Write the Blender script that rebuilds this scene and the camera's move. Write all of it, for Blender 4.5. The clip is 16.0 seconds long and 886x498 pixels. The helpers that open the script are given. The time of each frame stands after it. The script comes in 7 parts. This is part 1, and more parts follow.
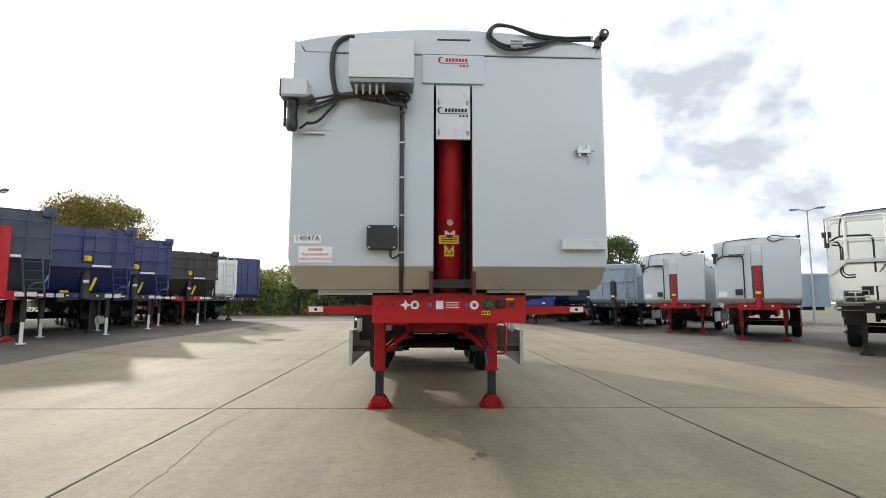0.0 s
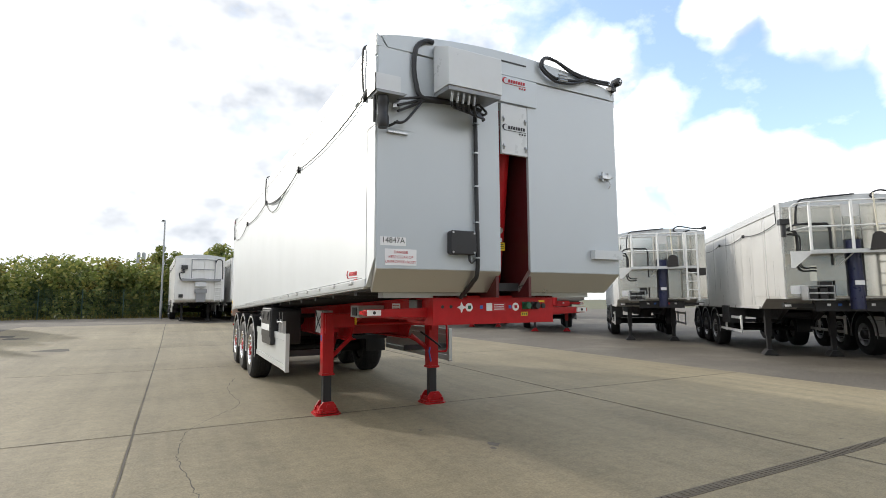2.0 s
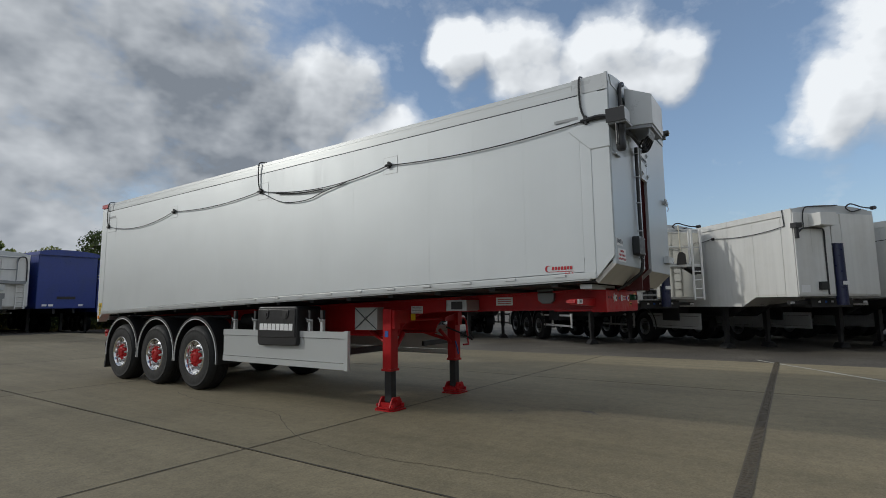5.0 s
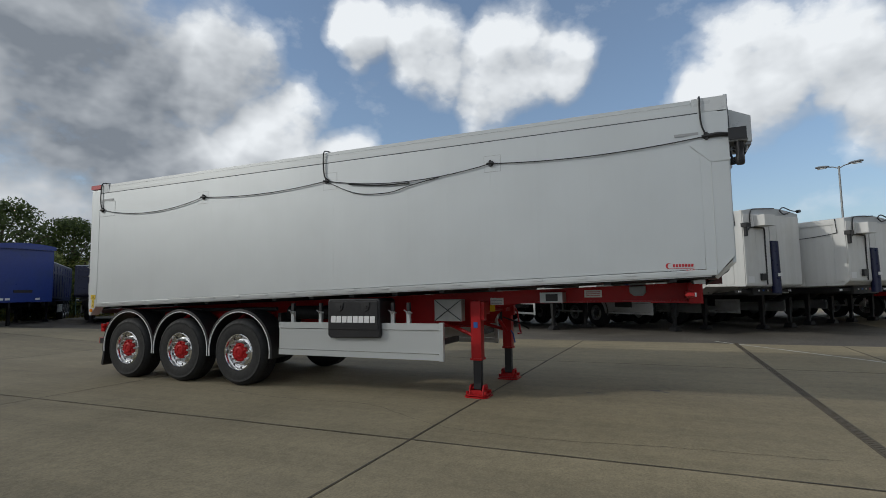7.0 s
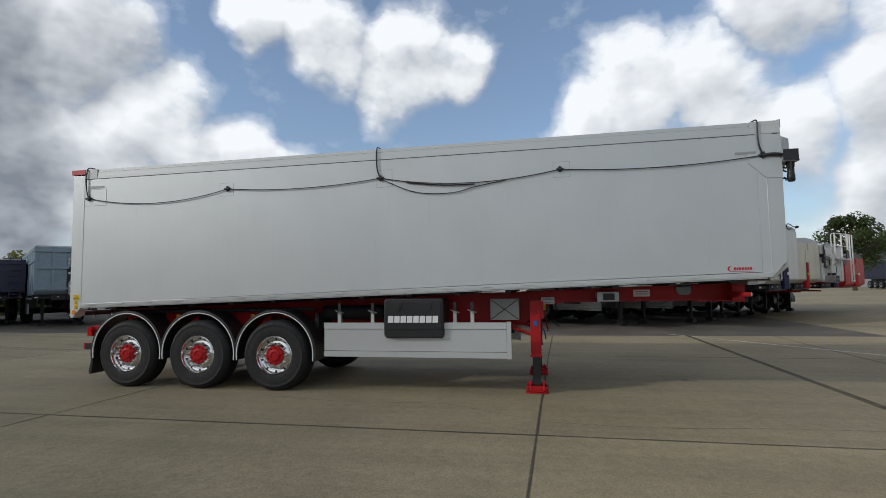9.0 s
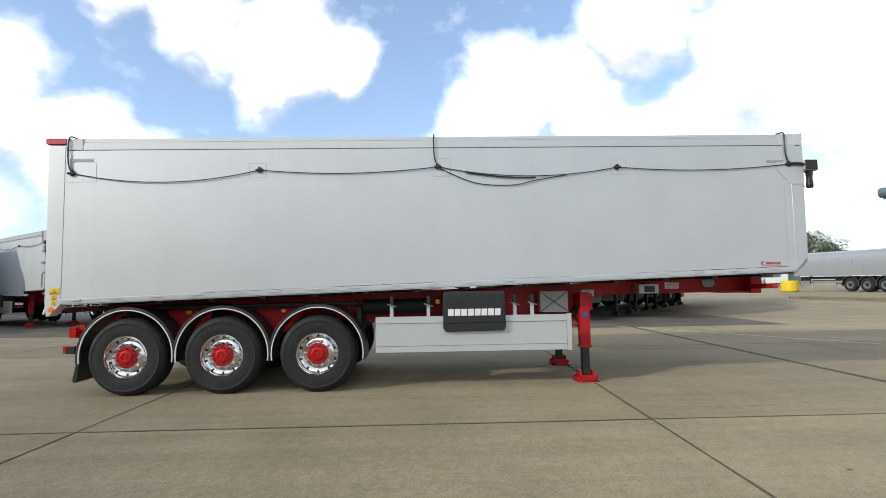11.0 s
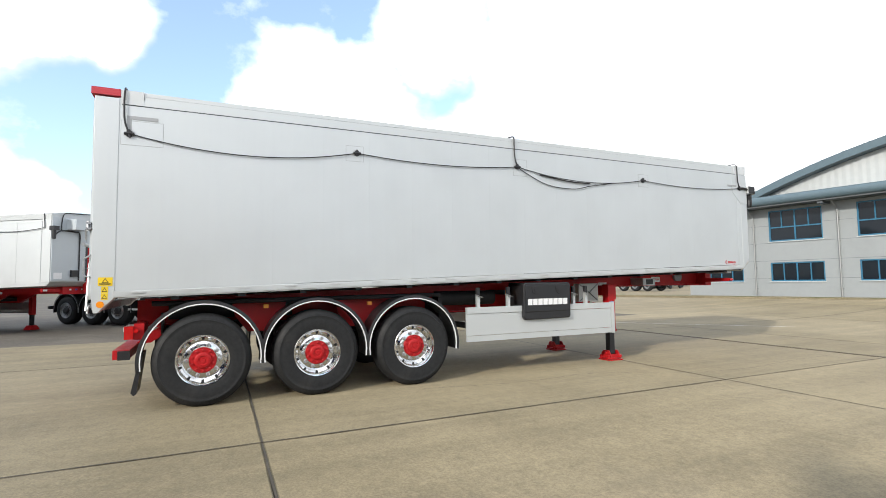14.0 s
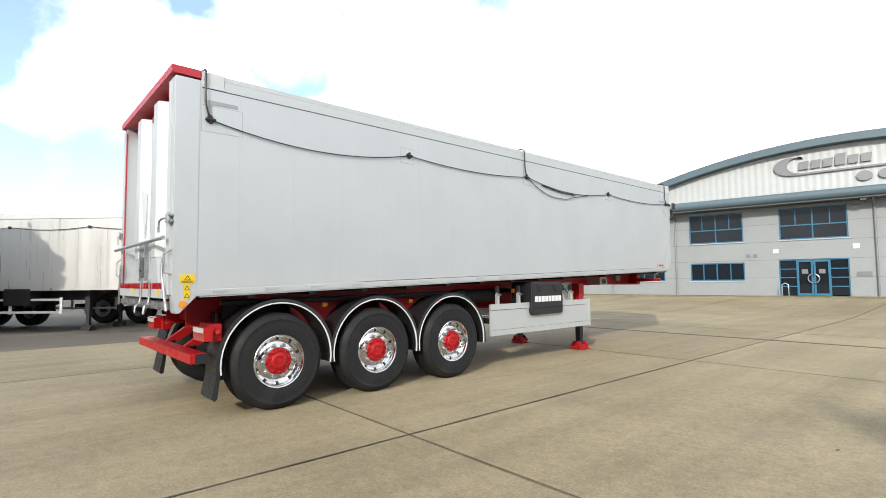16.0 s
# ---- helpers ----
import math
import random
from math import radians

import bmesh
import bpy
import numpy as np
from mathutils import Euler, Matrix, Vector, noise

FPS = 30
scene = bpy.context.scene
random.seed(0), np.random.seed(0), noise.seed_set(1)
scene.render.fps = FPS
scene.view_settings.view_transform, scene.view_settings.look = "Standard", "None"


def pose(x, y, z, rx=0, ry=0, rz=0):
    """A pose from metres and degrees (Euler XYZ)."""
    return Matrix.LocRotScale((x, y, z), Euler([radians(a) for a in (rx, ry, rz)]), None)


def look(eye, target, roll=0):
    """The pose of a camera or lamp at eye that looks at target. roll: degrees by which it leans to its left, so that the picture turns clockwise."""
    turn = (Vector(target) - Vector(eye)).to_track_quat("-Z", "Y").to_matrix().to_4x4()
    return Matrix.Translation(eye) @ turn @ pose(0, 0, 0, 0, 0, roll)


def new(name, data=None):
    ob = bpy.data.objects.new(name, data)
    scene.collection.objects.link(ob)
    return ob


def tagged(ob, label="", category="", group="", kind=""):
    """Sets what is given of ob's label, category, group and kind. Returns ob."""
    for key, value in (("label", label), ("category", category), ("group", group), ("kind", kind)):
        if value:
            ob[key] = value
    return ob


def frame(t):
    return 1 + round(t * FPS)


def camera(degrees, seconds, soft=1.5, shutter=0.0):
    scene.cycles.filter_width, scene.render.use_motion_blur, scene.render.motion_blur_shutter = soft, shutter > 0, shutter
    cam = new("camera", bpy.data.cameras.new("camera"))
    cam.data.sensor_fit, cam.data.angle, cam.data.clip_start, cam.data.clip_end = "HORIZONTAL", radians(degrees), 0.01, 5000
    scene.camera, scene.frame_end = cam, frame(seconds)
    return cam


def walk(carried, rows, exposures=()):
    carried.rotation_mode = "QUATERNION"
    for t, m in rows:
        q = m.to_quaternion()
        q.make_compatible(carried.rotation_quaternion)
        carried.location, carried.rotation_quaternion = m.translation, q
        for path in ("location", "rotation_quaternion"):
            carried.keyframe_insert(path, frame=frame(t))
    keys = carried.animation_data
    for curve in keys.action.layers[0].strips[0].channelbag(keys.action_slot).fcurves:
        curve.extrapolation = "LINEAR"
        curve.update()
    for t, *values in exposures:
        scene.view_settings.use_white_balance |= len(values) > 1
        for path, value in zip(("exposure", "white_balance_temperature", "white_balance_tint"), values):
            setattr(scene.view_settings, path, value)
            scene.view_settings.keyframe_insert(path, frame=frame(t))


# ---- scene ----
cam = camera(82.0, 16.0, 0.9)
PATH = [
    (0, (0.21, 0.038, 1.434), (0.29, 1.936, 1.634), 0.1),
    (0.5, (-0.243, 0.07, 1.39), (0.049, 1.946, 1.592), 0.2),
    (1, (-0.856, 0.164, 1.449), (-0.286, 1.978, 1.639), -0.2),
    (1.5, (-1.532, 0.247, 1.479), (-0.79, 1.998, 1.662), -0.2),
    (2, (-2.194, 0.453, 1.478), (-1.311, 2.135, 1.669), -0.3),
    (2.5, (-2.882, 0.69, 1.46), (-1.826, 2.27, 1.648), -0.6),
    (3, (-3.513, 1.03, 1.456), (-2.349, 2.533, 1.645), -0.5),
    (3.5, (-4.154, 1.377, 1.405), (-2.842, 2.752, 1.593), -0.6),
    (4, (-4.695, 1.797, 1.37), (-3.294, 3.083, 1.56), -0.7),
    (4.2, (-4.911, 1.985, 1.341), (-3.472, 3.226, 1.536), -0.8),
    (6.3, (-6.764, 4.164, 1.436), (-5.063, 5.016, 1.608), -0.8),
    (6.5, (-6.917, 4.369, 1.479), (-5.202, 5.194, 1.634), -1.0),
    (7, (-7.195, 4.914, 1.456), (-5.441, 5.655, 1.615), -0.9),
    (7.5, (-7.395, 5.465, 1.477), (-5.607, 6.12, 1.63), -0.9),
    (8, (-7.64, 5.979, 1.507), (-5.818, 6.531, 1.651), -1.0),
    (8.5, (-7.802, 6.544, 1.532), (-5.953, 7.005, 1.67), -1.0),
    (9, (-7.989, 7.109, 1.542), (-6.122, 7.488, 1.681), -0.9),
    (9.5, (-8.056, 7.702, 1.535), (-6.169, 7.967, 1.66), -1.0),
    (9.7, (-8.109, 7.991, 1.539), (-6.217, 8.221, 1.663), -1.0),
    (11.8, (-8.011, 10.729, 1.422), (-6.12, 10.498, 1.56), -0.8),
    (12, (-7.991, 11.034, 1.396), (-6.105, 10.766, 1.539), -0.8),
    (12.5, (-7.848, 11.735, 1.346), (-5.984, 11.343, 1.489), -0.8),
    (13, (-7.698, 12.437, 1.411), (-5.862, 11.932, 1.539), -0.7),
    (13.5, (-7.622, 13.123, 1.405), (-5.848, 12.426, 1.532), -0.8),
    (14, (-7.415, 13.788, 1.39), (-5.684, 12.989, 1.516), -0.8),
    (14.5, (-7.21, 14.484, 1.404), (-5.538, 13.57, 1.526), -0.7),
    (15, (-6.963, 15.078, 1.388), (-5.371, 14.031, 1.509), -0.7),
    (15.5, (-6.699, 15.72, 1.373), (-5.189, 14.557, 1.499), -0.8),
    (16, (-6.351, 16.256, 1.413), (-4.923, 14.993, 1.53), -0.6),
]
EXPOSURES = [(0, 0.58, 6620, 10), (1.0, 0.70, 6600, 10), (2.0, 0.38, 6520, 10), (3.5, -0.66, 6150, 10), (4.2, -0.88, 6180, 9), (6.5, -1.04, 6200, 8), (8.0, -1.02, 6180, 8),
             (9.0, -0.90, 6180, 9), (9.7, -0.68, 6200, 9), (11.8, 0.20, 6280, 10), (16.0, 0.42, 6480, 10)]
walk(cam, [(t, look(eye, target, roll)) for t, eye, target, roll in PATH], EXPOSURES)

# ---------------------------------------------------------------- light
SUN_WAY = Vector((-1.18, 2.05, 1.0)).normalized()   # from the yard towards the sun
SUN_HEIGHT = math.asin(SUN_WAY.z)
SUN_TURN = math.atan2(SUN_WAY.x, SUN_WAY.y)

sun_data = bpy.data.lights.new("sun", "SUN")
sun_data.energy, sun_data.angle, sun_data.color = 2.3, radians(2.0), (1.0, 0.94, 0.84)
sun = new("sun", sun_data)
sun.matrix_world = look(SUN_WAY * 60, (0, 0, 0))


def node(tree, kind, **values):
    n = tree.nodes.new(kind)
    for k, v in values.items():
        n.inputs[k].default_value = v
    return n


def math_node(tree, op, a, b=None, clamp=False):
    n = tree.nodes.new("ShaderNodeMath")
    n.operation, n.use_clamp = op, clamp
    for i, v in enumerate((a, b)):
        if v is None:
            continue
        if isinstance(v, (int, float)):
            n.inputs[i].default_value = v
        else:
            tree.links.new(v, n.inputs[i])
    return n.outputs[0]


def ramp(tree, fac, *stops):
    n = tree.nodes.new("ShaderNodeValToRGB")
    els = n.color_ramp.elements
    while len(els) < len(stops):
        els.new(0.5)
    for e, (p, c) in zip(els, stops):
        e.position = p
        e.color = (c, c, c, 1) if isinstance(c, (int, float)) else (*c, 1)
    tree.links.new(fac, n.inputs[0])
    return n.outputs[0]


def mix(tree, fac, a, b, blend="MIX"):
    n = tree.nodes.new("ShaderNodeMix")
    n.data_type, n.blend_type = "RGBA", blend
    for i, v in ((0, fac), (6, a), (7, b)):
        if isinstance(v, (int, float)):
            n.inputs[i].default_value = v
        elif isinstance(v, tuple):
            n.inputs[i].default_value = (*v, 1)
        else:
            tree.links.new(v, n.inputs[i])
    return n.outputs[2]


# the larger clouds: compass turn from +y and height of each one's middle, half width (all degrees), how grey it is
CLOUDS = [
    # grey bank round the sun
    (-8, 14, 42, 0.82), (33, 19, 9, 1.10), (28, 24, 8, 1.05), (37, 12, 7, 1.12), (36, 6, 6, 1.05), (12, 26, 10, 0.85), (20, 18, 8, 0.88), (43, 22, 6, 0.62),
    # broken heaps over the blue
    (49.5, 16.5, 5.0, 0.0), (43, 11, 7, 0.35), (56, 12, 4.5, 0.15), (59, 27, 3.0, 0.2), (66.5, 26.5, 5.0, 0.12), (75, 25.5, 6.0, 0.15), (81, 23.5, 3.5, 0.15),
    (64, 9, 5, 0.35), (72, 9, 5, 0.3), (94, 18, 4.0, 0.0), (100, 19.5, 6.0, 0.05), (107, 19.5, 5.0, 0.1), (112, 14, 5, 0.15), (121, 17, 6.0, 0.2), (122, 8, 7, 0.4), (114, 26.5, 4.5, 0.25),
    # thick white cloud to the south-east
    (128, 22, 9, 0.0), (139, 17, 13, 0.1), (153, 19, 16, 0.0), (168, 18, 17, 0.0), (185, 25, 18, 0.3),
    # unseen clouds behind the walk, bright or grey to tone the trailer side
    (-67, 20, 24, 0.0), (-92, 36, 20, 0.1), (-128, 24, 24, 0.9), (-158, 24, 20, 0.8), (-40, 42, 20, 0.3), (60, 62, 24, 0.4), (-100, 70, 20, 0.3),
]


def sky_way(turn, height):
    a, h = radians(turn), radians(height)
    return Vector((math.sin(a) * math.cos(h), math.cos(a) * math.cos(h), math.sin(h)))


def make_sky():
    """Blue sky with broken cumulus, brightest round the sun."""
    w = bpy.data.worlds.new("sky")
    scene.world = w
    w.use_nodes = True
    t = w.node_tree
    t.nodes.clear()
    sky = t.nodes.new("ShaderNodeTexSky")
    sky.sky_type, sky.sun_disc = "NISHITA", False
    sky.sun_elevation, sky.sun_rotation = SUN_HEIGHT, SUN_TURN
    sky.air_density, sky.dust_density, sky.ozone_density = 1.0, 0.6, 2.5
    way = t.nodes.new("ShaderNodeTexCoord").outputs["Generated"]
    sep = t.nodes.new("ShaderNodeSeparateXYZ")
    t.links.new(way, sep.inputs[0])
    up = math_node(t, "MAXIMUM", sep.outputs[2], 0.0)

    def facing(v, d):
        n = t.nodes.new("ShaderNodeVectorMath")
        n.operation = "DOT_PRODUCT"
        n.inputs[1].default_value = d
        t.links.new(v, n.inputs[0])
        return n.outputs["Value"]

    def puffs(v, detail):
        """Billows at many scales, about nought on the mean."""
        m = t.nodes.new("ShaderNodeMapping")
        m.inputs["Scale"].default_value = (1.0, 1.0, 1.5)
        m.inputs["Location"].default_value = (4.0, 2.2, 1.0)
        t.links.new(v, m.inputs[0])
        big = node(t, "ShaderNodeTexNoise", Scale=9.0, Detail=detail, Roughness=0.60)
        t.links.new(m.outputs[0], big.inputs["Vector"])
        return math_node(t, "MULTIPLY", math_node(t, "SUBTRACT", big.outputs["Fac"], 0.5), 2.0)

    def blobs(v, weigh=False):
        total = None
        for turn, height, wide, heavy in CLOUDS:
            if weigh and heavy < 0.05:
                continue
            near = t.nodes.new("ShaderNodeMapRange")
            near.interpolation_type = "SMOOTHSTEP"
            near.inputs["From Min"].default_value = math.cos(radians(wide * 1.40))
            near.inputs["From Max"].default_value = math.cos(radians(wide * 0.40))
            near.inputs["To Max"].default_value = heavy if weigh else 1.0
            t.links.new(facing(v, sky_way(turn, height)), near.inputs["Value"])
            total = near.outputs[0] if total is None else math_node(t, "MAXIMUM", total, near.outputs[0])
        return total

    raised = t.nodes.new("ShaderNodeVectorMath")
    raised.operation = "ADD"
    raised.inputs[1].default_value = (SUN_WAY.x * 0.025, SUN_WAY.y * 0.025, 0.045)
    t.links.new(way, raised.inputs[0])

    def wandering(v):   # ragged outlines: the way is bent by billows before the clouds are laid out
        big = node(t, "ShaderNodeTexNoise", Scale=5.0, Detail=4.0, Roughness=0.5)
        t.links.new(v, big.inputs["Vector"])
        off = t.nodes.new("ShaderNodeVectorMath")
        off.operation = "MULTIPLY_ADD"
        off.inputs[1].default_value = (0.22, 0.22, 0.16)
        t.links.new(big.outputs["Color"], off.inputs[0])
        shift = t.nodes.new("ShaderNodeVectorMath")
        shift.operation = "SUBTRACT"
        shift.inputs[1].default_value = (0.11, 0.11, 0.08)
        t.links.new(v, shift.inputs[0])
        t.links.new(shift.outputs[0], off.inputs[2])
        unit = t.nodes.new("ShaderNodeVectorMath")
        unit.operation = "NORMALIZE"
        t.links.new(off.outputs[0], unit.inputs[0])
        return unit.outputs[0]

    bent_way, bent_up = wandering(way), wandering(raised.outputs[0])
    shape, shape_up = blobs(bent_way), blobs(bent_up)
    fine = puffs(way, 10.0)
    soft, soft_up = puffs(way, 3.5), puffs(raised.outputs[0], 3.5)
    glow = math_node(t, "POWER", math_node(t, "MAXIMUM", facing(way, SUN_WAY), 0.0), 20.0)
    low = ramp(t, up, (0.0, 0.20), (0.16, 0.0))
    amount = math_node(t, "ADD", math_node(t, "ADD", math_node(t, "MULTIPLY", shape, 0.80), math_node(t, "MULTIPLY", fine, 0.62)), math_node(t, "SUBTRACT", low, 0.08))
    veil = math_node(t, "MULTIPLY", ramp(t, amount, (-0.0, 0.0), (0.35, 1.0)), 0.42)
    cover = math_node(t, "MAXIMUM", veil, ramp(t, amount, (0.16, 0.0), (0.30, 0.25), (0.44, 0.72), (0.62, 1.0)))
    relief = math_node(t, "ADD", math_node(t, "MULTIPLY", math_node(t, "SUBTRACT", soft, soft_up), 0.42), math_node(t, "MULTIPLY", math_node(t, "SUBTRACT", shape, shape_up), 0.75))
    lit = math_node(t, "SUBTRACT", math_node(t, "ADD", relief, 0.82), math_node(t, "MULTIPLY", blobs(bent_way, True), 0.66), True)
    grey = mix(t, lit, CLOUD_DARK, CLOUD_LIGHT)
    sunny = mix(t, math_node(t, "MULTIPLY", glow, 0.9, True), grey, CLOUD_SUN)
    blue = mix(t, 1.0, sky.outputs[0], (SKY_GAIN, SKY_GAIN, SKY_GAIN), "MULTIPLY")
    haze = math_node(t, "POWER", math_node(t, "SUBTRACT", 1.0, up, True), 8.0)
    blue = mix(t, math_node(t, "ADD", math_node(t, "MULTIPLY", haze, 0.6), 0.20, True), blue, HAZE)
    both = mix(t, cover, blue, sunny)
    bg = node(t, "ShaderNodeBackground", Strength=1.0)
    t.links.new(both, bg.inputs[0])
    out = t.nodes.new("ShaderNodeOutputWorld")
    t.links.new(bg.outputs[0], out.inputs[0])


SKY_GAIN, HAZE = 0.27, (0.75, 0.82, 0.88)
CLOUD_DARK, CLOUD_LIGHT, CLOUD_SUN = (0.43, 0.47, 0.53), (1.78, 1.78, 1.78), (1.45, 1.43, 1.38)
make_sky()

# ---------------------------------------------------------------- materials
MATS = {}


def material(name, color, rough=0.5, metal=0.0, grain=None, stain=None, bump=0.0, bump_scale=60.0, streak=None, spread=0.0, coat=0.0, island=0.0):
    """A surface. grain: (scale, strength) of fine mottling; stain: (scale, colour, low, high) of large patches;
    streak: (scale, strength) of upright run marks; spread: tone that differs from piece to piece."""
    if name in MATS:
        return MATS[name]
    m = bpy.data.materials.new(name)
    m.use_nodes = True
    t = m.node_tree
    b = t.nodes["Principled BSDF"]
    b.inputs["Metallic"].default_value = metal
    b.inputs["Coat Weight"].default_value = coat
    b.inputs["Coat Roughness"].default_value = 0.12
    coord = t.nodes.new("ShaderNodeTexCoord")
    where = coord.outputs["Object"]
    col = t.nodes.new("ShaderNodeRGB")
    col.outputs[0].default_value = (*color, 1)
    c = col.outputs[0]
    rough_out = None
    if spread or island:
        if island:
            info = t.nodes.new("ShaderNodeNewGeometry")
            rnd, amount = info.outputs["Random Per Island"], island
        else:
            info = t.nodes.new("ShaderNodeObjectInfo")
            rnd, amount = info.outputs["Random"], spread
        c = mix(t, 1.0, c, ramp(t, rnd, (0.0, 1.0 - amount), (1.0, 1.0 + amount * 0.5)), "MULTIPLY")
    if stain:
        n = node(t, "ShaderNodeTexNoise", Scale=stain[0], Detail=6.0, Roughness=0.6)
        t.links.new(where, n.inputs["Vector"])
        c = mix(t, ramp(t, n.outputs["Fac"], (stain[2], 0.0), (stain[3], 1.0)), c, stain[1])
    if grain:
        n = node(t, "ShaderNodeTexNoise", Scale=grain[0], Detail=4.0, Roughness=0.65)
        t.links.new(where, n.inputs["Vector"])
        c = mix(t, 1.0, c, ramp(t, n.outputs["Fac"], (0.3, 1.0 - grain[1]), (0.7, 1.0 + 0.4 * grain[1])), "MULTIPLY")
        rough_out = ramp(t, n.outputs["Fac"], (0.3, max(rough - 0.12, 0.03)), (0.7, min(rough + 0.12, 1.0)))
    if streak:
        mp = t.nodes.new("ShaderNodeMapping")
        mp.inputs["Scale"].default_value = (1.0, 1.0, 0.045)
        t.links.new(where, mp.inputs[0])
        n = node(t, "ShaderNodeTexNoise", Scale=streak[0], Detail=5.0, Roughness=0.6)
        t.links.new(mp.outputs[0], n.inputs["Vector"])
        c = mix(t, 1.0, c, ramp(t, n.outputs["Fac"], (0.35, 1.0 - streak[1]), (0.65, 1.0 + 0.3 * streak[1])), "MULTIPLY")
        rough_out = ramp(t, n.outputs["Fac"], (0.3, max(rough - 0.1, 0.03)), (0.7, min(rough + 0.1, 1.0)))
    t.links.new(c, b.inputs["Base Color"])
    if rough_out:
        t.links.new(rough_out, b.inputs["Roughness"])
    else:
        b.inputs["Roughness"].default_value = rough
    if bump:
        n = node(t, "ShaderNodeTexNoise", Scale=bump_scale, Detail=5.0, Roughness=0.6)
        t.links.new(where, n.inputs["Vector"])
        bp = node(t, "ShaderNodeBump", Strength=bump, Distance=0.01)
        t.links.new(n.outputs["Fac"], bp.inputs["Height"])
        t.links.new(bp.outputs[0], b.inputs["Normal"])
    MATS[name] = m
    return m


def concrete_material():
    """Weathered slab concrete: sandy grain, pale worn bands, dark damp patches, spots and hair cracks."""
    m = material("yard_concrete", (0.235, 0.208, 0.160), 0.85, bump=0.25, bump_scale=80)
    t = m.node_tree
    b = t.nodes["Principled BSDF"]
    where = t.nodes.new("ShaderNodeTexCoord").outputs["Object"]
    rnd = t.nodes.new("ShaderNodeObjectInfo").outputs["Random"]

    def noise_at(scale, detail=6.0, rough=0.6, stretch=(1, 1, 1), turn=0.0):
        mp = t.nodes.new("ShaderNodeMapping")
        mp.inputs["Scale"].default_value = stretch
        mp.inputs["Rotation"].default_value = (0, 0, radians(turn))
        t.links.new(where, mp.inputs[0])
        n = node(t, "ShaderNodeTexNoise", Scale=scale, Detail=detail, Roughness=rough)
        t.links.new(mp.outputs[0], n.inputs["Vector"])
        return n.outputs["Fac"]
    c = mix(t, ramp(t, noise_at(0.16, 5), (0.38, 0.0), (0.62, 1.0)), (0.226, 0.188, 0.114), (0.282, 0.237, 0.150))
    c = mix(t, 1.0, c, ramp(t, rnd, (0.0, 0.93), (1.0, 1.06)), "MULTIPLY")
    c = mix(t, 1.0, c, ramp(t, noise_at(0.75, 9, 0.62), (0.28, 0.84), (0.62, 1.05)), "MULTIPLY")
    c = mix(t, 1.0, c, ramp(t, noise_at(1.3, 6, 0.6, (1, 0.06, 1), 78), (0.35, 0.90), (0.62, 1.05)), "MULTIPLY")
    c = mix(t, 1.0, c, ramp(t, noise_at(2.2, 5, 0.6, (1, 0.04, 1), 14), (0.38, 0.90), (0.60, 1.04)), "MULTIPLY")
    c = mix(t, 1.0, c, ramp(t, noise_at(9.0, 6, 0.75), (0.30, 0.80), (0.65, 1.10)), "MULTIPLY")
    c = mix(t, 1.0, c, ramp(t, noise_at(45.0, 3, 0.8), (0.30, 0.74), (0.66, 1.18)), "MULTIPLY")
    for scale, size, dark in ((1.3, 0.045, 0.75), (3.7, 0.05, 0.5)):   # dropped dirt, oil and gum
        spots = node(t, "ShaderNodeTexVoronoi", Scale=scale, Randomness=1.0)
        wob = node(t, "ShaderNodeTexNoise", Scale=6.0, Detail=3.0)
        t.links.new(where, wob.inputs["Vector"])
        t.links.new(mix(t, 0.12, where, wob.outputs["Color"]), spots.inputs["Vector"])
        keep = ramp(t, noise_at(0.9, 3), (0.48, 0.0), (0.58, dark))
        c = mix(t, math_node(t, "MULTIPLY", ramp(t, spots.outputs["Distance"], (size * 0.4, 1.0), (size, 0.0)), keep), c, (0.075, 0.062, 0.045))
    blotch = ramp(t, noise_at(0.33, 7, 0.62), (0.60, 0.0), (0.76, 0.35))
    c = mix(t, blotch, c, (0.165, 0.142, 0.105))
    t.links.new(c, b.inputs["Base Color"])
    t.links.new(ramp(t, noise_at(14.0, 4), (0.3, 0.74), (0.7, 0.84)), b.inputs["Roughness"])
    b.inputs["Diffuse Roughness"].default_value = 0.6
    return m


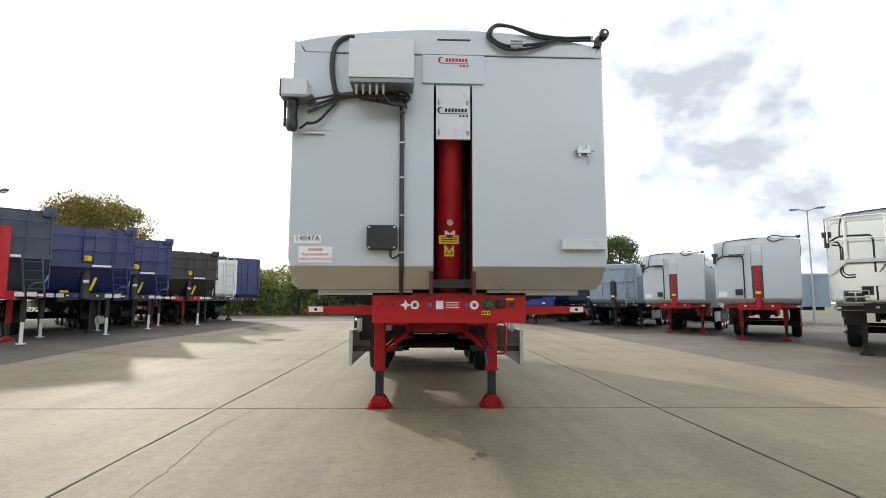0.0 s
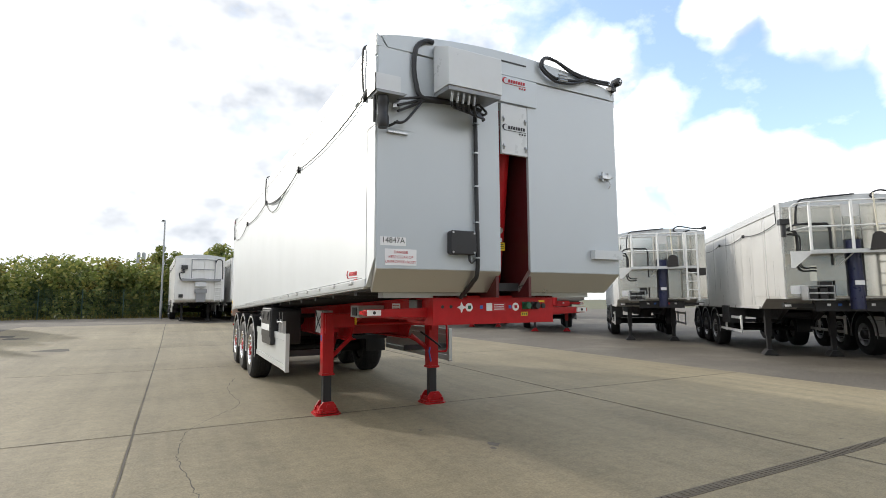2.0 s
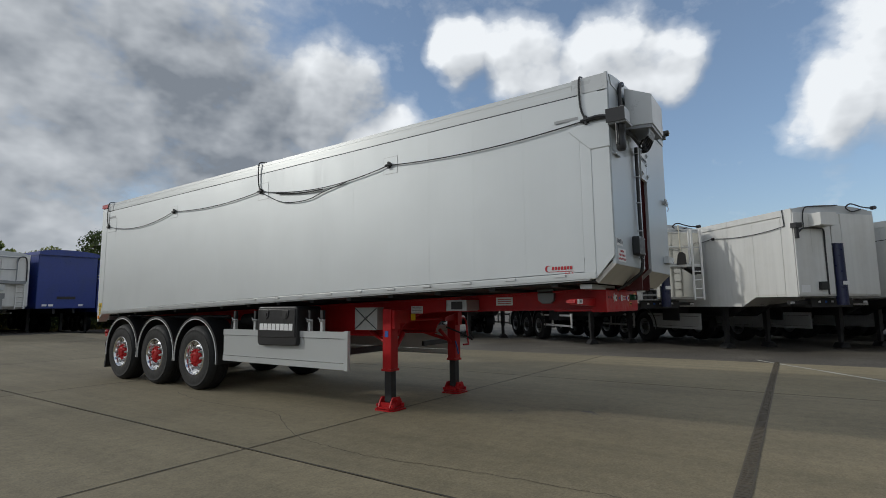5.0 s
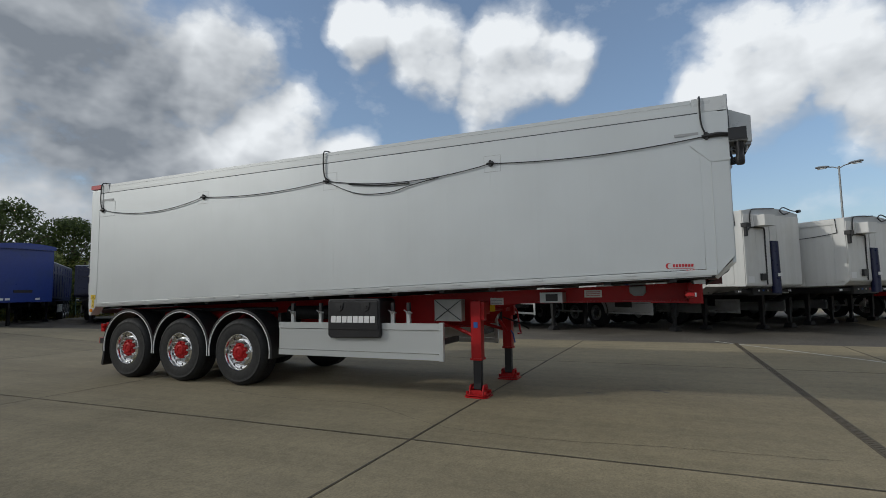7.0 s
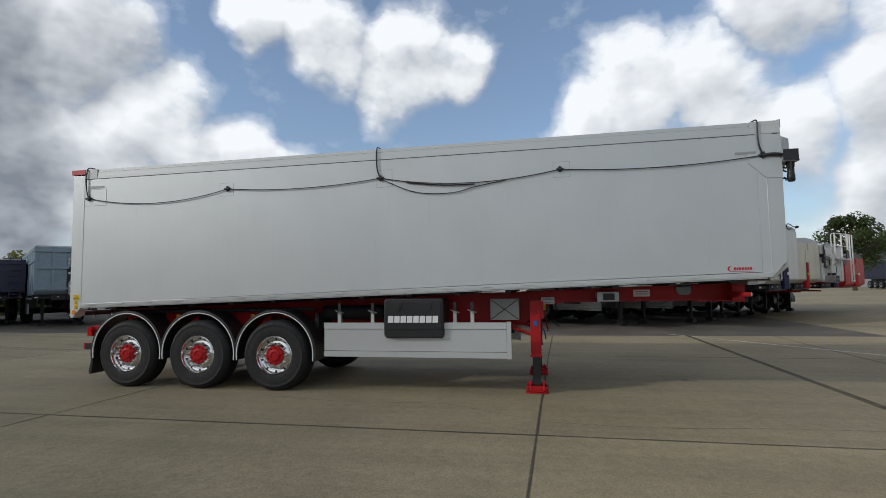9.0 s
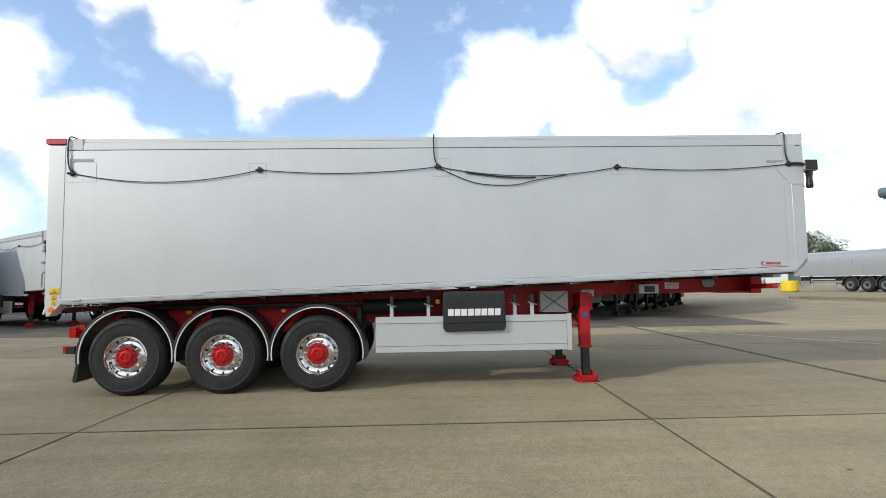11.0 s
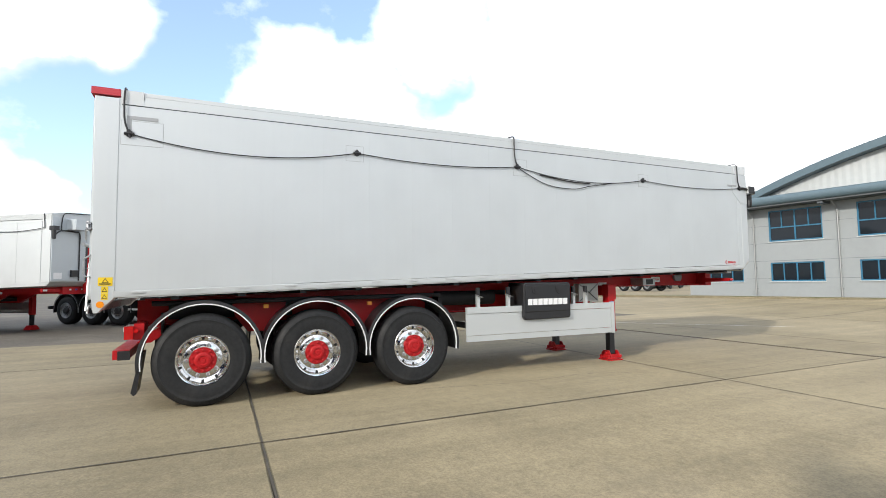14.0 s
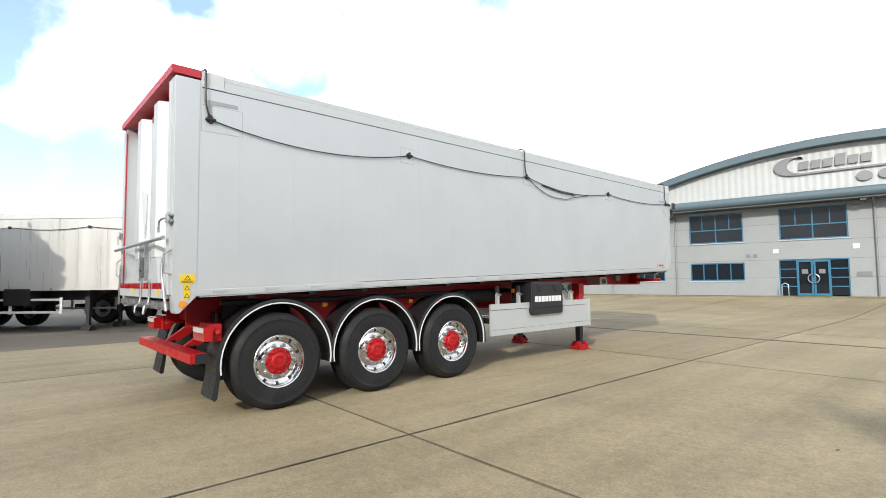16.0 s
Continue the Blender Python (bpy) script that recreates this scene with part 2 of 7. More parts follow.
def silver_material(name, color, rough, metal):
    """Satin silver skin of rolled planks: soft dents and faint upright rolling marks in sheen and relief."""
    m = material(name, color, rough, metal)
    t = m.node_tree
    b = t.nodes["Principled BSDF"]
    where = t.nodes.new("ShaderNodeTexCoord").outputs["Object"]

    def noise_at(scale, detail, stretch):
        mp = t.nodes.new("ShaderNodeMapping")
        mp.inputs["Scale"].default_value = stretch
        t.links.new(where, mp.inputs[0])
        n = node(t, "ShaderNodeTexNoise", Scale=scale, Detail=detail, Roughness=0.55)
        t.links.new(mp.outputs[0], n.inputs["Vector"])
        return n.outputs["Fac"]
    fine, wide, dents = noise_at(16.0, 4.0, (1, 1, 0.05)), noise_at(2.4, 3.0, (1, 1, 0.30)), noise_at(1.3, 2.0, (1, 1, 1))
    c = mix(t, ramp(t, dents, (0.35, 0.0), (0.7, 1.0)), color, tuple(v * 0.955 for v in color))
    c = mix(t, 1.0, c, ramp(t, fine, (0.36, 0.988), (0.64, 1.006)), "MULTIPLY")
    t.links.new(c, b.inputs["Base Color"])
    t.links.new(ramp(t, math_node(t, "ADD", math_node(t, "MULTIPLY", fine, 0.6), math_node(t, "MULTIPLY", wide, 0.4)), (0.38, rough - 0.04), (0.62, rough + 0.04)), b.inputs["Roughness"])
    height = math_node(t, "ADD", math_node(t, "MULTIPLY", fine, 0.05), math_node(t, "ADD", math_node(t, "MULTIPLY", wide, 0.5), dents))
    bp = node(t, "ShaderNodeBump", Strength=0.06, Distance=0.02)
    t.links.new(height, bp.inputs["Height"])
    t.links.new(bp.outputs[0], b.inputs["Normal"])
    return m


SILVER = silver_material("silver_paint", (0.585, 0.612, 0.623), 0.50, 0.46)
SILVER_TRIM = material("silver_trim", (0.56, 0.58, 0.58), 0.36, 0.35, stain=(1.5, (0.56, 0.58, 0.58), 0.4, 0.8))
GREY_FRONT = material("front_paint", (0.490, 0.528, 0.555), 0.34, 0.12, stain=(0.8, (0.468, 0.505, 0.530), 0.4, 0.8), bump=0.008, bump_scale=1.5)
PALE_GREY = material("box_paint", (0.58, 0.60, 0.61), 0.35, 0.05, grain=(5, 0.04))
APRON = material("apron_alloy", (0.60, 0.585, 0.55), 0.38, 0.8, grain=(4, 0.04))
PRINT_GREY = material("print_grey", (0.34, 0.35, 0.355), 0.4, 0.1)
# maroon that puts the red ram's reflection into the slot cheeks' colour
REFLECTED_RED = material("reflected_red", (0.085, 0.013, 0.014), 0.45, grain=(10, 0.15), stain=(2.0, (0.09, 0.014, 0.014), 0.5, 0.8))
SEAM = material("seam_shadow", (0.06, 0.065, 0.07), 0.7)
RED = material("red_paint", (0.43, 0.013, 0.016), 0.40, 0.0, grain=(14, 0.12), stain=(2.5, (0.30, 0.010, 0.012), 0.55, 0.8), bump=0.03, bump_scale=30)
RED.node_tree.nodes["Principled BSDF"].inputs["Specular IOR Level"].default_value = 0.28
RED_CAP = material("red_cap", (0.48, 0.03, 0.045), 0.45, grain=(10, 0.1))
RED_LENS = material("red_lens", (0.45, 0.01, 0.01), 0.12, coat=0.6)
AMBER = material("amber_lens", (0.85, 0.28, 0.02), 0.15, coat=0.5)
RUBBER = material("tyre_rubber", (0.009, 0.0095, 0.0105), 0.72, grain=(18, 0.2), stain=(3.0, (0.026, 0.025, 0.024), 0.55, 0.8), bump=0.15, bump_scale=90)
BLACK = material("black_plastic", (0.018, 0.018, 0.02), 0.42, grain=(30, 0.15))
BLACK_MATT = material("black_chassis_paint", (0.02, 0.02, 0.022), 0.55, grain=(12, 0.25), stain=(2.0, (0.05, 0.046, 0.04), 0.55, 0.8))
CHROME = material("polished_alloy", (0.80, 0.80, 0.80), 0.12, 1.0, grain=(25, 0.05))
STEEL = material("zinc_steel", (0.50, 0.51, 0.52), 0.35, 0.9, grain=(20, 0.2))
TANK_ALLOY = material("tank_alloy", (0.40, 0.41, 0.41), 0.35, 0.5, streak=(5, 0.05))
ALU = material("mill_aluminium", (0.62, 0.63, 0.63), 0.42, 0.55, grain=(30, 0.08), streak=(20, 0.06))
WHITE = material("white_paint", (0.74, 0.74, 0.72), 0.38, grain=(8, 0.05), stain=(1.2, (0.62, 0.61, 0.57), 0.55, 0.85))
WHITE_BODY = material("white_body", (0.70, 0.70, 0.68), 0.36, 0.05, streak=(6, 0.06), stain=(0.8, (0.60, 0.59, 0.55), 0.5, 0.8))
CREAM = material("cream_body", (0.66, 0.62, 0.50), 0.4, streak=(6, 0.08), stain=(0.8, (0.55, 0.50, 0.38), 0.5, 0.8))
MIRROR_FRONT = material("polished_stainless", (0.62, 0.61, 0.575), 0.14, 1.0, stain=(0.8, (0.55, 0.535, 0.48), 0.4, 0.8), bump=0.05, bump_scale=1.4)
ALLOY_BODY = material("bare_alloy_body", (0.64, 0.635, 0.615), 0.34, 0.40, streak=(5, 0.04), stain=(0.9, (0.57, 0.56, 0.53), 0.45, 0.8), bump=0.03, bump_scale=2.0)
BLUE = material("blue_paint", (0.008, 0.014, 0.105), 0.35, grain=(10, 0.15), stain=(1.0, (0.013, 0.02, 0.08), 0.5, 0.8), coat=0.15)
BRIGHT_BLUE = material("bright_blue_paint", (0.014, 0.040, 0.24), 0.38, grain=(8, 0.12), stain=(1.0, (0.02, 0.045, 0.18), 0.5, 0.8), coat=0.1)
NAVY = material("navy_paint", (0.012, 0.016, 0.06), 0.35, grain=(10, 0.15), coat=0.15)
SLATE = material("slate_blue_paint", (0.030, 0.041, 0.068), 0.4, grain=(10, 0.15), stain=(1.0, (0.06, 0.07, 0.09), 0.5, 0.8))
ICE = material("pale_blue_paint", (0.24, 0.32, 0.38), 0.42, grain=(9, 0.12), stain=(1.0, (0.20, 0.25, 0.29), 0.5, 0.8))
DARK = material("dark_brown_paint", (0.022, 0.019, 0.018), 0.4, grain=(9, 0.15))
RED_BODY = material("bright_red_body", (0.50, 0.02, 0.018), 0.4, grain=(6, 0.1))
CURTAIN = material("dark_curtain", (0.018, 0.022, 0.045), 0.55, streak=(4, 0.2))
YELLOW = material("warning_yellow", (0.80, 0.56, 0.02), 0.45, grain=(12, 0.06))
PAPER = material("sticker_white", (0.78, 0.78, 0.78), 0.45, grain=(20, 0.03))
INK_RED = material("print_red", (0.45, 0.02, 0.03), 0.5)
INK_BLACK = material("print_black", (0.015, 0.015, 0.02), 0.5)
INK_BLUE = material("print_blue", (0.02, 0.10, 0.38), 0.5)
GREEN_PLUG = material("green_socket", (0.01, 0.10, 0.05), 0.4)
TARP = material("roll_sheet_cloth", (0.55, 0.57, 0.58), 0.55, grain=(6, 0.06), bump=0.05, bump_scale=6)
CONCRETE = concrete_material()
JOINT = material("joint_filler", (0.075, 0.065, 0.05), 0.95, grain=(20, 0.3), stain=(1.5, (0.14, 0.12, 0.09), 0.5, 0.7))
GRAVEL = material("worn_tarmac", (0.125, 0.110, 0.090), 0.92, grain=(26, 0.5), stain=(0.45, (0.20, 0.178, 0.14), 0.48, 0.72), bump=0.6, bump_scale=45)
IRON = material("cast_iron_grate", (0.135, 0.112, 0.08), 0.75, 0.2, grain=(25, 0.3))
LINE_PAINT = material("worn_line_paint", (0.55, 0.54, 0.48), 0.8, grain=(12, 0.25), stain=(5, (0.33, 0.30, 0.24), 0.45, 0.65))
OIL = material("oil_stain", (0.09, 0.075, 0.055), 0.6, grain=(20, 0.4))
GRASS = material("grass_verge", (0.10, 0.12, 0.035), 0.9, grain=(25, 0.4), stain=(1.0, (0.17, 0.15, 0.06), 0.5, 0.8), bump=0.6, bump_scale=40)
EARTH = material("far_ground", (0.11, 0.115, 0.06), 0.95, grain=(3, 0.3), stain=(0.05, (0.14, 0.12, 0.07), 0.45, 0.7))
CLADDING = material("pale_cladding", (0.320, 0.342, 0.350), 0.5, 0.05, grain=(4, 0.04), stain=(0.6, (0.295, 0.315, 0.320), 0.5, 0.8))
RIBBED = material("ribbed_cladding", (0.52, 0.545, 0.545), 0.45, 0.05, grain=(4, 0.04))
TEAL_TRIM = material("grey_blue_trim", (0.105, 0.155, 0.185), 0.45, grain=(6, 0.08))
SOFFIT = material("dark_soffit", (0.10, 0.11, 0.12), 0.6)
FRAME_BLUE = material("blue_window_frame", (0.035, 0.17, 0.29), 0.4, grain=(8, 0.06))
SIGN_GREY = material("sign_grey", (0.23, 0.24, 0.25), 0.4, 0.3, grain=(8, 0.06))
BARK = material("bark", (0.085, 0.065, 0.045), 0.9, grain=(12, 0.4), bump=0.7, bump_scale=18)
POST_GREY = material("galvanised_post", (0.30, 0.31, 0.31), 0.5, 0.6, grain=(14, 0.15))
FENCE_GREEN = material("fence_green", (0.02, 0.055, 0.035), 0.55)
MESH_DARK = material("dark_undergear", (0.012, 0.012, 0.013), 0.7, grain=(10, 0.3))
CLOTH_DOC = material("grey_cloth", (0.42, 0.42, 0.40), 0.8, grain=(10, 0.1), bump=0.3, bump_scale=20)


def leaf_material(name, tone, autumn):
    m = material(name, tone, 0.6)
    t = m.node_tree
    b = t.nodes["Principled BSDF"]
    geo = t.nodes.new("ShaderNodeNewGeometry")
    b.inputs["Subsurface Weight"].default_value = 0.0
    c = ramp(t, geo.outputs["Random Per Island"], (0.0, tuple(0.55 * v for v in tone)), (0.55, tone), (1.0, autumn))
    t.links.new(c, b.inputs["Base Color"])
    tr = t.nodes.new("ShaderNodeBsdfTranslucent")
    t.links.new(c, tr.inputs[0])
    ms = node(t, "ShaderNodeMixShader", Fac=0.5)
    t.links.new(b.outputs[0], ms.inputs[1])
    t.links.new(tr.outputs[0], ms.inputs[2])
    t.links.new(ms.outputs[0], t.nodes["Material Output"].inputs[0])
    return m


LEAF_GREEN = leaf_material("green_leaves", (0.19, 0.235, 0.06), (0.36, 0.33, 0.09))
LEAF_GOLD = leaf_material("golden_leaves", (0.17, 0.155, 0.035), (0.30, 0.22, 0.045))
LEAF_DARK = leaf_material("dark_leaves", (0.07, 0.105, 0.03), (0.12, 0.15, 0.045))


def glass_material():
    m = bpy.data.materials.new("window_glass")
    m.use_nodes = True
    t = m.node_tree
    b = t.nodes["Principled BSDF"]
    b.inputs["Base Color"].default_value = (0.015, 0.02, 0.026, 1)
    b.inputs["Roughness"].default_value = 0.03
    b.inputs["IOR"].default_value = 1.5
    b.inputs["Specular IOR Level"].default_value = 0.35
    return m


GLASS = glass_material()

# ---------------------------------------------------------------- shaping helpers
def box(bm, x0, x1, y0, y1, z0, z1):
    v = [bm.verts.new((x, y, z)) for z in (z0, z1) for y in (y0, y1) for x in (x0, x1)]
    for f in ((0, 2, 3, 1), (4, 5, 7, 6), (0, 1, 5, 4), (2, 6, 7, 3), (0, 4, 6, 2), (1, 3, 7, 5)):
        bm.faces.new([v[i] for i in f])
    return bm


def prism(bm, outline, axis, a, b):
    """Extrudes a flat outline from a to b along an axis. Outline: (y, z) for x, (x, z) for y, (x, y) for z."""
    def at(p, d):
        return {"x": (d, p[0], p[1]), "y": (p[0], d, p[1]), "z": (p[0], p[1], d)}[axis]
    v0, v1 = ([bm.verts.new(at(p, d)) for p in outline] for d in (a, b))
    bm.faces.new(v0), bm.faces.new(v1[::-1])
    for i in range(len(outline)):
        j = (i + 1) % len(outline)
        bm.faces.new((v0[j], v0[i], v1[i], v1[j]))
    bmesh.ops.recalc_face_normals(bm, faces=bm.faces)
    return bm


def tube(bm, path, r, seg=8, closed=False):
    """A round bar along a path of points."""
    pts = [Vector(p) for p in path]
    rings = []
    n = len(pts)
    side = None
    for i, p in enumerate(pts):
        a, b = pts[(i - 1) % n if closed else max(i - 1, 0)], pts[(i + 1) % n if closed else min(i + 1, n - 1)]
        d = (b - a).normalized()
        if side is None:
            side = d.orthogonal().normalized()
        side = (side - d * side.dot(d)).normalized()
        up = d.cross(side)
        rings.append([bm.verts.new(p + r * (side * math.cos(k) + up * math.sin(k))) for k in (2 * math.pi * j / seg for j in range(seg))])
    for i in range(n if closed else n - 1):
        a, b = rings[i], rings[(i + 1) % n]
        for j in range(seg):
            bm.faces.new((a[j], a[(j + 1) % seg], b[(j + 1) % seg], b[j]))
    if not closed:
        bm.faces.new(rings[0][::-1]), bm.faces.new(rings[-1])
    return bm


def smooth_path(points, steps=6):
    """A smooth line through points."""
    p = [Vector(q) for q in points]
    p = [2 * p[0] - p[1], *p, 2 * p[-1] - p[-2]]
    out = []
    for i in range(1, len(p) - 2):
        for k in range(steps):
            t = k / steps
            out.append(0.5 * (2 * p[i] + (p[i + 1] - p[i - 1]) * t + (2 * p[i - 1] - 5 * p[i] + 4 * p[i + 1] - p[i + 2]) * t * t
                              + (3 * p[i] - p[i - 1] - 3 * p[i + 1] + p[i + 2]) * t ** 3))
    return out + [p[-2]]


def sagging(a, b, sag, steps=12):
    a, b = Vector(a), Vector(b)
    return [a.lerp(b, i / steps) - Vector((0, 0, 4 * sag * (i / steps) * (1 - i / steps))) for i in range(steps + 1)]


def spun(bm, profile, axis="x", at=(0, 0, 0), seg=32, caps=True):
    """Turns a profile of (radius, along) round an axis."""
    rings = []
    for r, d in profile:
        ring = []
        for j in range(seg):
            c, s = r * math.cos(2 * math.pi * j / seg), r * math.sin(2 * math.pi * j / seg)
            q = {"x": (d, c, s), "y": (c, d, s), "z": (c, s, d)}[axis]
            ring.append(bm.verts.new((q[0] + at[0], q[1] + at[1], q[2] + at[2])))
        rings.append(ring)
    for a, b in zip(rings, rings[1:]):
        for j in range(seg):
            bm.faces.new((a[j], a[(j + 1) % seg], b[(j + 1) % seg], b[j]))
    if caps:
        bm.faces.new(rings[0][::-1]), bm.faces.new(rings[-1])
    bmesh.ops.recalc_face_normals(bm, faces=bm.faces)
    return bm


SOFT = set()   # bevelled shapes, whose flat faces keep straight normals


def soften(bm, width=0.006, seg=2):
    edges = [e for e in bm.edges if len(e.link_faces) == 2 and e.calc_face_angle(0) > 0.6]
    SOFT.add(id(bm))
    bmesh.ops.bevel(bm, geom=edges, offset=width, segments=seg, profile=0.6, affect="EDGES", clamp_overlap=True)
    return bm


def mesh_of(name, bm, mat, smooth=35):
    me = bpy.data.meshes.new(name)
    normals = None
    if smooth and id(bm) in SOFT:   # normals weighed by area, so that only the bevels turn
        SOFT.discard(id(bm))
        bm.normal_update()
        limit, normals = math.cos(radians(smooth + 12)), []
        area = {f: f.calc_area() for f in bm.faces}
        for f in bm.faces:
            for loop in f.loops:
                n = Vector((0, 0, 0))
                for g in loop.vert.link_faces:
                    if g.normal.dot(f.normal) > limit:
                        n += g.normal * area[g]
                normals.append(n.normalized() if n.length > 1e-12 else f.normal.copy())
    bm.to_mesh(me)
    bm.free()
    me.materials.append(mat)
    if smooth:
        me.shade_smooth()
        if normals:
            me.normals_split_custom_set(normals)
        else:
            me.set_sharp_from_angle(angle=radians(smooth))
    return me


def part(name, bm, mat, parent, label="", smooth=35):
    me = bm if isinstance(bm, bpy.types.Mesh) else mesh_of(name, bm, mat, smooth)
    ob = new(name, me)
    ob.parent = parent
    if label:
        tagged(ob, label)
    return ob


def placed(name, me, parent, x=0, y=0, z=0, rx=0, ry=0, rz=0, label=""):
    ob = part(name, me, None, parent, label)
    ob.matrix_local = pose(x, y, z, rx, ry, rz)
    return ob


def thing(name, m, label, category, group="", kind=""):
    ob = new(name)
    ob.matrix_world = m
    return tagged(ob, label, category, group, kind)


def B():
    return bmesh.new()


def lettering(name, text, size, mat, parent, m, align="CENTER", label=""):
    """Words in the built-in font, as a thin mesh. m: the pose of the text's middle."""
    c = bpy.data.curves.new(name, "FONT")
    c.body, c.size, c.align_x, c.align_y, c.extrude = text, size, align, "CENTER", 0.0008
    ob = bpy.data.objects.new(name, c)
    me = bpy.data.meshes.new_from_object(ob)
    bpy.data.objects.remove(ob)
    me.materials.clear()
    me.materials.append(mat)
    o = part(name, me, None, parent, label)
    o.matrix_local = m
    return o


def smooth_step(a, b, v):
    t = min(max((v - a) / (b - a), 0.0), 1.0)
    return t * t * (3 - 2 * t)


def level(x, y):
    """The yard's height: level round the trailer, rising a little to its far sides."""
    rise = 0.30 * smooth_step(-4, -11, x) * smooth_step(6, 16, y)
    rise = max(rise, 0.30 * smooth_step(18, 30, y) * smooth_step(9, 4, x))
    return rise + 0.32 * smooth_step(-4, -16, y)

# ---------------------------------------------------------------- the tipping trailer
# Its own frame: x across, y from the front wall backwards, z up from the ground.
HALF, LONG, TOP = 1.293, 10.80, 3.595


def floor_line(y):
    """Height of the body's lower edge."""
    return 1.588 - 0.0300 * (y - 0.2)


def wheel_meshes(hub_mat, rim_mat):
    """Tyre, rim, hub and nut meshes with the outer face towards -x and the axle at the origin."""
    bm = B()
    tread = [(0.528, 0.072)]
    for k in range(5):   # grooves round the tread
        a = 0.082 + 0.046 * k
        tread += [(0.5350, a), (0.5350, a + 0.036), (0.5260, a + 0.038), (0.5260, a + 0.044)]
    tread += [(0.535, 0.312)]
    spun(bm, [(0.283, 0.05), (0.290, 0.012), (0.33, 0.0), (0.42, 0.003), (0.452, 0.006), (0.458, 0.003), (0.466, 0.004), (0.470, 0.012), (0.498, 0.024), (0.518, 0.046)] + tread
         + [(0.518, 0.338), (0.475, 0.366), (0.42, 0.377), (0.33, 0.38), (0.285, 0.36)], seg=64, caps=False)
    tyre = mesh_of("tyre", bm, RUBBER, 40)
    bm = B()
    spun(bm, [(0.292, 0.05), (0.296, 0.012), (0.288, 0.004), (0.278, 0.006), (0.270, 0.020), (0.262, 0.055), (0.256, 0.075), (0.235, 0.082),
              (0.215, 0.070), (0.190, 0.060), (0.150, 0.056), (0.100, 0.056), (0.100, 0.30), (0.285, 0.30)], seg=56, caps=False)
    rim = mesh_of("rim", bm, rim_mat, 40)
    bm = B()
    for k in range(10):
        a = 2 * math.pi * (k + 0.5) / 10
        spun(bm, [(0.017, 0.0), (0.017, -0.004), (0.012, -0.0045)], at=(0.079, 0.248 * math.cos(a), 0.248 * math.sin(a)), seg=10)
    holes = mesh_of("hand_holes", bm, BLACK)
    bm = B()
    spun(bm, [(0.148, 0.06), (0.148, 0.040), (0.141, 0.032), (0.098, 0.030), (0.088, 0.012), (0.080, 0.007), (0.052, 0.006), (0.048, 0.014), (0.030, 0.015), (0.026, 0.009), (0.0005, 0.008)], seg=30)
    for k in range(10):
        a = 2 * math.pi * (k + 0.5) / 10
        spun(bm, [(0.014, 0.034), (0.014, 0.014), (0.009, 0.010)], at=(0.0, 0.121 * math.cos(a), 0.121 * math.sin(a)), seg=6)
    for k in range(6):
        a = 2 * math.pi * k / 6
        spun(bm, [(0.007, 0.012), (0.007, 0.002)], at=(0.0, 0.066 * math.cos(a), 0.066 * math.sin(a)), seg=6)
    hub = mesh_of("hub", bm, hub_mat, 40)
    bm = B()
    spun(bm, [(0.024, 0.056), (0.024, 0.044), (0.0190, 0.042), (0.0190, 0.014), (0.013, 0.003), (0.0005, 0.002)], seg=8)
    nuts = mesh_of("wheel_nut", bm, STEEL, 40)
    bm = B()
    spun(bm, [(0.285, 0.30), (0.25, 0.34), (0.12, 0.36), (0.12, 0.80), (0.06, 0.80)], seg=24)
    drum = mesh_of("brake_drum", bm, MESH_DARK, 40)
    return tyre, rim, holes, hub, nuts, drum


def add_wheel(parent, set_of, y, left, half):
    tyre, rim, holes, hub, nuts, drum = set_of
    w = placed("wheel", tyre, parent, -half if left else half, y, 0.533, 0, 0, 0 if left else 180)
    for name, me in (("rim", rim), ("hand_holes", holes), ("hub", hub), ("brake_drum", drum)):
        part(name, me, None, w)
    for k in range(10):
        a = 2 * math.pi * k / 10
        placed("wheel_nut", nuts, w, 0.0, 0.178 * math.cos(a), 0.178 * math.sin(a))


def fender_mesh(edge):
    """Half-round mudguard over one wheel; edge: only its bright lip."""
    bm = B()
    n, r0, r1 = 26, 0.645, 0.668
    rows = []
    for i in range(n + 1):
        a = radians(-8 + 196 * i / n)
        c, s = math.cos(a), math.sin(a)
        sec = ((r0 - 0.016, -0.004), (r0 - 0.003, -0.004), (r0 - 0.003, 0.012), (r0 - 0.016, 0.012)) if edge else ((r0, 0.0), (r1 + 0.012, 0.004), (r1, 0.03), (r1, 0.40), (r0, 0.40))
        rows.append([bm.verts.new((x, r * c, r * s)) for r, x in sec])
    k = len(rows[0])
    for a, b in zip(rows, rows[1:]):
        for j in range(k):
            bm.faces.new((a[j], a[(j + 1) % k], b[(j + 1) % k], b[j]))
    bm.faces.new(rows[0][::-1]), bm.faces.new(rows[-1])
    bmesh.ops.recalc_face_normals(bm, faces=bm.faces)
    return bm


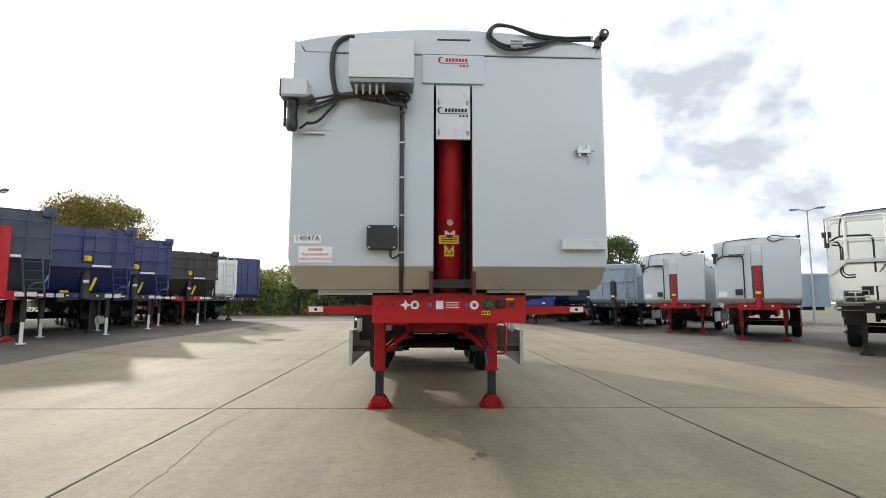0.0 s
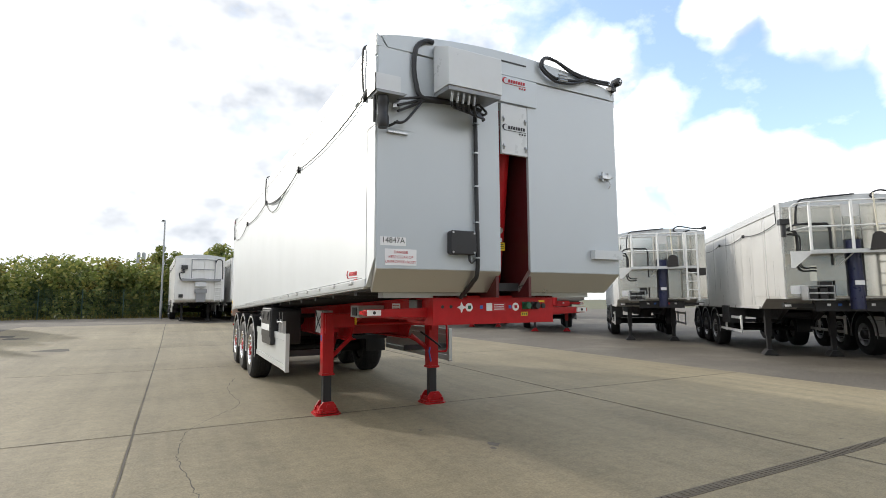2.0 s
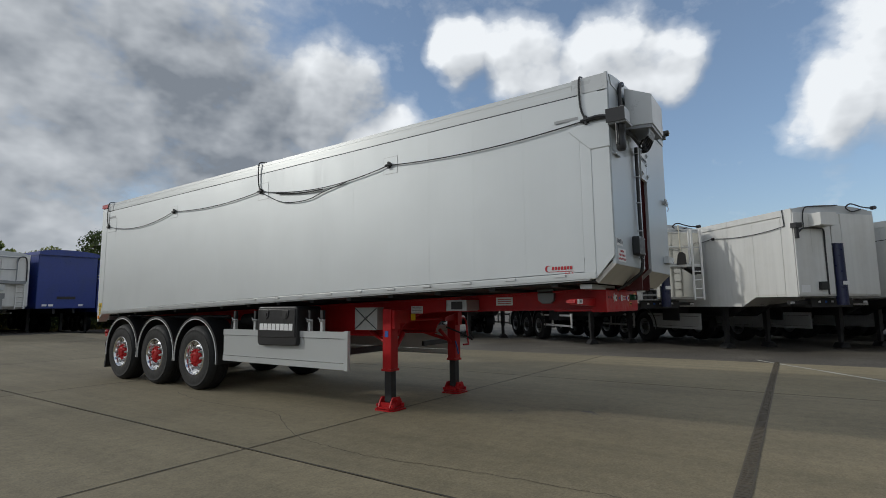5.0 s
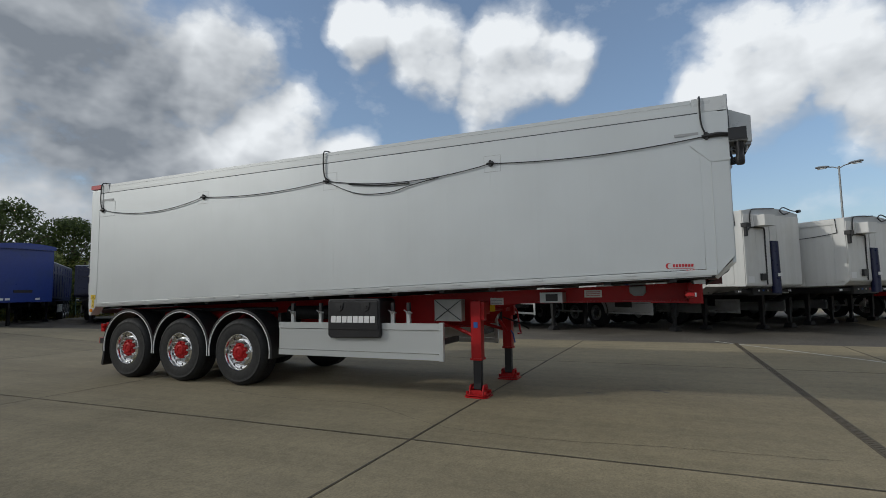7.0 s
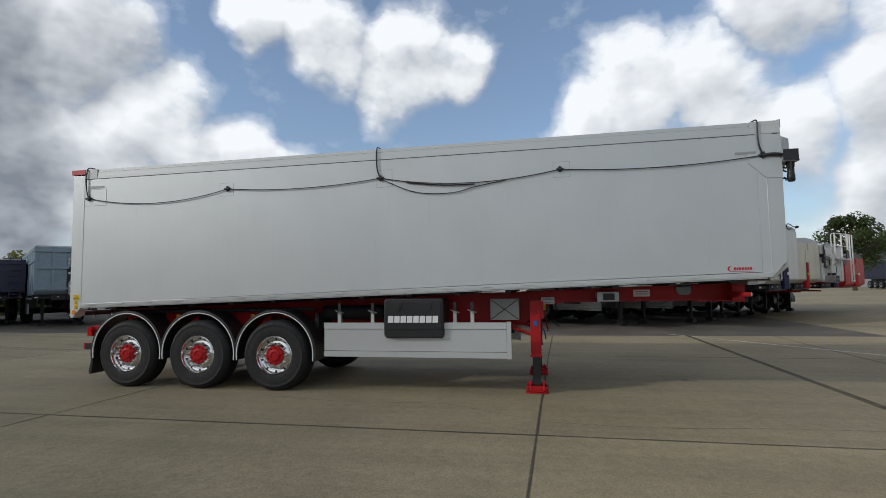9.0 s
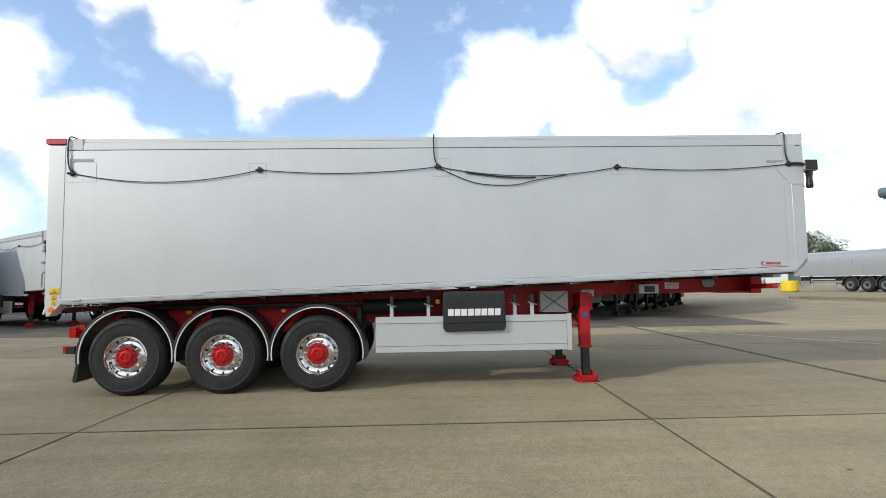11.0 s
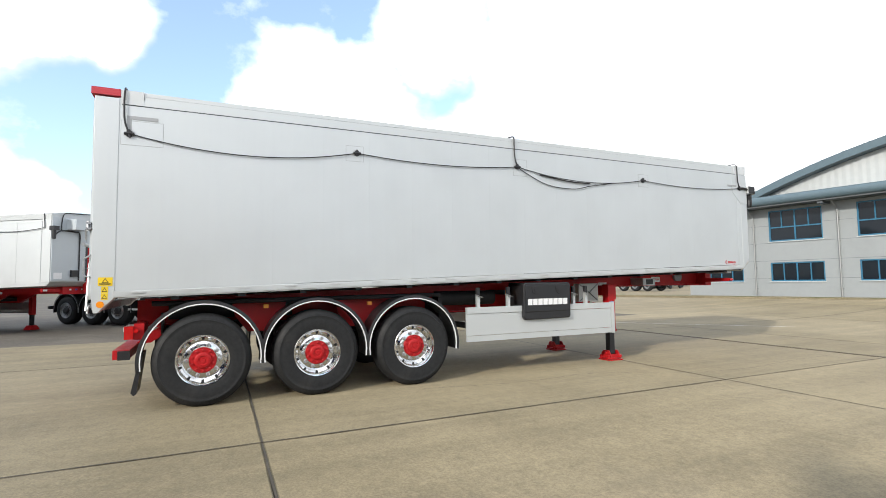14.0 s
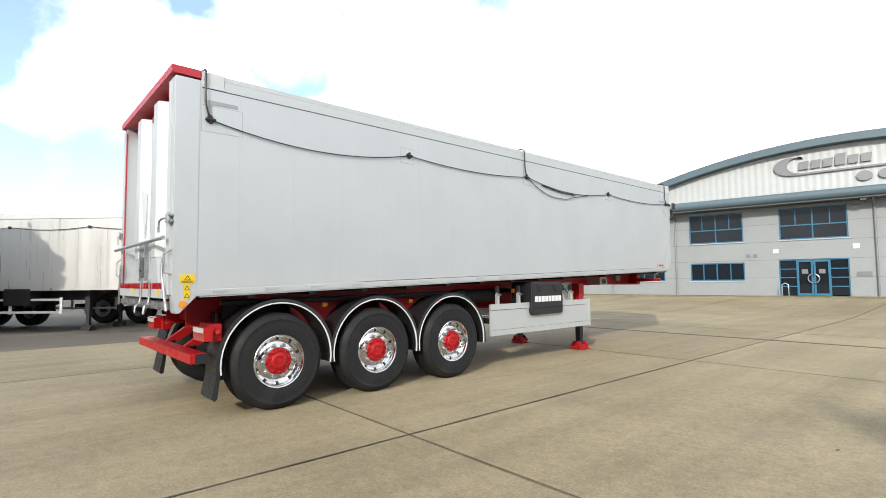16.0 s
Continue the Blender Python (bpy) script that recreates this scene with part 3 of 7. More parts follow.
def leg(parent, x, y, upper, foot_mat):
    """One landing leg: outer tube, ram, hinged foot."""
    bm = B()
    prism(bm, [(-0.075, -0.075), (0.075, -0.075), (0.075, 0.075), (-0.075, 0.075)], "z", 0.50, 1.32)
    soften(bm, 0.014)
    box(bm, -0.055, 0.055, -0.12, -0.075, 1.05, 1.30)
    box(bm, -0.085, 0.085, -0.085, 0.085, 0.50, 0.53)
    o = part("leg", bm, upper, parent)
    o.location = (x, y, 0)
    bm = B()
    prism(bm, [(-0.055, -0.055), (0.055, -0.055), (0.055, 0.055), (-0.055, 0.055)], "z", 0.10, 0.52)
    soften(bm, 0.01)
    part("leg_ram", bm, BLACK_MATT, o)
    bm = B()
    for half, z0, z1 in ((0.168, 0.0, 0.018), (0.150, 0.026, 0.044)):   # two sprung sole plates with cut corners
        c = half - 0.05
        prism(bm, [(-half, -c), (-c, -half), (c, -half), (half, -c), (half, c), (c, half), (-c, half), (-half, c)], "z", z0, z1)
    for q in (-0.105, 0.085):
        prism(bm, [(-0.135, 0.04), (0.135, 0.04), (0.105, 0.115), (0.065, 0.165), (-0.065, 0.165), (-0.105, 0.115)], "y", q, q + 0.02)
        prism(bm, [(-0.13, 0.04), (0.13, 0.04), (0.07, 0.10), (-0.07, 0.10)], "x", q, q + 0.02)
    box(bm, -0.085, 0.085, -0.085, 0.085, 0.02, 0.075)
    tube(bm, [(0, -0.13, 0.115), (0, 0.13, 0.115)], 0.026, 10)
    for q in (-0.13, 0.13):
        tube(bm, [(-0.10, q, 0.045), (-0.10, q, 0.085)], 0.022, 8)
        tube(bm, [(0.10, q, 0.045), (0.10, q, 0.085)], 0.022, 8)
    part("foot", bm, foot_mat, o)


def side_guard(parent, y0, y1, side):
    """Alloy side guard of three extrusions with an end post."""
    s = side
    x = s * (HALF - 0.02)
    for name, z0, z1, d in (("guard_rail", 0.935, 1.025, 0.0), ("guard_panel", 0.617, 0.928, 0.012), ("guard_rail", 0.530, 0.610, 0.0)):
        bm = B()
        a, b = sorted((x - s * d, x - s * 0.035))
        box(bm, a, b, y0 + 0.055, y1, z0, z1)
        part(name, soften(bm, 0.006), SILVER_TRIM, parent)
    bm = B()
    a, b = sorted((x + s * 0.006, x - s * 0.045))
    box(bm, a, b, y0 - 0.012, y0 + 0.05, 0.522, 1.035)
    part("guard_end", soften(bm, 0.008), SILVER_TRIM, parent)
    for y in (y0 + 0.06, y1 - 0.08):
        a, b = sorted((s * 0.5, x - s * 0.036))
        part("guard_arm", box(B(), a, b, y, y + 0.05, 0.72, 0.80), BLACK_MATT, parent)


def hanger(parent, y, s):
    """Sprung guard hanger: white strap, dark lug, little spring clip."""
    x = s * (HALF - 0.06)
    bm = B()
    a, b = sorted((x, x - s * 0.05))
    box(bm, a, b, y - 0.024, y + 0.024, 0.98, 1.185)
    h = part("guard_hanger", soften(bm, 0.006), SILVER_TRIM, parent)
    bm = B()
    box(bm, a, b, y - 0.022, y + 0.022, 1.187, 1.31)
    part("hanger_lug", soften(bm, 0.006), BLACK_MATT, h)
    bm = B()
    tube(bm, [(x + s * 0.004, y - 0.07, 1.165), (x + s * 0.03, y, 1.18), (x + s * 0.004, y + 0.06, 1.205)], 0.009, 6)
    tube(bm, [(x + s * 0.01, y, 1.165), (x + s * 0.03, y, 1.165)], 0.016, 8)
    part("spring_clip", bm, STEEL, h)


def sticker(name, parent, outline_mat, x, y, z, w, h, facing, label="", lift=0.0):
    """A thin stuck-on plate. facing 'front' lies on a face towards -y, 'side' towards -x."""
    bm = B()
    if facing == "front":
        box(bm, x - w / 2, x + w / 2, y - 0.004 - lift, y - 0.001 - lift, z - h / 2, z + h / 2)
    else:
        box(bm, x - 0.004 - lift, x - 0.001 - lift, y - w / 2, y + w / 2, z - h / 2, z + h / 2)
    return part(name, bm, outline_mat, parent, label)


def maker_mark(parent, x, y, z, size, facing, mat, words=True):
    """A crescent, a line of small blocks, an underline and three dots."""
    bm = B()

    def flat(outline):
        if facing == "front":
            prism(bm, [(x + u * size, z + v * size) for u, v in outline], "y", y - 0.004, y - 0.0015)
        else:   # reads from the near side, front of the trailer to the right
            prism(bm, [(y - u * size, z + v * size) for u, v in outline], "x", x - 0.004, x - 0.0015)
    arc = [(-0.42 + 0.11 * math.cos(radians(a)), 0.11 * math.sin(radians(a))) for a in range(60, 301, 20)]
    arc += [(-0.38 + 0.085 * math.cos(radians(a)), -0.01 + 0.10 * math.sin(radians(a))) for a in range(290, 69, -20)]
    flat(arc)
    flat([(-0.45, -0.115), (0.46, -0.115), (0.46, -0.100), (-0.42, -0.098)])
    for k in range(3):
        u = 0.20 + 0.11 * k
        flat([(u + 0.036 * math.cos(q * math.pi / 4), -0.185 + 0.036 * math.sin(q * math.pi / 4)) for q in range(8)])
    if words:
        for k in range(7):
            u = -0.29 + 0.105 * k
            flat([(u, -0.05), (u + 0.075, -0.05), (u + 0.085, 0.06), (u + 0.01, 0.06)])
    return part("maker_mark", bm, mat, parent)


def warning_triangle(parent, x, y, z, size, facing):
    t = sticker("warning_label", parent, YELLOW, x, y, z, size, size * 1.15, facing)
    bm = B()
    tri = [(-0.42, -0.36), (0.42, -0.36), (0.0, 0.40)]
    ins = [(-0.27, -0.27), (0.27, -0.27), (0.0, 0.22)]
    for outline, lift, m in ((tri, 0.0050, INK_BLACK), (ins, 0.0062, YELLOW)):
        bm = B()
        if facing == "front":
            prism(bm, [(x + u * size, z + v * size) for u, v in outline], "y", y - lift - 0.0008, y - lift)
        else:
            prism(bm, [(y - u * size, z + v * size) for u, v in outline], "x", x - lift - 0.0008, x - lift)
        part("triangle", bm, m, t)


def clip(parent, x, y, z, hi=0.0):
    """Cable clip on the side wall; hi: length of the strap above it."""
    bm = B()
    box(bm, x - 0.012, x - 0.001, y - 0.028, y + 0.028, z - 0.03, z + 0.035)
    tube(bm, [(x - 0.022, y - 0.05, z), (x - 0.022, y + 0.05, z)], 0.018, 8)
    box(bm, x - 0.035, x - 0.01, y - 0.012, y + 0.012, z - 0.04, z + 0.045)
    part("cable_clip", bm, BLACK, parent)


def build_tipper(m, label, body=SILVER, front=GREY_FRONT, trim=SILVER_TRIM, chassis=RED, hub=RED, rim=CHROME, ram=RED, full=True, group=""):
    """A tri-axle tipping trailer with a sheeted smooth-sided body, propped on its legs."""
    root = thing("tipping_trailer", m, label, "trailer", group)
    sides = (-1, 1)
    # --- side walls: upright interlocking panels
    seams = [0.30 + 0.617 * k for k in range(17)] + [10.575]
    seams[-2] = min(seams[-2], 10.20)
    for s in sides:
        x0, x1 = sorted((s * HALF, s * (HALF - 0.03)))
        for a, b in zip(seams, seams[1:]):
            bm = B()
            prism(bm, [(a + 0.0003, floor_line(a) + 0.075), (b - 0.0003, floor_line(b) + 0.075), (b - 0.0003, 3.425), (a + 0.0003, 3.425)], "x", x0, x1)
            part("side_panel", bm, body, root)
        bm = B()   # front corner post with its cut-off foot
        prism(bm, [(0.008, 1.80), (0.19, 1.588), (0.297, 1.585), (0.297, 3.425), (0.008, 3.425)], "x", *sorted((s * (HALF + 0.003), s * (HALF - 0.04))))
        part("front_post", soften(bm, 0.006), body, root)
        bm = B()   # backing behind the panel joints
        x2, x3 = sorted((s * (HALF - 0.003), s * (HALF - 0.05)))
        prism(bm, [(0.1, 1.80), (10.6, floor_line(10.6) + 0.04), (10.6, 3.5), (0.1, 3.5)], "x", x2, x3)
        part("wall_backing", bm, body, root)
        bm = B()   # bottom rail
        prism(bm, [(0.19, floor_line(0.19)), (10.60, floor_line(10.60)), (10.60, floor_line(10.60) + 0.068), (0.19, floor_line(0.19) + 0.068)], "x", *sorted((s * (HALF + 0.014), s * (HALF - 0.05))))
        rail = part("bottom_rail", soften(bm, 0.008), trim, root)
        bm = B()
        prism(bm, [(0.25, floor_line(0.25) - 0.012), (10.55, floor_line(10.55) - 0.012), (10.55, floor_line(10.55) + 0.01), (0.25, floor_line(0.25) + 0.01)], "x", *sorted((s * (HALF + 0.002), s * (HALF - 0.10))))
        part("rail_lip", bm, trim, rail)
        if full:
            bm = B()
            box(bm, *sorted((s * 0.0, s * 0.012)), -0.062, 0.062, -0.010, 0.010)
            hook = mesh_of("sheet_hook", soften(bm, 0.004), ALU)
            for k in range(19):
                y = 0.55 + 0.545 * k
                placed("sheet_hook", hook, root, s * (HALF + 0.014), y, floor_line(y) + 0.048, -1.72)
        bm = B()
        box(bm, *sorted((s * (HALF - 0.002), s * (HALF - 0.05))), 0.30, 10.56, 3.4255, 3.4375)
        part("rail_gasket", bm, SEAM, root)
        bm = B()
        box(bm, *sorted((s * (HALF - 0.016), s * (HALF - 0.055))), 0.37, 10.33, 3.44, 3.585)
        part("rail_core", bm, SIGN_GREY, root)
        # top rail in three steps
        for k, (z0, z1, d) in enumerate(((3.438, 3.490, 0.002), (3.4945, 3.544, 0.006), (3.5485, TOP, 0.011))):
            bm = B()
            box(bm, *sorted((s * (HALF - d), s * (HALF - 0.06))), 0.36, 10.34, z0, z1)
            part("top_rail", soften(bm, 0.005), trim, root)
        for a, b in ((0.003, 0.355), (10.345, 10.57)):
            bm = B()
            box(bm, *sorted((s * (HALF + 0.002), s * (HALF - 0.06))), a, b, 3.438, TOP + 0.004)
            part("rail_end_cap", soften(bm, 0.006), PALE_GREY, root)
        # rear post and its pointed foot
        bm = B()
        prism(bm, [(10.58, 1.275), (10.735, 1.112), (10.775, 1.112), (10.80, 1.30), (10.815, 3.50), (10.58, 3.50)], "x", *sorted((s * (HALF + 0.004), s * (HALF - 0.16))))
        post = part("rear_post", soften(bm, 0.008), body, root)
        bm = B()
        tube(bm, [(s * (HALF + 0.004), 10.709, 1.205), (s * (HALF + 0.016), 10.709, 1.205)], 0.036, 16)
        part("marker_lamp", soften(bm, 0.004), AMBER, post)
    # --- floor, sheet over the top
    bm = B()
    prism(bm, [(0.19, 1.56), (10.62, floor_line(10.62) + 0.01), (10.62, floor_line(10.62) + 0.06), (0.19, 1.63)], "x", -HALF + 0.05, HALF - 0.05)
    part("body_floor", bm, BLACK_MATT, root)
    if full:
        for k in range(14):
            y = 0.6 + 0.72 * k
            bm = B()
            box(bm, -HALF + 0.06, HALF - 0.06, y, y + 0.08, floor_line(y) - 0.055, floor_line(y) + 0.02)
            part("floor_bearer", bm, BLACK_MATT, root)
    bm = B()
    arc = [(-HALF + 0.05 + (2 * HALF - 0.10) * k / 20, TOP - 0.02 + 0.140 * math.sin(math.pi * k / 20) ** 0.8) for k in range(21)]
    prism(bm, arc + [(HALF - 0.05, 3.40), (-HALF + 0.05, 3.40)], "y", 0.05, 10.60)
    part("roll_sheet", bm, TARP, root)
    # --- front wall with the ram's slot
    def wall(name, outline, y0=0.0, y1=0.035, mat=front, soft=0.006):
        bm = B()
        prism(bm, outline, "y", y0, y1)
        return part(name, soften(bm, soft) if soft else bm, mat, root)

    wall("front_wall", [(-HALF + 0.012, 1.725), (-0.135, 1.725), (-0.135, 3.50), (-HALF + 0.012, 3.50)])
    wall("front_wall", [(0.183, 1.725), (HALF - 0.012, 1.725), (HALF - 0.012, 3.50), (0.183, 3.50)])
    crown = [(-1.255 + 2.51 * k / 20, 3.596 + 0.128 * math.sin(math.pi * k / 20) ** 0.8) for k in range(21)]
    wall("front_header", crown + [(1.22, 3.506), (-1.20, 3.506)], -0.012, 0.045)
    wall("front_wall", [(-0.133, 3.24), (0.181, 3.24), (0.181, 3.502), (-0.133, 3.502)], 0.004)
    if full:
        for s in sides:   # folded corners of the header
            wall("corner_fold", [(s * (HALF - 0.002), 3.61), (s * 1.205, 3.506), (s * (HALF - 0.002), 3.506)][::s], -0.006, 0.03, front, 0)
        bm = B()
        box(bm, -0.11, 0.17, -0.016, 0.03, 3.628, 3.642)
        part("sheet_slot", bm, BLACK, root)
        bm = B()   # rounded raised panel over the slot
        ring = [(-0.225, 3.25), (0.275, 3.25), (0.284, 3.262), (0.284, 3.500), (-0.236, 3.500), (-0.236, 3.262)]
        prism(bm, ring, "y", -0.020, 0.004)
        part("header_panel", soften(bm, 0.012), front, root)
        maker_mark(root, 0.035, -0.020, 3.452, 0.26, "front", INK_RED)
    bm = B()   # slot cover with four turn-buckles
    box(bm, -0.118, 0.166, -0.014, 0.012, 2.775, 3.232)
    cover = part("slot_cover", soften(bm, 0.004), PALE_GREY, root)
    if full:
        bm = B()
        tube(bm, [(0, -0.016, -0.022), (0, -0.03, 0.0), (0, -0.016, 0.026)], 0.008, 6)
        tube(bm, [(-0.012, -0.02, 0.008), (0.012, -0.02, 0.008)], 0.006, 6)
        catch = mesh_of("turn_catch", bm, STEEL)
        for x in (-0.095, 0.143):
            for z in (2.835, 3.09):
                placed("turn_catch", catch, cover, x, 0, z)
        maker_mark(cover, 0.03, -0.014, 3.02, 0.26, "front", INK_BLACK)
    # recess behind the slot; the ram's red reflection is painted on its cheeks
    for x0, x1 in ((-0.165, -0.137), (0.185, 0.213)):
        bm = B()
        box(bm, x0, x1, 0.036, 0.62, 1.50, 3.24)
        part("slot_cheek", bm, REFLECTED_RED, root)
    # back kept near black, the recess's shade put into its colour
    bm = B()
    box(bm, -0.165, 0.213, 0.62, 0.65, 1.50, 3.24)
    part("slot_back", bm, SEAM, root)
    # lower front: plates that slope back under the body
    for a, b in ((-HALF + 0.012, -0.135), (0.183, HALF - 0.012)):
        bm = B()
        v = [bm.verts.new(p) for p in ((a, 0.0, 1.722), (b, 0.0, 1.722), (b - 0.03 * (b > 0.5), 0.185, 1.545), (a + 0.03 * (a < -0.5), 0.185, 1.545))]
        w = [bm.verts.new((q.co.x, q.co.y + 0.03, q.co.z + 0.03)) for q in v]
        bm.faces.new(v), bm.faces.new(w[::-1])
        for i in range(4):
            bm.faces.new((v[i], w[i], w[(i + 1) % 4], v[(i + 1) % 4]))
        bmesh.ops.recalc_face_normals(bm, faces=bm.faces)
        part("front_apron", bm, APRON if full else front, root)
        bm = B()
        c = (a + b) / 2
        box(bm, c - 0.40, c + 0.40, 0.30, 0.42, 1.50, 1.545)
        part("floor_crossbar", bm, trim, root)
    # --- lifting ram
    bm = B()
    low, high = Vector((0.012, 0.50, 1.30)), Vector((0.012, 0.17, 3.22))
    for k, r in enumerate((0.115, 0.110, 0.105)):
        a, b = low.lerp(high, (0.0, 0.50, 0.62)[k]), low.lerp(high, (0.52, 0.64, 1.0)[k])
        tube(bm, [a, b], r, 24)
    r_ob = part("lifting_ram", bm, ram, root)
    if full:
        bm = B()
        tube(bm, [low.lerp(high, 0.43) + Vector((0, -0.112, 0)), low.lerp(high, 0.43) + Vector((0, -0.145, -0.01))], 0.028, 12)
        part("ram_port", bm, STEEL, r_ob)
        sticker("ram_label", root, PAPER, 0.012, 0.262, 2.035, 0.09, 0.035, "front")
        sticker("ram_label", root, YELLOW, 0.005, 0.270, 1.975, 0.175, 0.075, "front", "yellow warning label")
        warning_triangle(root, 0.008, 0.285, 1.88, 0.085, "front")
        for k in range(3):
            sticker("print_line", root, INK_BLACK, 0.005, 0.2655, 1.995 - 0.02 * k, 0.14, 0.006, "front")
    # --- chassis
    for s in sides:
        x = s * 0.43
        top = lambda y: floor_line(y) - 0.06
        web = [(0.34, top(0.34)), (10.45, top(10.45)), (10.45, 0.90), (3.30, 0.93)]
        web += [(2.62 + 0.68 * math.cos(a), 0.93 + 0.34 * math.sin(a)) for a in (math.pi / 2 * k / 8 for k in range(1, 9))]
        web += [(0.34, 1.285)]
        bm = B()
        prism(bm, web, "x", x - 0.012, x + 0.012)
        rail = part("chassis_rail", bm, chassis, root)
        bm = B()
        prism(bm, [(0.34, top(0.34)), (10.45, top(10.45)), (10.45, top(10.45) - 0.02), (0.34, top(0.34) - 0.02)], "x", x - 0.07, x + 0.07)
        prism(bm, [(0.34, 1.285), (2.62, 1.27), (2.62, 1.29), (0.34, 1.305)], "x", x - 0.06, x + 0.06)
        prism(bm, [(3.30, 0.93), (10.45, 0.90), (10.45, 0.92), (3.30, 0.95)], "x", x - 0.07, x + 0.07)
        part("rail_flange", bm, chassis, rail)
    for y, z0, z1 in ((1.2, 1.30, 1.44), (2.4, 1.30, 1.42), (3.6, 1.0, 1.3), (5.2, 1.0, 1.3), (6.4, 0.98, 1.25), (8.0, 0.98, 1.2), (9.4, 0.98, 1.18), (10.2, 0.95, 1.18)):
        bm = B()
        box(bm, -0.42, 0.42, y, y + 0.10, z0, z1)
        part("cross_member", bm, chassis, root)
    bm = B()
    box(bm, -0.648, 0.672, 0.30, 0.46, 1.262, 1.517)
    beam = part("front_beam", soften(bm, 0.012), chassis, root)
    bm = B()
    box(bm, -0.62, 0.64, 0.45, 0.90, 1.27, 1.29)
    part("coupling_plate", bm, chassis, root)
    for s in sides:
        bm = B()
        prism(bm, [(s * 0.64, 1.325), (s * 1.215, 1.345), (s * 1.215, 1.402), (s * 0.64, 1.412)][::s], "y", 0.42, 0.50)
        wing = part("light_bar", soften(bm, 0.008), chassis, root)
        bm = B()
        box(bm, *sorted((s * 1.085, s * 1.205)), 0.405, 0.42, 1.352, 1.398)
        lamp = part("front_marker", soften(bm, 0.006), PAPER, wing)
        bm = B()
        tube(bm, [(s * 1.145, 0.406, 1.375), (s * 1.145, 0.400, 1.375)], 0.014, 8)
        part("reflector", bm, BLACK, lamp)
        bm = B()
        box(bm, s * 1.225 - 0.012, s * 1.225 + 0.012, 0.43, 0.52, 1.36, 1.39)
        part("side_reflector", bm, RED_LENS, wing)
    if full:
        for x, z, mt in ((-0.285, 1.414, PAPER), (0.225, 1.414, PAPER)):
            bm = B()
            spun(bm, [(0.038, 0.30), (0.038, 0.297), (0.0005, 0.296)], axis="y", at=(x, 0, z), seg=20)
            disc = part("round_label", bm, mt, beam)
            sticker("picture", disc, INK_RED if x > 0 else GREEN_PLUG, x, 0.296, z, 0.03, 0.03, "front")
        bm = B()
        prism(bm, [(-0.41, 1.414), (-0.375, 1.43), (-0.367, 1.462), (-0.352, 1.43), (-0.317, 1.414), (-0.352, 1.398), (-0.367, 1.366), (-0.375, 1.398)], "y", 0.29, 0.30)
        part("socket_plate", bm, PAPER, beam)
        notice = sticker("notice", beam, INK_RED, 0.0, 0.30, 1.414, 0.215, 0.078, "front", "red and white notice plate")
        sticker("notice_picture", notice, PAPER, -0.073, 0.296, 1.414, 0.062, 0.070, "front")
        for k in range(3):
            sticker("print_line", notice, PAPER, 0.035, 0.296, 1.434 - 0.02 * k, 0.11, 0.007, "front")
        for x in (-0.155, 0.16):
            sticker("blue_label", beam, INK_BLUE, x, 0.30, 1.414, 0.03, 0.03, "front")
        for x, mt in ((0.345, GREEN_PLUG), (0.452, BLACK)):
            bm = B()
            prism(bm, [(x - 0.045, 1.39), (x + 0.045, 1.39), (x + 0.045, 1.46), (x - 0.045, 1.46)], "y", 0.288, 0.30)
            spun(bm, [(0.034, 0.29), (0.034, 0.255), (0.028, 0.245), (0.0005, 0.244)], axis="y", at=(x, 0, 1.425), seg=18)
            part("electric_socket", bm, mt, beam)
        bm = B()
        spun(bm, [(0.024, 0.30), (0.024, 0.285), (0.0005, 0.284)], axis="y", at=(0.548, 0, 1.420), seg=16)
        part("air_socket", bm, BLACK, beam)
        for x, z in ((-0.555, 1.42), (-0.47, 1.42)):
            bm = B()
            tube(bm, [(x, 0.30, z), (x, 0.296, z)], 0.015, 10)
            part("beam_hole", bm, BLACK, beam)
        tag = sticker("yellow_label", beam, YELLOW, 0.325, 0.30, 1.347, 0.075, 0.036, "front")
        for k in range(3):
            sticker("print_mark", tag, INK_BLACK, 0.30 + 0.024 * k, 0.296, 1.347, 0.014, 0.02, "front")
        sticker("yellow_label", beam, YELLOW, 0.532, 0.30, 1.464, 0.07, 0.018, "front")
    # --- legs, bracing, crank
    for s in sides:
        leg(root, s * 0.78 - 0.022, 3.165, chassis, chassis)
        bm = B()
        tube(bm, [(s * 0.73, 3.165, 0.74), (s * 0.45, 3.22, 0.98)], 0.030, 8)
        tube(bm, [(s * 0.73, 3.19, 0.80), (s * 0.50, 3.80, 1.00)], 0.026, 8)
        box(bm, *sorted((s * 0.43, s * 0.74)), 3.10, 3.22, 1.12, 1.30)
        part("leg_brace", bm, chassis, root)
    bm = B()
    tube(bm, [(-0.72, 3.165, 1.16), (0.70, 3.165, 1.16)], 0.022, 8)
    tube(bm, [(0.78, 3.11, 1.16), (0.93, 3.08, 1.16), (0.95, 3.05, 1.10), (0.93, 3.0, 0.78), (0.90, 2.98, 0.74), (0.78, 3.0, 0.74)], 0.016, 8)
    part("crank_shaft", bm, chassis, root)
    # --- wheels, axles, mudguards
    set_of = wheel_meshes(hub, rim)
    fend, lip = mesh_of("mudguard", fender_mesh(False), BLACK), mesh_of("mudguard_edge", fender_mesh(True), PAPER)
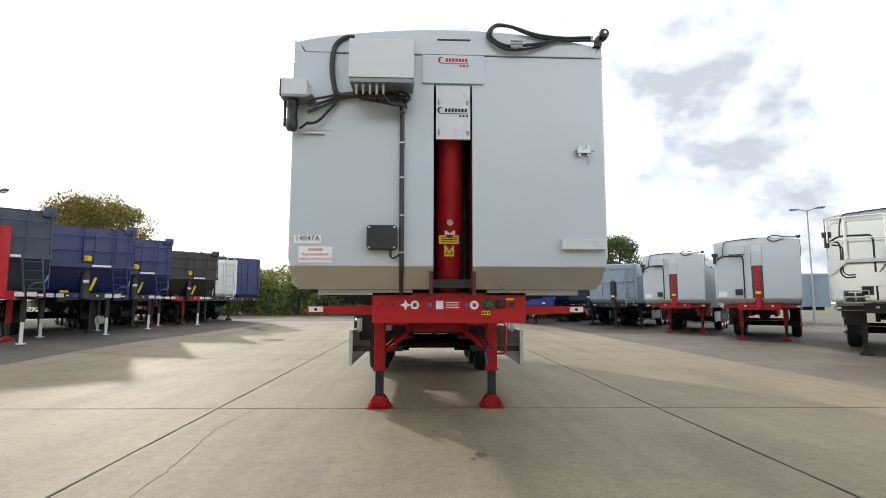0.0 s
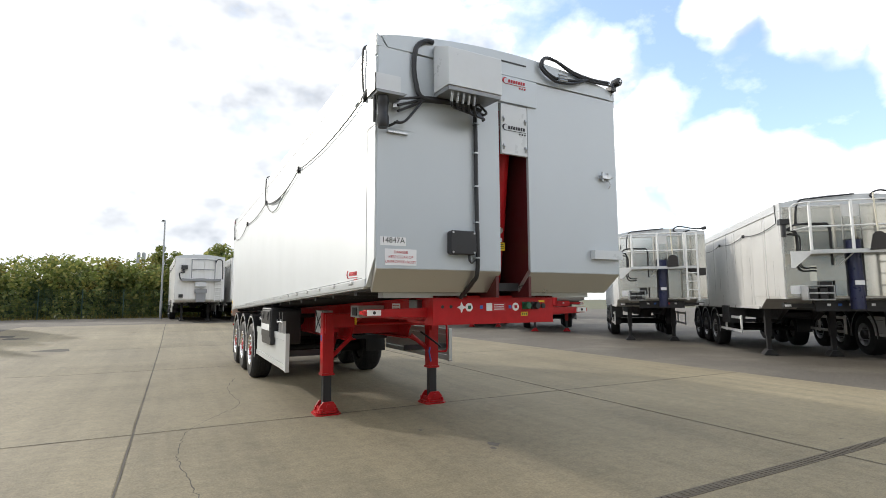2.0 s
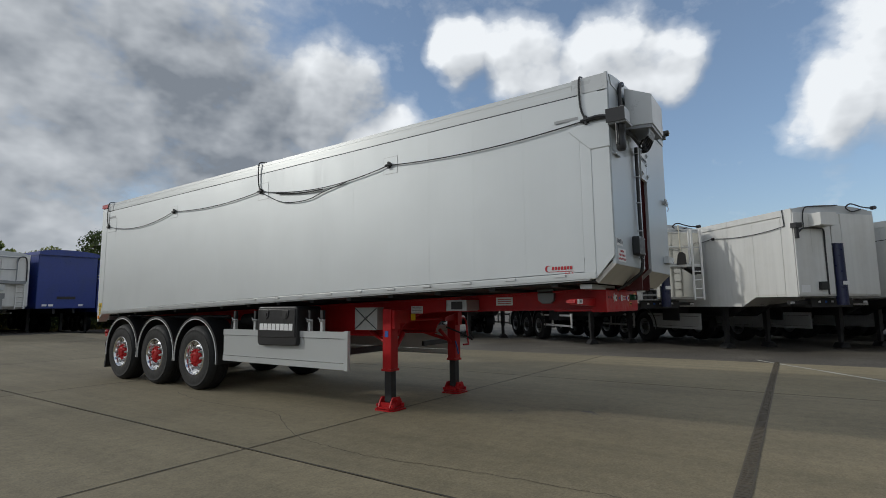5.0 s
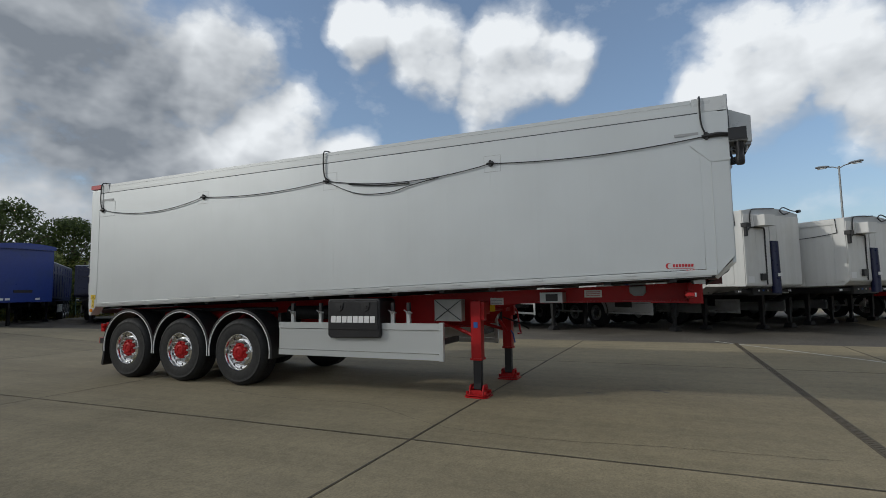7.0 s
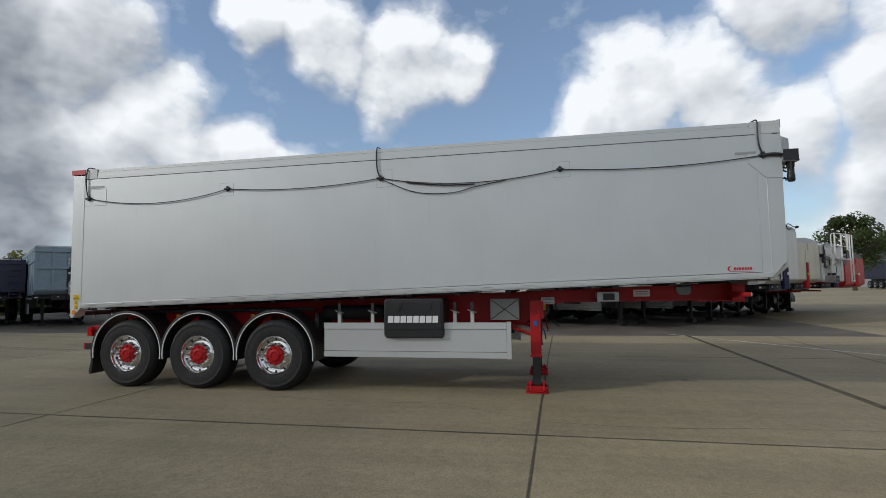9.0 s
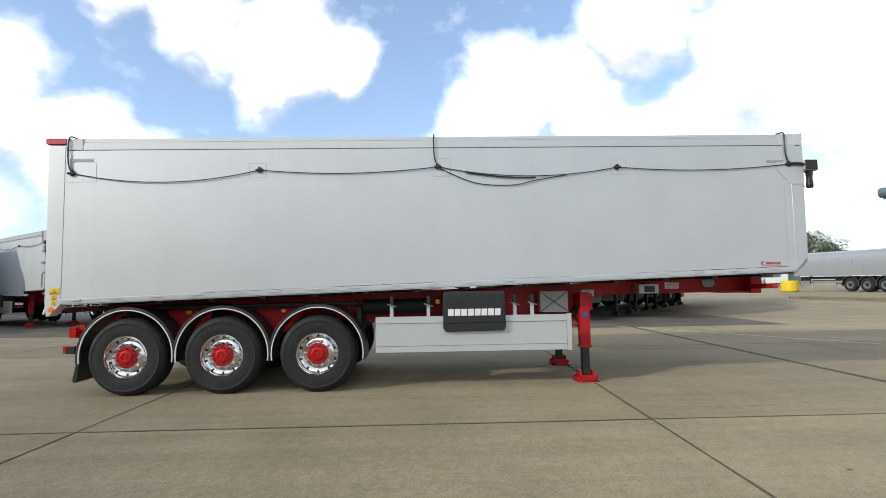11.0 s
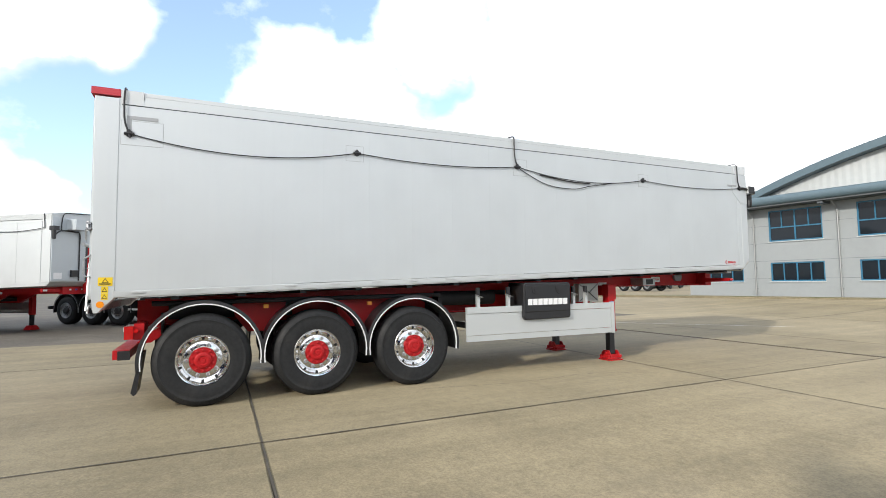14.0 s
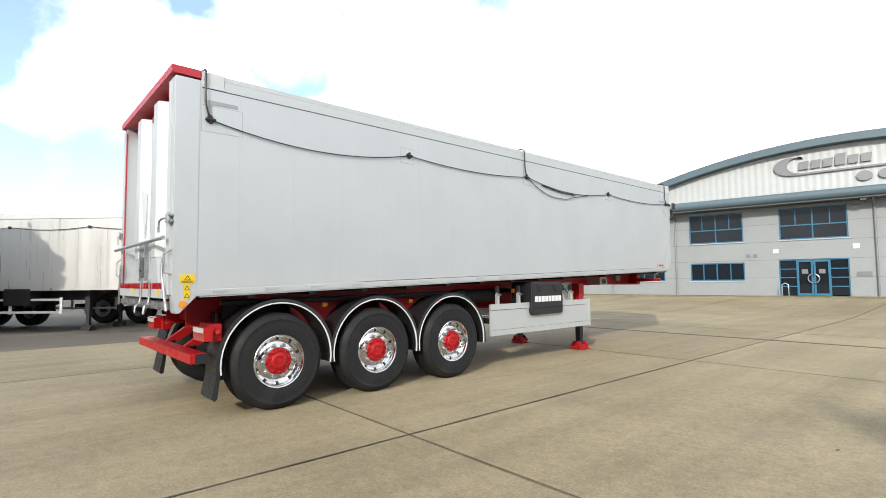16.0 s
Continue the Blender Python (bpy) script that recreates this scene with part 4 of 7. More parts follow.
    for y in (7.07, 8.385, 9.695):
        for s in sides:
            add_wheel(root, set_of, y, s < 0, HALF)
            f = placed("mudguard", fend, root, s * (HALF - 0.01), y, 0.545, 0, 0, 0 if s < 0 else 180)
            part("mudguard_edge", lip, None, f)
        bm = B()
        tube(bm, [(-0.95, y, 0.533), (0.95, y, 0.533)], 0.07, 14)
        part("axle", bm, MESH_DARK, root)
        for s in sides:
            bm = B()
            prism(bm, [(y - 0.55, 0.95), (y - 0.40, 0.95), (y + 0.05, 0.60), (y + 0.38, 0.62), (y + 0.38, 0.68), (y - 0.05, 0.70), (y - 0.40, 0.78)], "x", *sorted((s * 0.46, s * 0.56)))
            spun(bm, [(0.12, 0.68), (0.135, 0.72), (0.12, 0.78), (0.135, 0.83), (0.11, 0.90)], axis="z", at=(s * 0.51, y + 0.32, 0), seg=18)
            part("air_suspension", bm, MESH_DARK, root)
    for s in sides:   # black bars added to imitate shade over the mudguards, painted plates between them
        bm = B()
        tube(bm, [(s * 0.98, 6.55, 1.215), (s * 0.98, 10.25, 1.19)], 0.030, 8)
        part("mudguard_stay", bm, BLACK, root)
        for y in (7.72, 9.04):
            part("hanger_plate", soften(prism(B(), [(y - 0.34, 1.215), (y + 0.34, 1.215), (y + 0.30, 1.0), (y + 0.14, 0.80), (y - 0.14, 0.80), (y - 0.30, 1.0)], "x", *sorted((s * 0.78, s * 0.80))), 0.004), chassis, root)
        part("rail_shield", box(B(), *sorted((s * 0.55, s * 0.57)), 8.6, 10.1, 0.98, 1.20), BLACK_MATT, root)
    # --- guards, locker, small side fittings
    for s in sides:
        side_guard(root, 3.50, 6.26, s)
        for y in (6.036, 5.517, 4.284, 4.034):
            hanger(root, y, s)
    bm = B()
    prism(bm, [(4.43, 0.86), (4.45, 0.815), (5.27, 0.805), (5.31, 0.85), (5.31, 1.33), (5.28, 1.372), (4.46, 1.372), (4.43, 1.34)], "x", -HALF - 0.035, -HALF + 0.42)
    locker = part("tool_locker", soften(bm, 0.02, 3), BLACK, root, "black plastic tool locker with white maker lettering")
    bm = B()
    prism(bm, [(4.46, 0.93), (5.28, 0.925), (5.28, 1.335), (4.46, 1.335)], "x", -HALF - 0.045, -HALF - 0.03)
    part("locker_door", soften(bm, 0.015, 3), BLACK, locker)
    for y in (4.66, 5.10):
        bm = B()
        prism(bm, [(y - 0.07, 1.315), (y + 0.07, 1.315), (y + 0.055, 1.22), (y, 1.19), (y - 0.055, 1.22)], "x", -HALF - 0.056, -HALF - 0.044)
        box(bm, -HALF - 0.064, -HALF - 0.05, y - 0.03, y + 0.03, 1.235, 1.275)
        part("locker_latch", soften(bm, 0.006), BLACK_MATT, locker)
    for k in range(8):   # plain blocks in place of the maker's name
        y = 5.245 - 0.094 * k
        bm = B()
        prism(bm, [(y, 1.03), (y - 0.080, 1.03), (y - 0.084, 1.125), (y - 0.004, 1.125)], "x", -HALF - 0.0485, -HALF - 0.0455)
        part("name_block", bm, PAPER, locker)
    bm = B()
    box(bm, -0.95, -0.45, 5.33, 5.42, 1.19, 1.26)
    part("lamp_bracket", bm, BLACK_MATT, root)
    for y in (5.378, 8.98, 7.62):
        bm = B()
        box(bm, -0.99, -0.955, y - 0.03, y + 0.03, 1.10 if y > 6 else 1.185, 1.145 if y > 6 else 1.255)
        part("side_marker", soften(bm, 0.006), AMBER, root)
    bm = B()   # cloth document pocket with crossed straps
    box(bm, -0.80, -0.66, 3.40, 3.82, 1.03, 1.34)
    pocket = part("document_pocket", soften(bm, 0.012), CLOTH_DOC, root)
    bm = B()
    tube(bm, [(-0.804, 3.41, 1.04), (-0.815, 3.61, 1.185), (-0.804, 3.81, 1.33)], 0.006, 6)
    tube(bm, [(-0.804, 3.81, 1.04), (-0.815, 3.61, 1.185), (-0.804, 3.41, 1.33)], 0.006, 6)
    part("pocket_strap", bm, SEAM, pocket)
    bm = B()
    box(bm, -0.76, -0.448, 1.98, 2.28, 1.285, 1.42)
    unit = part("brake_box", soften(bm, 0.015), TANK_ALLOY, root, "bare aluminium control box with a dark window")
    bm = B()
    box(bm, -0.768, -0.758, 2.04, 2.20, 1.305, 1.40)
    part("box_window", soften(bm, 0.02), BLACK, unit)
    plate = sticker("notice_plate", root, PAPER, -0.444, 1.62, 1.395, 0.23, 0.10, "side")
    for k in range(3):
        sticker("print_line", plate, INK_RED, -0.448, 1.62, 1.42 - 0.026 * k, 0.18, 0.008, "side")
    plate = sticker("notice_plate", root, PAPER, -0.444, 2.98, 1.30, 0.20, 0.10, "side")
    for k in range(4):
        sticker("print_line", plate, SIGN_GREY, -0.448, 2.98, 1.335 - 0.022 * k, 0.16, 0.006, "side")
    sticker("yellow_label", root, YELLOW, -0.444, 3.05, 1.20, 0.08, 0.09, "side")
    sticker("blue_label", root, INK_BLUE, -0.877, 3.165, 0.985, 0.06, 0.08, "side")
    bm = B()
    prism(bm, [(0.95, 1.53), (1.16, 1.525), (1.15, 1.40), (1.10, 1.36), (0.99, 1.36), (0.95, 1.40)], "x", -0.50, -0.44)
    part("hinge_block", soften(bm, 0.01), SIGN_GREY, root)
    bm = B()   # tanks and pipes between the rails
    tube(bm, [(0.0, 5.0, 1.05), (0.0, 6.1, 1.05)], 0.17, 18)
    tube(bm, [(-0.7, 5.5, 1.15), (-0.7, 6.5, 1.15)], 0.11, 16)
    part("air_tank", bm, MESH_DARK, root)
    bm = B()
    box(bm, -0.95, 0.95, 6.5, 6.56, 0.80, 1.15)
    part("rear_bulkhead", bm, MESH_DARK, root)
    if full:
        bm = B()
        tube(bm, [(0.70, 3.10, 0.80), (0.66, 3.05, 0.74), (0.68, 3.03, 0.60)], 0.012, 6)
        part("blue_strap", bm, INK_BLUE, root)
        bm = B()
        tube(bm, smooth_path([(0.60, 3.2, 1.02), (0.64, 2.96, 0.93), (0.70, 2.85, 0.86), (0.73, 2.80, 0.82)]), 0.014, 6)
        part("winding_handle", bm, BLACK, root)
    # --- rear bumper, lamps, flaps
    bm = B()
    box(bm, -1.19, 1.19, 10.44, 10.60, 0.590, 0.690)
    bumper = part("rear_bumper", soften(bm, 0.012), chassis, root)
    for s in sides:
        bm = B()
        box(bm, *sorted((s * 1.19, s * 1.212)), 10.43, 10.55, 0.585, 0.685)
        part("bumper_end", soften(bm, 0.014), BLACK, bumper)
        bm = B()
        prism(bm, [(10.46, 0.69), (10.30, 0.69), (9.9, 0.93), (10.1, 0.95)], "x", *sorted((s * 0.36, s * 0.44)))
        part("bumper_arm", bm, chassis, bumper)
        bm = B()
        box(bm, *sorted((s * 0.80, s * 1.20)), 10.30, 10.40, 0.80, 0.98)
        bracket = part("lamp_bracket", soften(bm, 0.01), chassis, root)
        bm = B()
        box(bm, *sorted((s * 0.88, s * 1.24)), 10.40, 10.49, 0.81, 0.955)
        lamp = part("tail_lamp", soften(bm, 0.012), RED_LENS, bracket)
        bm = B()
        box(bm, *sorted((s * 0.90, s * 1.22)), 10.488, 10.498, 0.895, 0.945)
        part("clear_lens", bm, PALE_GREY, lamp)
        bm = B()
        tube(bm, [(s * 1.20, 10.36, 0.90), (s * 1.30, 10.37, 0.905)], 0.022, 10)
        part("outline_lamp", bm, RED_LENS, bracket)
        bm = B()
        prism(bm, [(10.30, 0.655), (10.325, 0.655), (10.41, 0.225), (10.38, 0.195), (10.355, 0.215)], "x", *sorted((s * 0.90, s * 1.27)))
        flap = part("mud_flap", bm, BLACK, root)
        for k in range(8):
            x = s * 1.085 - 0.12 + 0.034 * k
            bm = B()
            prism(bm, [(10.394, 0.30), (10.4015, 0.262), (10.3985, 0.258), (10.391, 0.296)], "x", x, x + 0.024)
            part("name_block", bm, PAPER, flap)
    bm = B()
    box(bm, -0.60, 0.60, 10.15, 10.18, 0.80, 1.06)
    part("plate_panel", bm, BLACK, root)
    # --- tailgate
    y = 10.80
    bm = B()
    box(bm, -HALF + 0.16, HALF - 0.16, y - 0.145, y - 0.115, 1.30, 3.47)
    gate = part("tailgate", bm, body, root, "silver ribbed tailgate with a small grain hatch")
    for x in (-0.42, 0.42):
        bm = B()   # deep channel rib with a flared foot
        prism(bm, [(x - 0.15, y - 0.115), (x + 0.15, y - 0.115), (x + 0.095, y + 0.0), (x - 0.095, y + 0.0)], "z", 1.70, 3.45)
        prism(bm, [(x - 0.26, 1.36), (x + 0.26, 1.36), (x + 0.12, 1.70), (x - 0.12, 1.70)], "y", y - 0.114, y - 0.012)
        part("gate_rib", soften(bm, 0.008), body, gate)
    for x0, x1 in ((-1.10, -0.59), (-0.25, 0.25), (0.59, 1.10)):
        bm = B()   # red cloth behind the cap, at the head of each bay
        box(bm, x0, x1, y - 0.112, y - 0.100, 3.40, 3.47)
        part("head_seal", bm, RED_CAP, gate)
    for s in sides:
        bm = B()
        box(bm, *sorted((s * (HALF - 0.17), s * (HALF - 0.05))), y - 0.115, y + 0.030, 1.30, 3.47)
        part("gate_stile", soften(bm, 0.008), body, gate)
        bm = B()
        box(bm, *sorted((s * (HALF - 0.178), s * (HALF - 0.171))), y + 0.006, y + 0.022, 1.36, 3.44)
        part("gate_seal", bm, RED_CAP, gate)
    bm = B()
    box(bm, -HALF + 0.15, HALF - 0.15, y - 0.05, y + 0.05, 1.26, 1.36)
    part("gate_sill", soften(bm, 0.008), body, gate)
    for a, b in ((-1.08, -0.40), (-0.36, 0.32), (0.36, 1.08)):
        bm = B()
        box(bm, a, b, y + 0.05, y + 0.055, 1.355, 1.415)
        part("red_strip", bm, RED_LENS, gate)
    bm = B()
    box(bm, -HALF - 0.006, HALF + 0.006, y - 0.225, y + 0.05, 3.522, 3.60)
    part("rear_cap", soften(bm, 0.018, 3), RED_CAP, root, "red plastic cap along the top of the tailgate")
    bm = B()
    tube(bm, [(-1.25, y + 0.085, 1.86), (1.30, y + 0.085, 1.86)], 0.02, 10)
    part("latch_bar", bm, STEEL, gate)
    for s in sides:
        bm = B()
        box(bm, *sorted((s * (HALF + 0.012), s * (HALF - 0.12))), y + 0.01, y + 0.055, 2.075, 2.095)
        box(bm, *sorted((s * (HALF + 0.012), s * (HALF - 0.12))), y + 0.01, y + 0.055, 2.015, 2.035)
        tube(bm, [(s * (HALF - 0.03), y + 0.045, 2.00), (s * (HALF - 0.03), y + 0.045, 2.11)], 0.016, 8)
        tube(bm, [(s * (HALF - 0.05), y + 0.05, 2.055), (s * (HALF - 0.16), y + 0.07, 2.06), (s * (HALF - 0.20), y + 0.09, 2.03), (s * (HALF - 0.21), y + 0.09, 1.92)], 0.011, 8)
        part("gate_clasp", bm, STEEL, gate)
        bm = B()
        tube(bm, [(s * (HALF - 0.20), y + 0.05, 1.66), (s * (HALF - 0.20), y + 0.055, 1.50), (s * (HALF - 0.05), y + 0.045, 1.14)], 0.013, 8)
        tube(bm, [(s * (HALF - 0.26), y + 0.05, 1.60), (s * (HALF - 0.10), y + 0.05, 1.60)], 0.008, 6)
        part("gate_lever", bm, STEEL, gate)
        bm = B()
        tube(bm, [(s * (HALF - 0.01), y + 0.01, 1.50), (s * (HALF - 0.04), y + 0.075, 1.52), (s * (HALF - 0.04), y + 0.075, 1.70), (s * (HALF - 0.01), y + 0.01, 1.74)], 0.010, 8)
        part("grab_handle", bm, STEEL, gate)
    bm = B()
    box(bm, -0.22, 0.22, y - 0.115, y - 0.02, 1.42, 1.88)
    door = part("grain_hatch", soften(bm, 0.008), body, gate)
    bm = B()
    box(bm, -0.10, 0.10, y - 0.022, y - 0.012, 1.48, 1.72)
    part("hatch_window", bm, SEAM, door)
    bm = B()
    prism(bm, [(-0.16, 1.93), (-0.10, 1.93), (0.10, 2.52), (-0.20, 2.44)], "y", y + 0.010, y + 0.022)
    part("hatch_lever", bm, PALE_GREY, door, "pale folded hatch plate")
    for x in (-0.14, 0.14):
        part("hatch_slide", box(B(), x - 0.02, x + 0.02, y - 0.02, y + 0.02, 1.44, 1.90), STEEL, door)
    for x in (-0.20, -0.62):
        bm = B()
        tube(bm, smooth_path([(x, y + 0.06, 1.46), (x, y + 0.065, 1.26), (x - 0.02, y + 0.08, 1.19), (x - 0.06, y + 0.12, 1.165), (x - 0.07, y + 0.13, 1.09)]), 0.012, 8)
        part("gate_hook", bm, STEEL, gate)
    for x in (-0.98, 0.30):
        part("yellow_patch", box(B(), x, x + 0.06, y + 0.0505, y + 0.056, 1.29, 1.35), YELLOW, gate)
    bm = B()
    box(bm, -1.1, 1.1, y - 0.10, y + 0.02, 1.14, 1.22)
    for k in range(5):
        box(bm, -0.95 + 0.45 * k, -0.80 + 0.45 * k, y, y + 0.06, 1.16, 1.22)
    part("sill_rail", bm, STEEL, root)
    # side labels
    sticker("yellow_notice", root, YELLOW, -HALF - 0.004, 10.668, 1.452, 0.135, 0.092, "side", "yellow warning label")
    for z, wide in ((1.421, 0.10), (1.432, 0.11)):
        sticker("print_line", root, INK_BLACK, -HALF - 0.008, 10.668, z, wide, 0.004, "side")
    bm = B()
    prism(bm, [(10.668 - 0.032, 1.441), (10.668 + 0.032, 1.441), (10.668, 1.490)], "x", -HALF - 0.0092, -HALF - 0.0082)
    part("triangle", bm, INK_BLACK, root)
    bm = B()
    prism(bm, [(10.668 - 0.021, 1.446), (10.668 + 0.021, 1.446), (10.668, 1.479)], "x", -HALF - 0.0100, -HALF - 0.0093)
    part("triangle", bm, YELLOW, root)
    for z in (1.365, 1.29):
        warning_triangle(root, -HALF - 0.004, 10.672, z, 0.062, "side")
    maker_mark(root, -HALF, 0.55, 1.705, 0.30, "side", INK_RED)
    for y0, y1, z0, z1 in ((10.15, 10.56, 2.98, 3.25), (7.79, 8.02, 3.02, 3.22), (5.18, 5.42, 3.02, 3.27), (2.63, 2.85, 3.02, 3.23)):
        bm = B()   # riveted plates on the side wall
        box(bm, -HALF - 0.003, -HALF + 0.001, y0, y1, z0, z1)
        plate = part("side_plate", bm, body, root)
        part("plate_edge", box(B(), -HALF - 0.0015, -HALF + 0.001, y0 - 0.005, y1 + 0.005, z0 - 0.005, z1 + 0.005), PRINT_GREY, plate)
    bm = B()
    prism(bm, [(10.20, 3.27), (10.46, 3.27), (10.46, 3.08), (10.51, 3.08), (10.51, 3.31), (10.20, 3.31)], "x", -HALF - 0.005, -HALF - 0.001)
    part("reflective_mark", bm, PRINT_GREY, root)
    bm = B()
    box(bm, -HALF - 0.011, -HALF - 0.0085, 0.30, 0.55, 3.18, 3.21)
    part("reflective_mark", bm, PRINT_GREY, root)
    bm = B()
    prism(bm, [(0.003, 2.86), (0.19, 2.86), (0.40, 3.07), (0.40, 3.422), (0.003, 3.422)], "x", -HALF - 0.0075, -HALF - 0.001)
    part("corner_plate", bm, body, root)
    bm = B()
    tube(bm, [(-HALF - 0.003, 0.19, 2.852), (-HALF - 0.003, 0.19, 1.64)], 0.005, 6)
    tube(bm, [(-HALF - 0.004, 0.0, 2.855), (-HALF - 0.004, 0.19, 2.855), (-HALF - 0.004, 0.405, 3.07)], 0.003, 6)
    part("corner_bead", bm, trim, root)
    # --- the sheet's cord along the near side
    cx = -HALF - 0.022
    pts = [(10.48, 3.10), (7.88, 3.125), (5.356, 3.15), (2.76, 3.125), (0.22, 3.15)]
    for yy, zz in pts:
        clip(root, -HALF, yy, zz)
    bm = B()
    for (a, za), (b, zb), sag in zip(pts, pts[1:], (0.15, 0.07, 0.13, 0.065)):
        tube(bm, sagging((cx, a, za), (cx, b, zb), sag, 14), 0.0065, 6)
    tube(bm, smooth_path([(cx, 5.356, 3.14), (cx, 4.95, 2.955), (cx, 4.65, 2.885), (cx, 4.25, 2.880), (cx, 3.95, 2.945), (cx, 3.5, 3.02)]), 0.0065, 6)
    tube(bm, smooth_path([(cx - 0.004, 4.95, 3.06), (cx - 0.004, 4.4, 2.995), (cx - 0.004, 3.95, 2.985)]), 0.010, 6)
    for yy, zz in (pts[0], pts[2], pts[4]):
        tube(bm, smooth_path([(cx, yy, zz), (cx, yy + 0.045, zz + 0.14), (cx, yy + 0.055, zz + 0.34), (-HALF + 0.0, yy + 0.05, TOP + 0.02), (-HALF + 0.15, yy + 0.05, TOP + 0.05)]), 0.010, 6)
    part("sheet_cord", bm, BLACK, root, "thin black cord hanging in loops from clips")
    # --- fittings on the front wall
    bm = B()   # control cabinet
    prism(bm, [(-0.035, 3.185), (-0.30, 3.165), (-0.30, 3.475), (-0.035, 3.60)][::-1], "x", -0.803, -0.300)
    cab = part("control_cabinet", soften(bm, 0.006), PALE_GREY, root)
    bm = B()
    prism(bm, [(-0.035, 3.15), (-0.29, 3.13), (-0.29, 3.163), (-0.035, 3.183)][::-1], "x", -0.795, -0.308)
    part("cabinet_base", bm, SIGN_GREY, cab)
    for k in range(5):
        x = -0.745 + 0.052 * k
        bm = B()
        tube(bm, [(x, -0.25, 3.15), (x, -0.25, 3.105)], 0.013, 8)
        tube(bm, [(x, -0.25, 3.105), (x, -0.235, 3.055)], 0.010, 8)
        part("cabinet_gland", bm, STEEL, cab)
    loom = part("wiring_loom", tube(B(), smooth_path([(-0.40, -0.03, 3.06), (-0.396, -0.028, 2.9), (-0.394, -0.028, 2.3), (-0.39, -0.028, 1.75), (-0.395, 0.06, 1.62), (-0.40, 0.25, 1.50)]), 0.019, 8), BLACK, root, "black cables strapped to the front wall")
    for k in range(5):
        x = -0.745 + 0.052 * k
        part("cable", tube(B(), smooth_path([(x, -0.235, 3.055), (x + 0.05, -0.19, 3.03 - 0.008 * k), (-0.50 + 0.03 * k, -0.14, 3.05 - 0.012 * k), (-0.36, -0.09, 3.06 - 0.014 * k)]), 0.011, 6), BLACK, loom)
    part("cable", tube(B(), [(-0.395 + 0.062 * math.cos(a), -0.10 + 0.02 * math.sin(2 * a), 3.085 + 0.045 * math.sin(a)) for a in (2 * math.pi * k / 20 for k in range(20))], 0.011, 6, True), BLACK, loom)
    part("cable", tube(B(), smooth_path([(-0.36, -0.06, 3.10), (-0.60, -0.05, 3.13), (-0.90, -0.045, 3.12), (-0.965, -0.035, 3.25), (-0.978, -0.03, 3.42), (-0.95, -0.03, 3.56), (-0.87, -0.03, 3.625), (-0.80, -0.02, 3.635)]), 0.021, 8), BLACK, loom)
    for q in (0.0, 0.018, -0.016):
        part("cable", tube(B(), smooth_path([(-0.42, -0.05, 3.12 + q), (-0.62, -0.045, 3.135 + q), (-0.88, -0.045, 3.115 + q), (-1.02, -0.06, 3.06 + q * 2), (-1.15, -0.10, 3.00 + 3 * q)]), 0.011, 6), BLACK, loom)
    part("cable", tube(B(), smooth_path([(-0.90, -0.045, 3.11), (-0.99, -0.05, 2.99), (-1.08, -0.06, 2.89), (-1.17, -0.09, 2.86)]), 0.011, 6), BLACK, loom)
    part("cable", tube(B(), smooth_path([(-0.478, -0.05, 1.845), (-0.478, -0.05, 1.805), (-0.455, -0.04, 1.785), (-0.40, -0.03, 1.82)]), 0.007, 6), BLACK, loom)
    if full:
        bm = B()
        box(bm, -0.022, 0.022, -0.052, -0.002, -0.006, 0.006)
        strap = mesh_of("cable_strap", bm, STEEL)
        for z in (2.99, 2.73, 2.44, 2.13, 1.83):
            placed("cable_strap", strap, root, -0.394, 0, z)
    bm = B()
    box(bm, -1.352, -1.150, -0.16, -0.002, 3.078, 3.205)
    head = part("sheet_motor_cover", soften(bm, 0.006), PALE_GREY, root)
    bm = B()
    prism(bm, [(-1.350, 3.072), (-1.10, 3.072), (-1.14, 3.05), (-1.345, 3.05)], "y", -0.175, -0.002)
    part("cover_tray", bm, SIGN_GREY, head)
    bm = B()
    box(bm, -1.362, -1.353, -0.165, 0.012, 3.066, 3.200)
    part("cover_side", soften(bm, 0.003), BLACK, head)
    bm = B()
    spun(bm, [(0.046, 3.05), (0.046, 2.99), (0.040, 2.98), (0.040, 2.90), (0.046, 2.89), (0.046, 2.82), (0.036, 2.80), (0.0005, 2.795)], axis="z", at=(-1.272, -0.10, 0), seg=20)
    spun(bm, [(0.012, 3.06), (0.012, 2.84)], axis="z", at=(-1.335, -0.08, 0), seg=8)
    part("sheet_motor", bm, BLACK, head)
    bm = B()
    tube(bm, smooth_path([(-1.22, -0.06, 2.83), (-1.18, -0.08, 2.85), (-1.14, -0.08, 2.88)]), 0.010, 6)
    part("motor_lead", bm, BLACK, head)
    part("motor_bracket", box(B(), -1.20, -1.03, -0.03, -0.002, 2.800, 2.814), STEEL, head)
    part("cable_gland", box(B(), -1.17, -1.10, -0.05, -0.03, 3.0, 3.03), STEEL, head)
    bm = B()
    tube(bm, smooth_path([(-1.31, 0.22, 3.15), (-1.325, 0.10, 3.155), (-1.30, -0.03, 3.14)]), 0.024, 8)
    part("motor_arm", bm, BLACK, head)
    bm = B()
    prism(bm, [(-0.985, 2.838), (-0.965, 2.838), (-0.965, 3.35), (-1.0, 3.506), (-1.275, 3.506), (-1.275, 2.838)], "y", -0.0045, -0.0005)
    part("corner_panel", bm, front, root)
    bm = B()
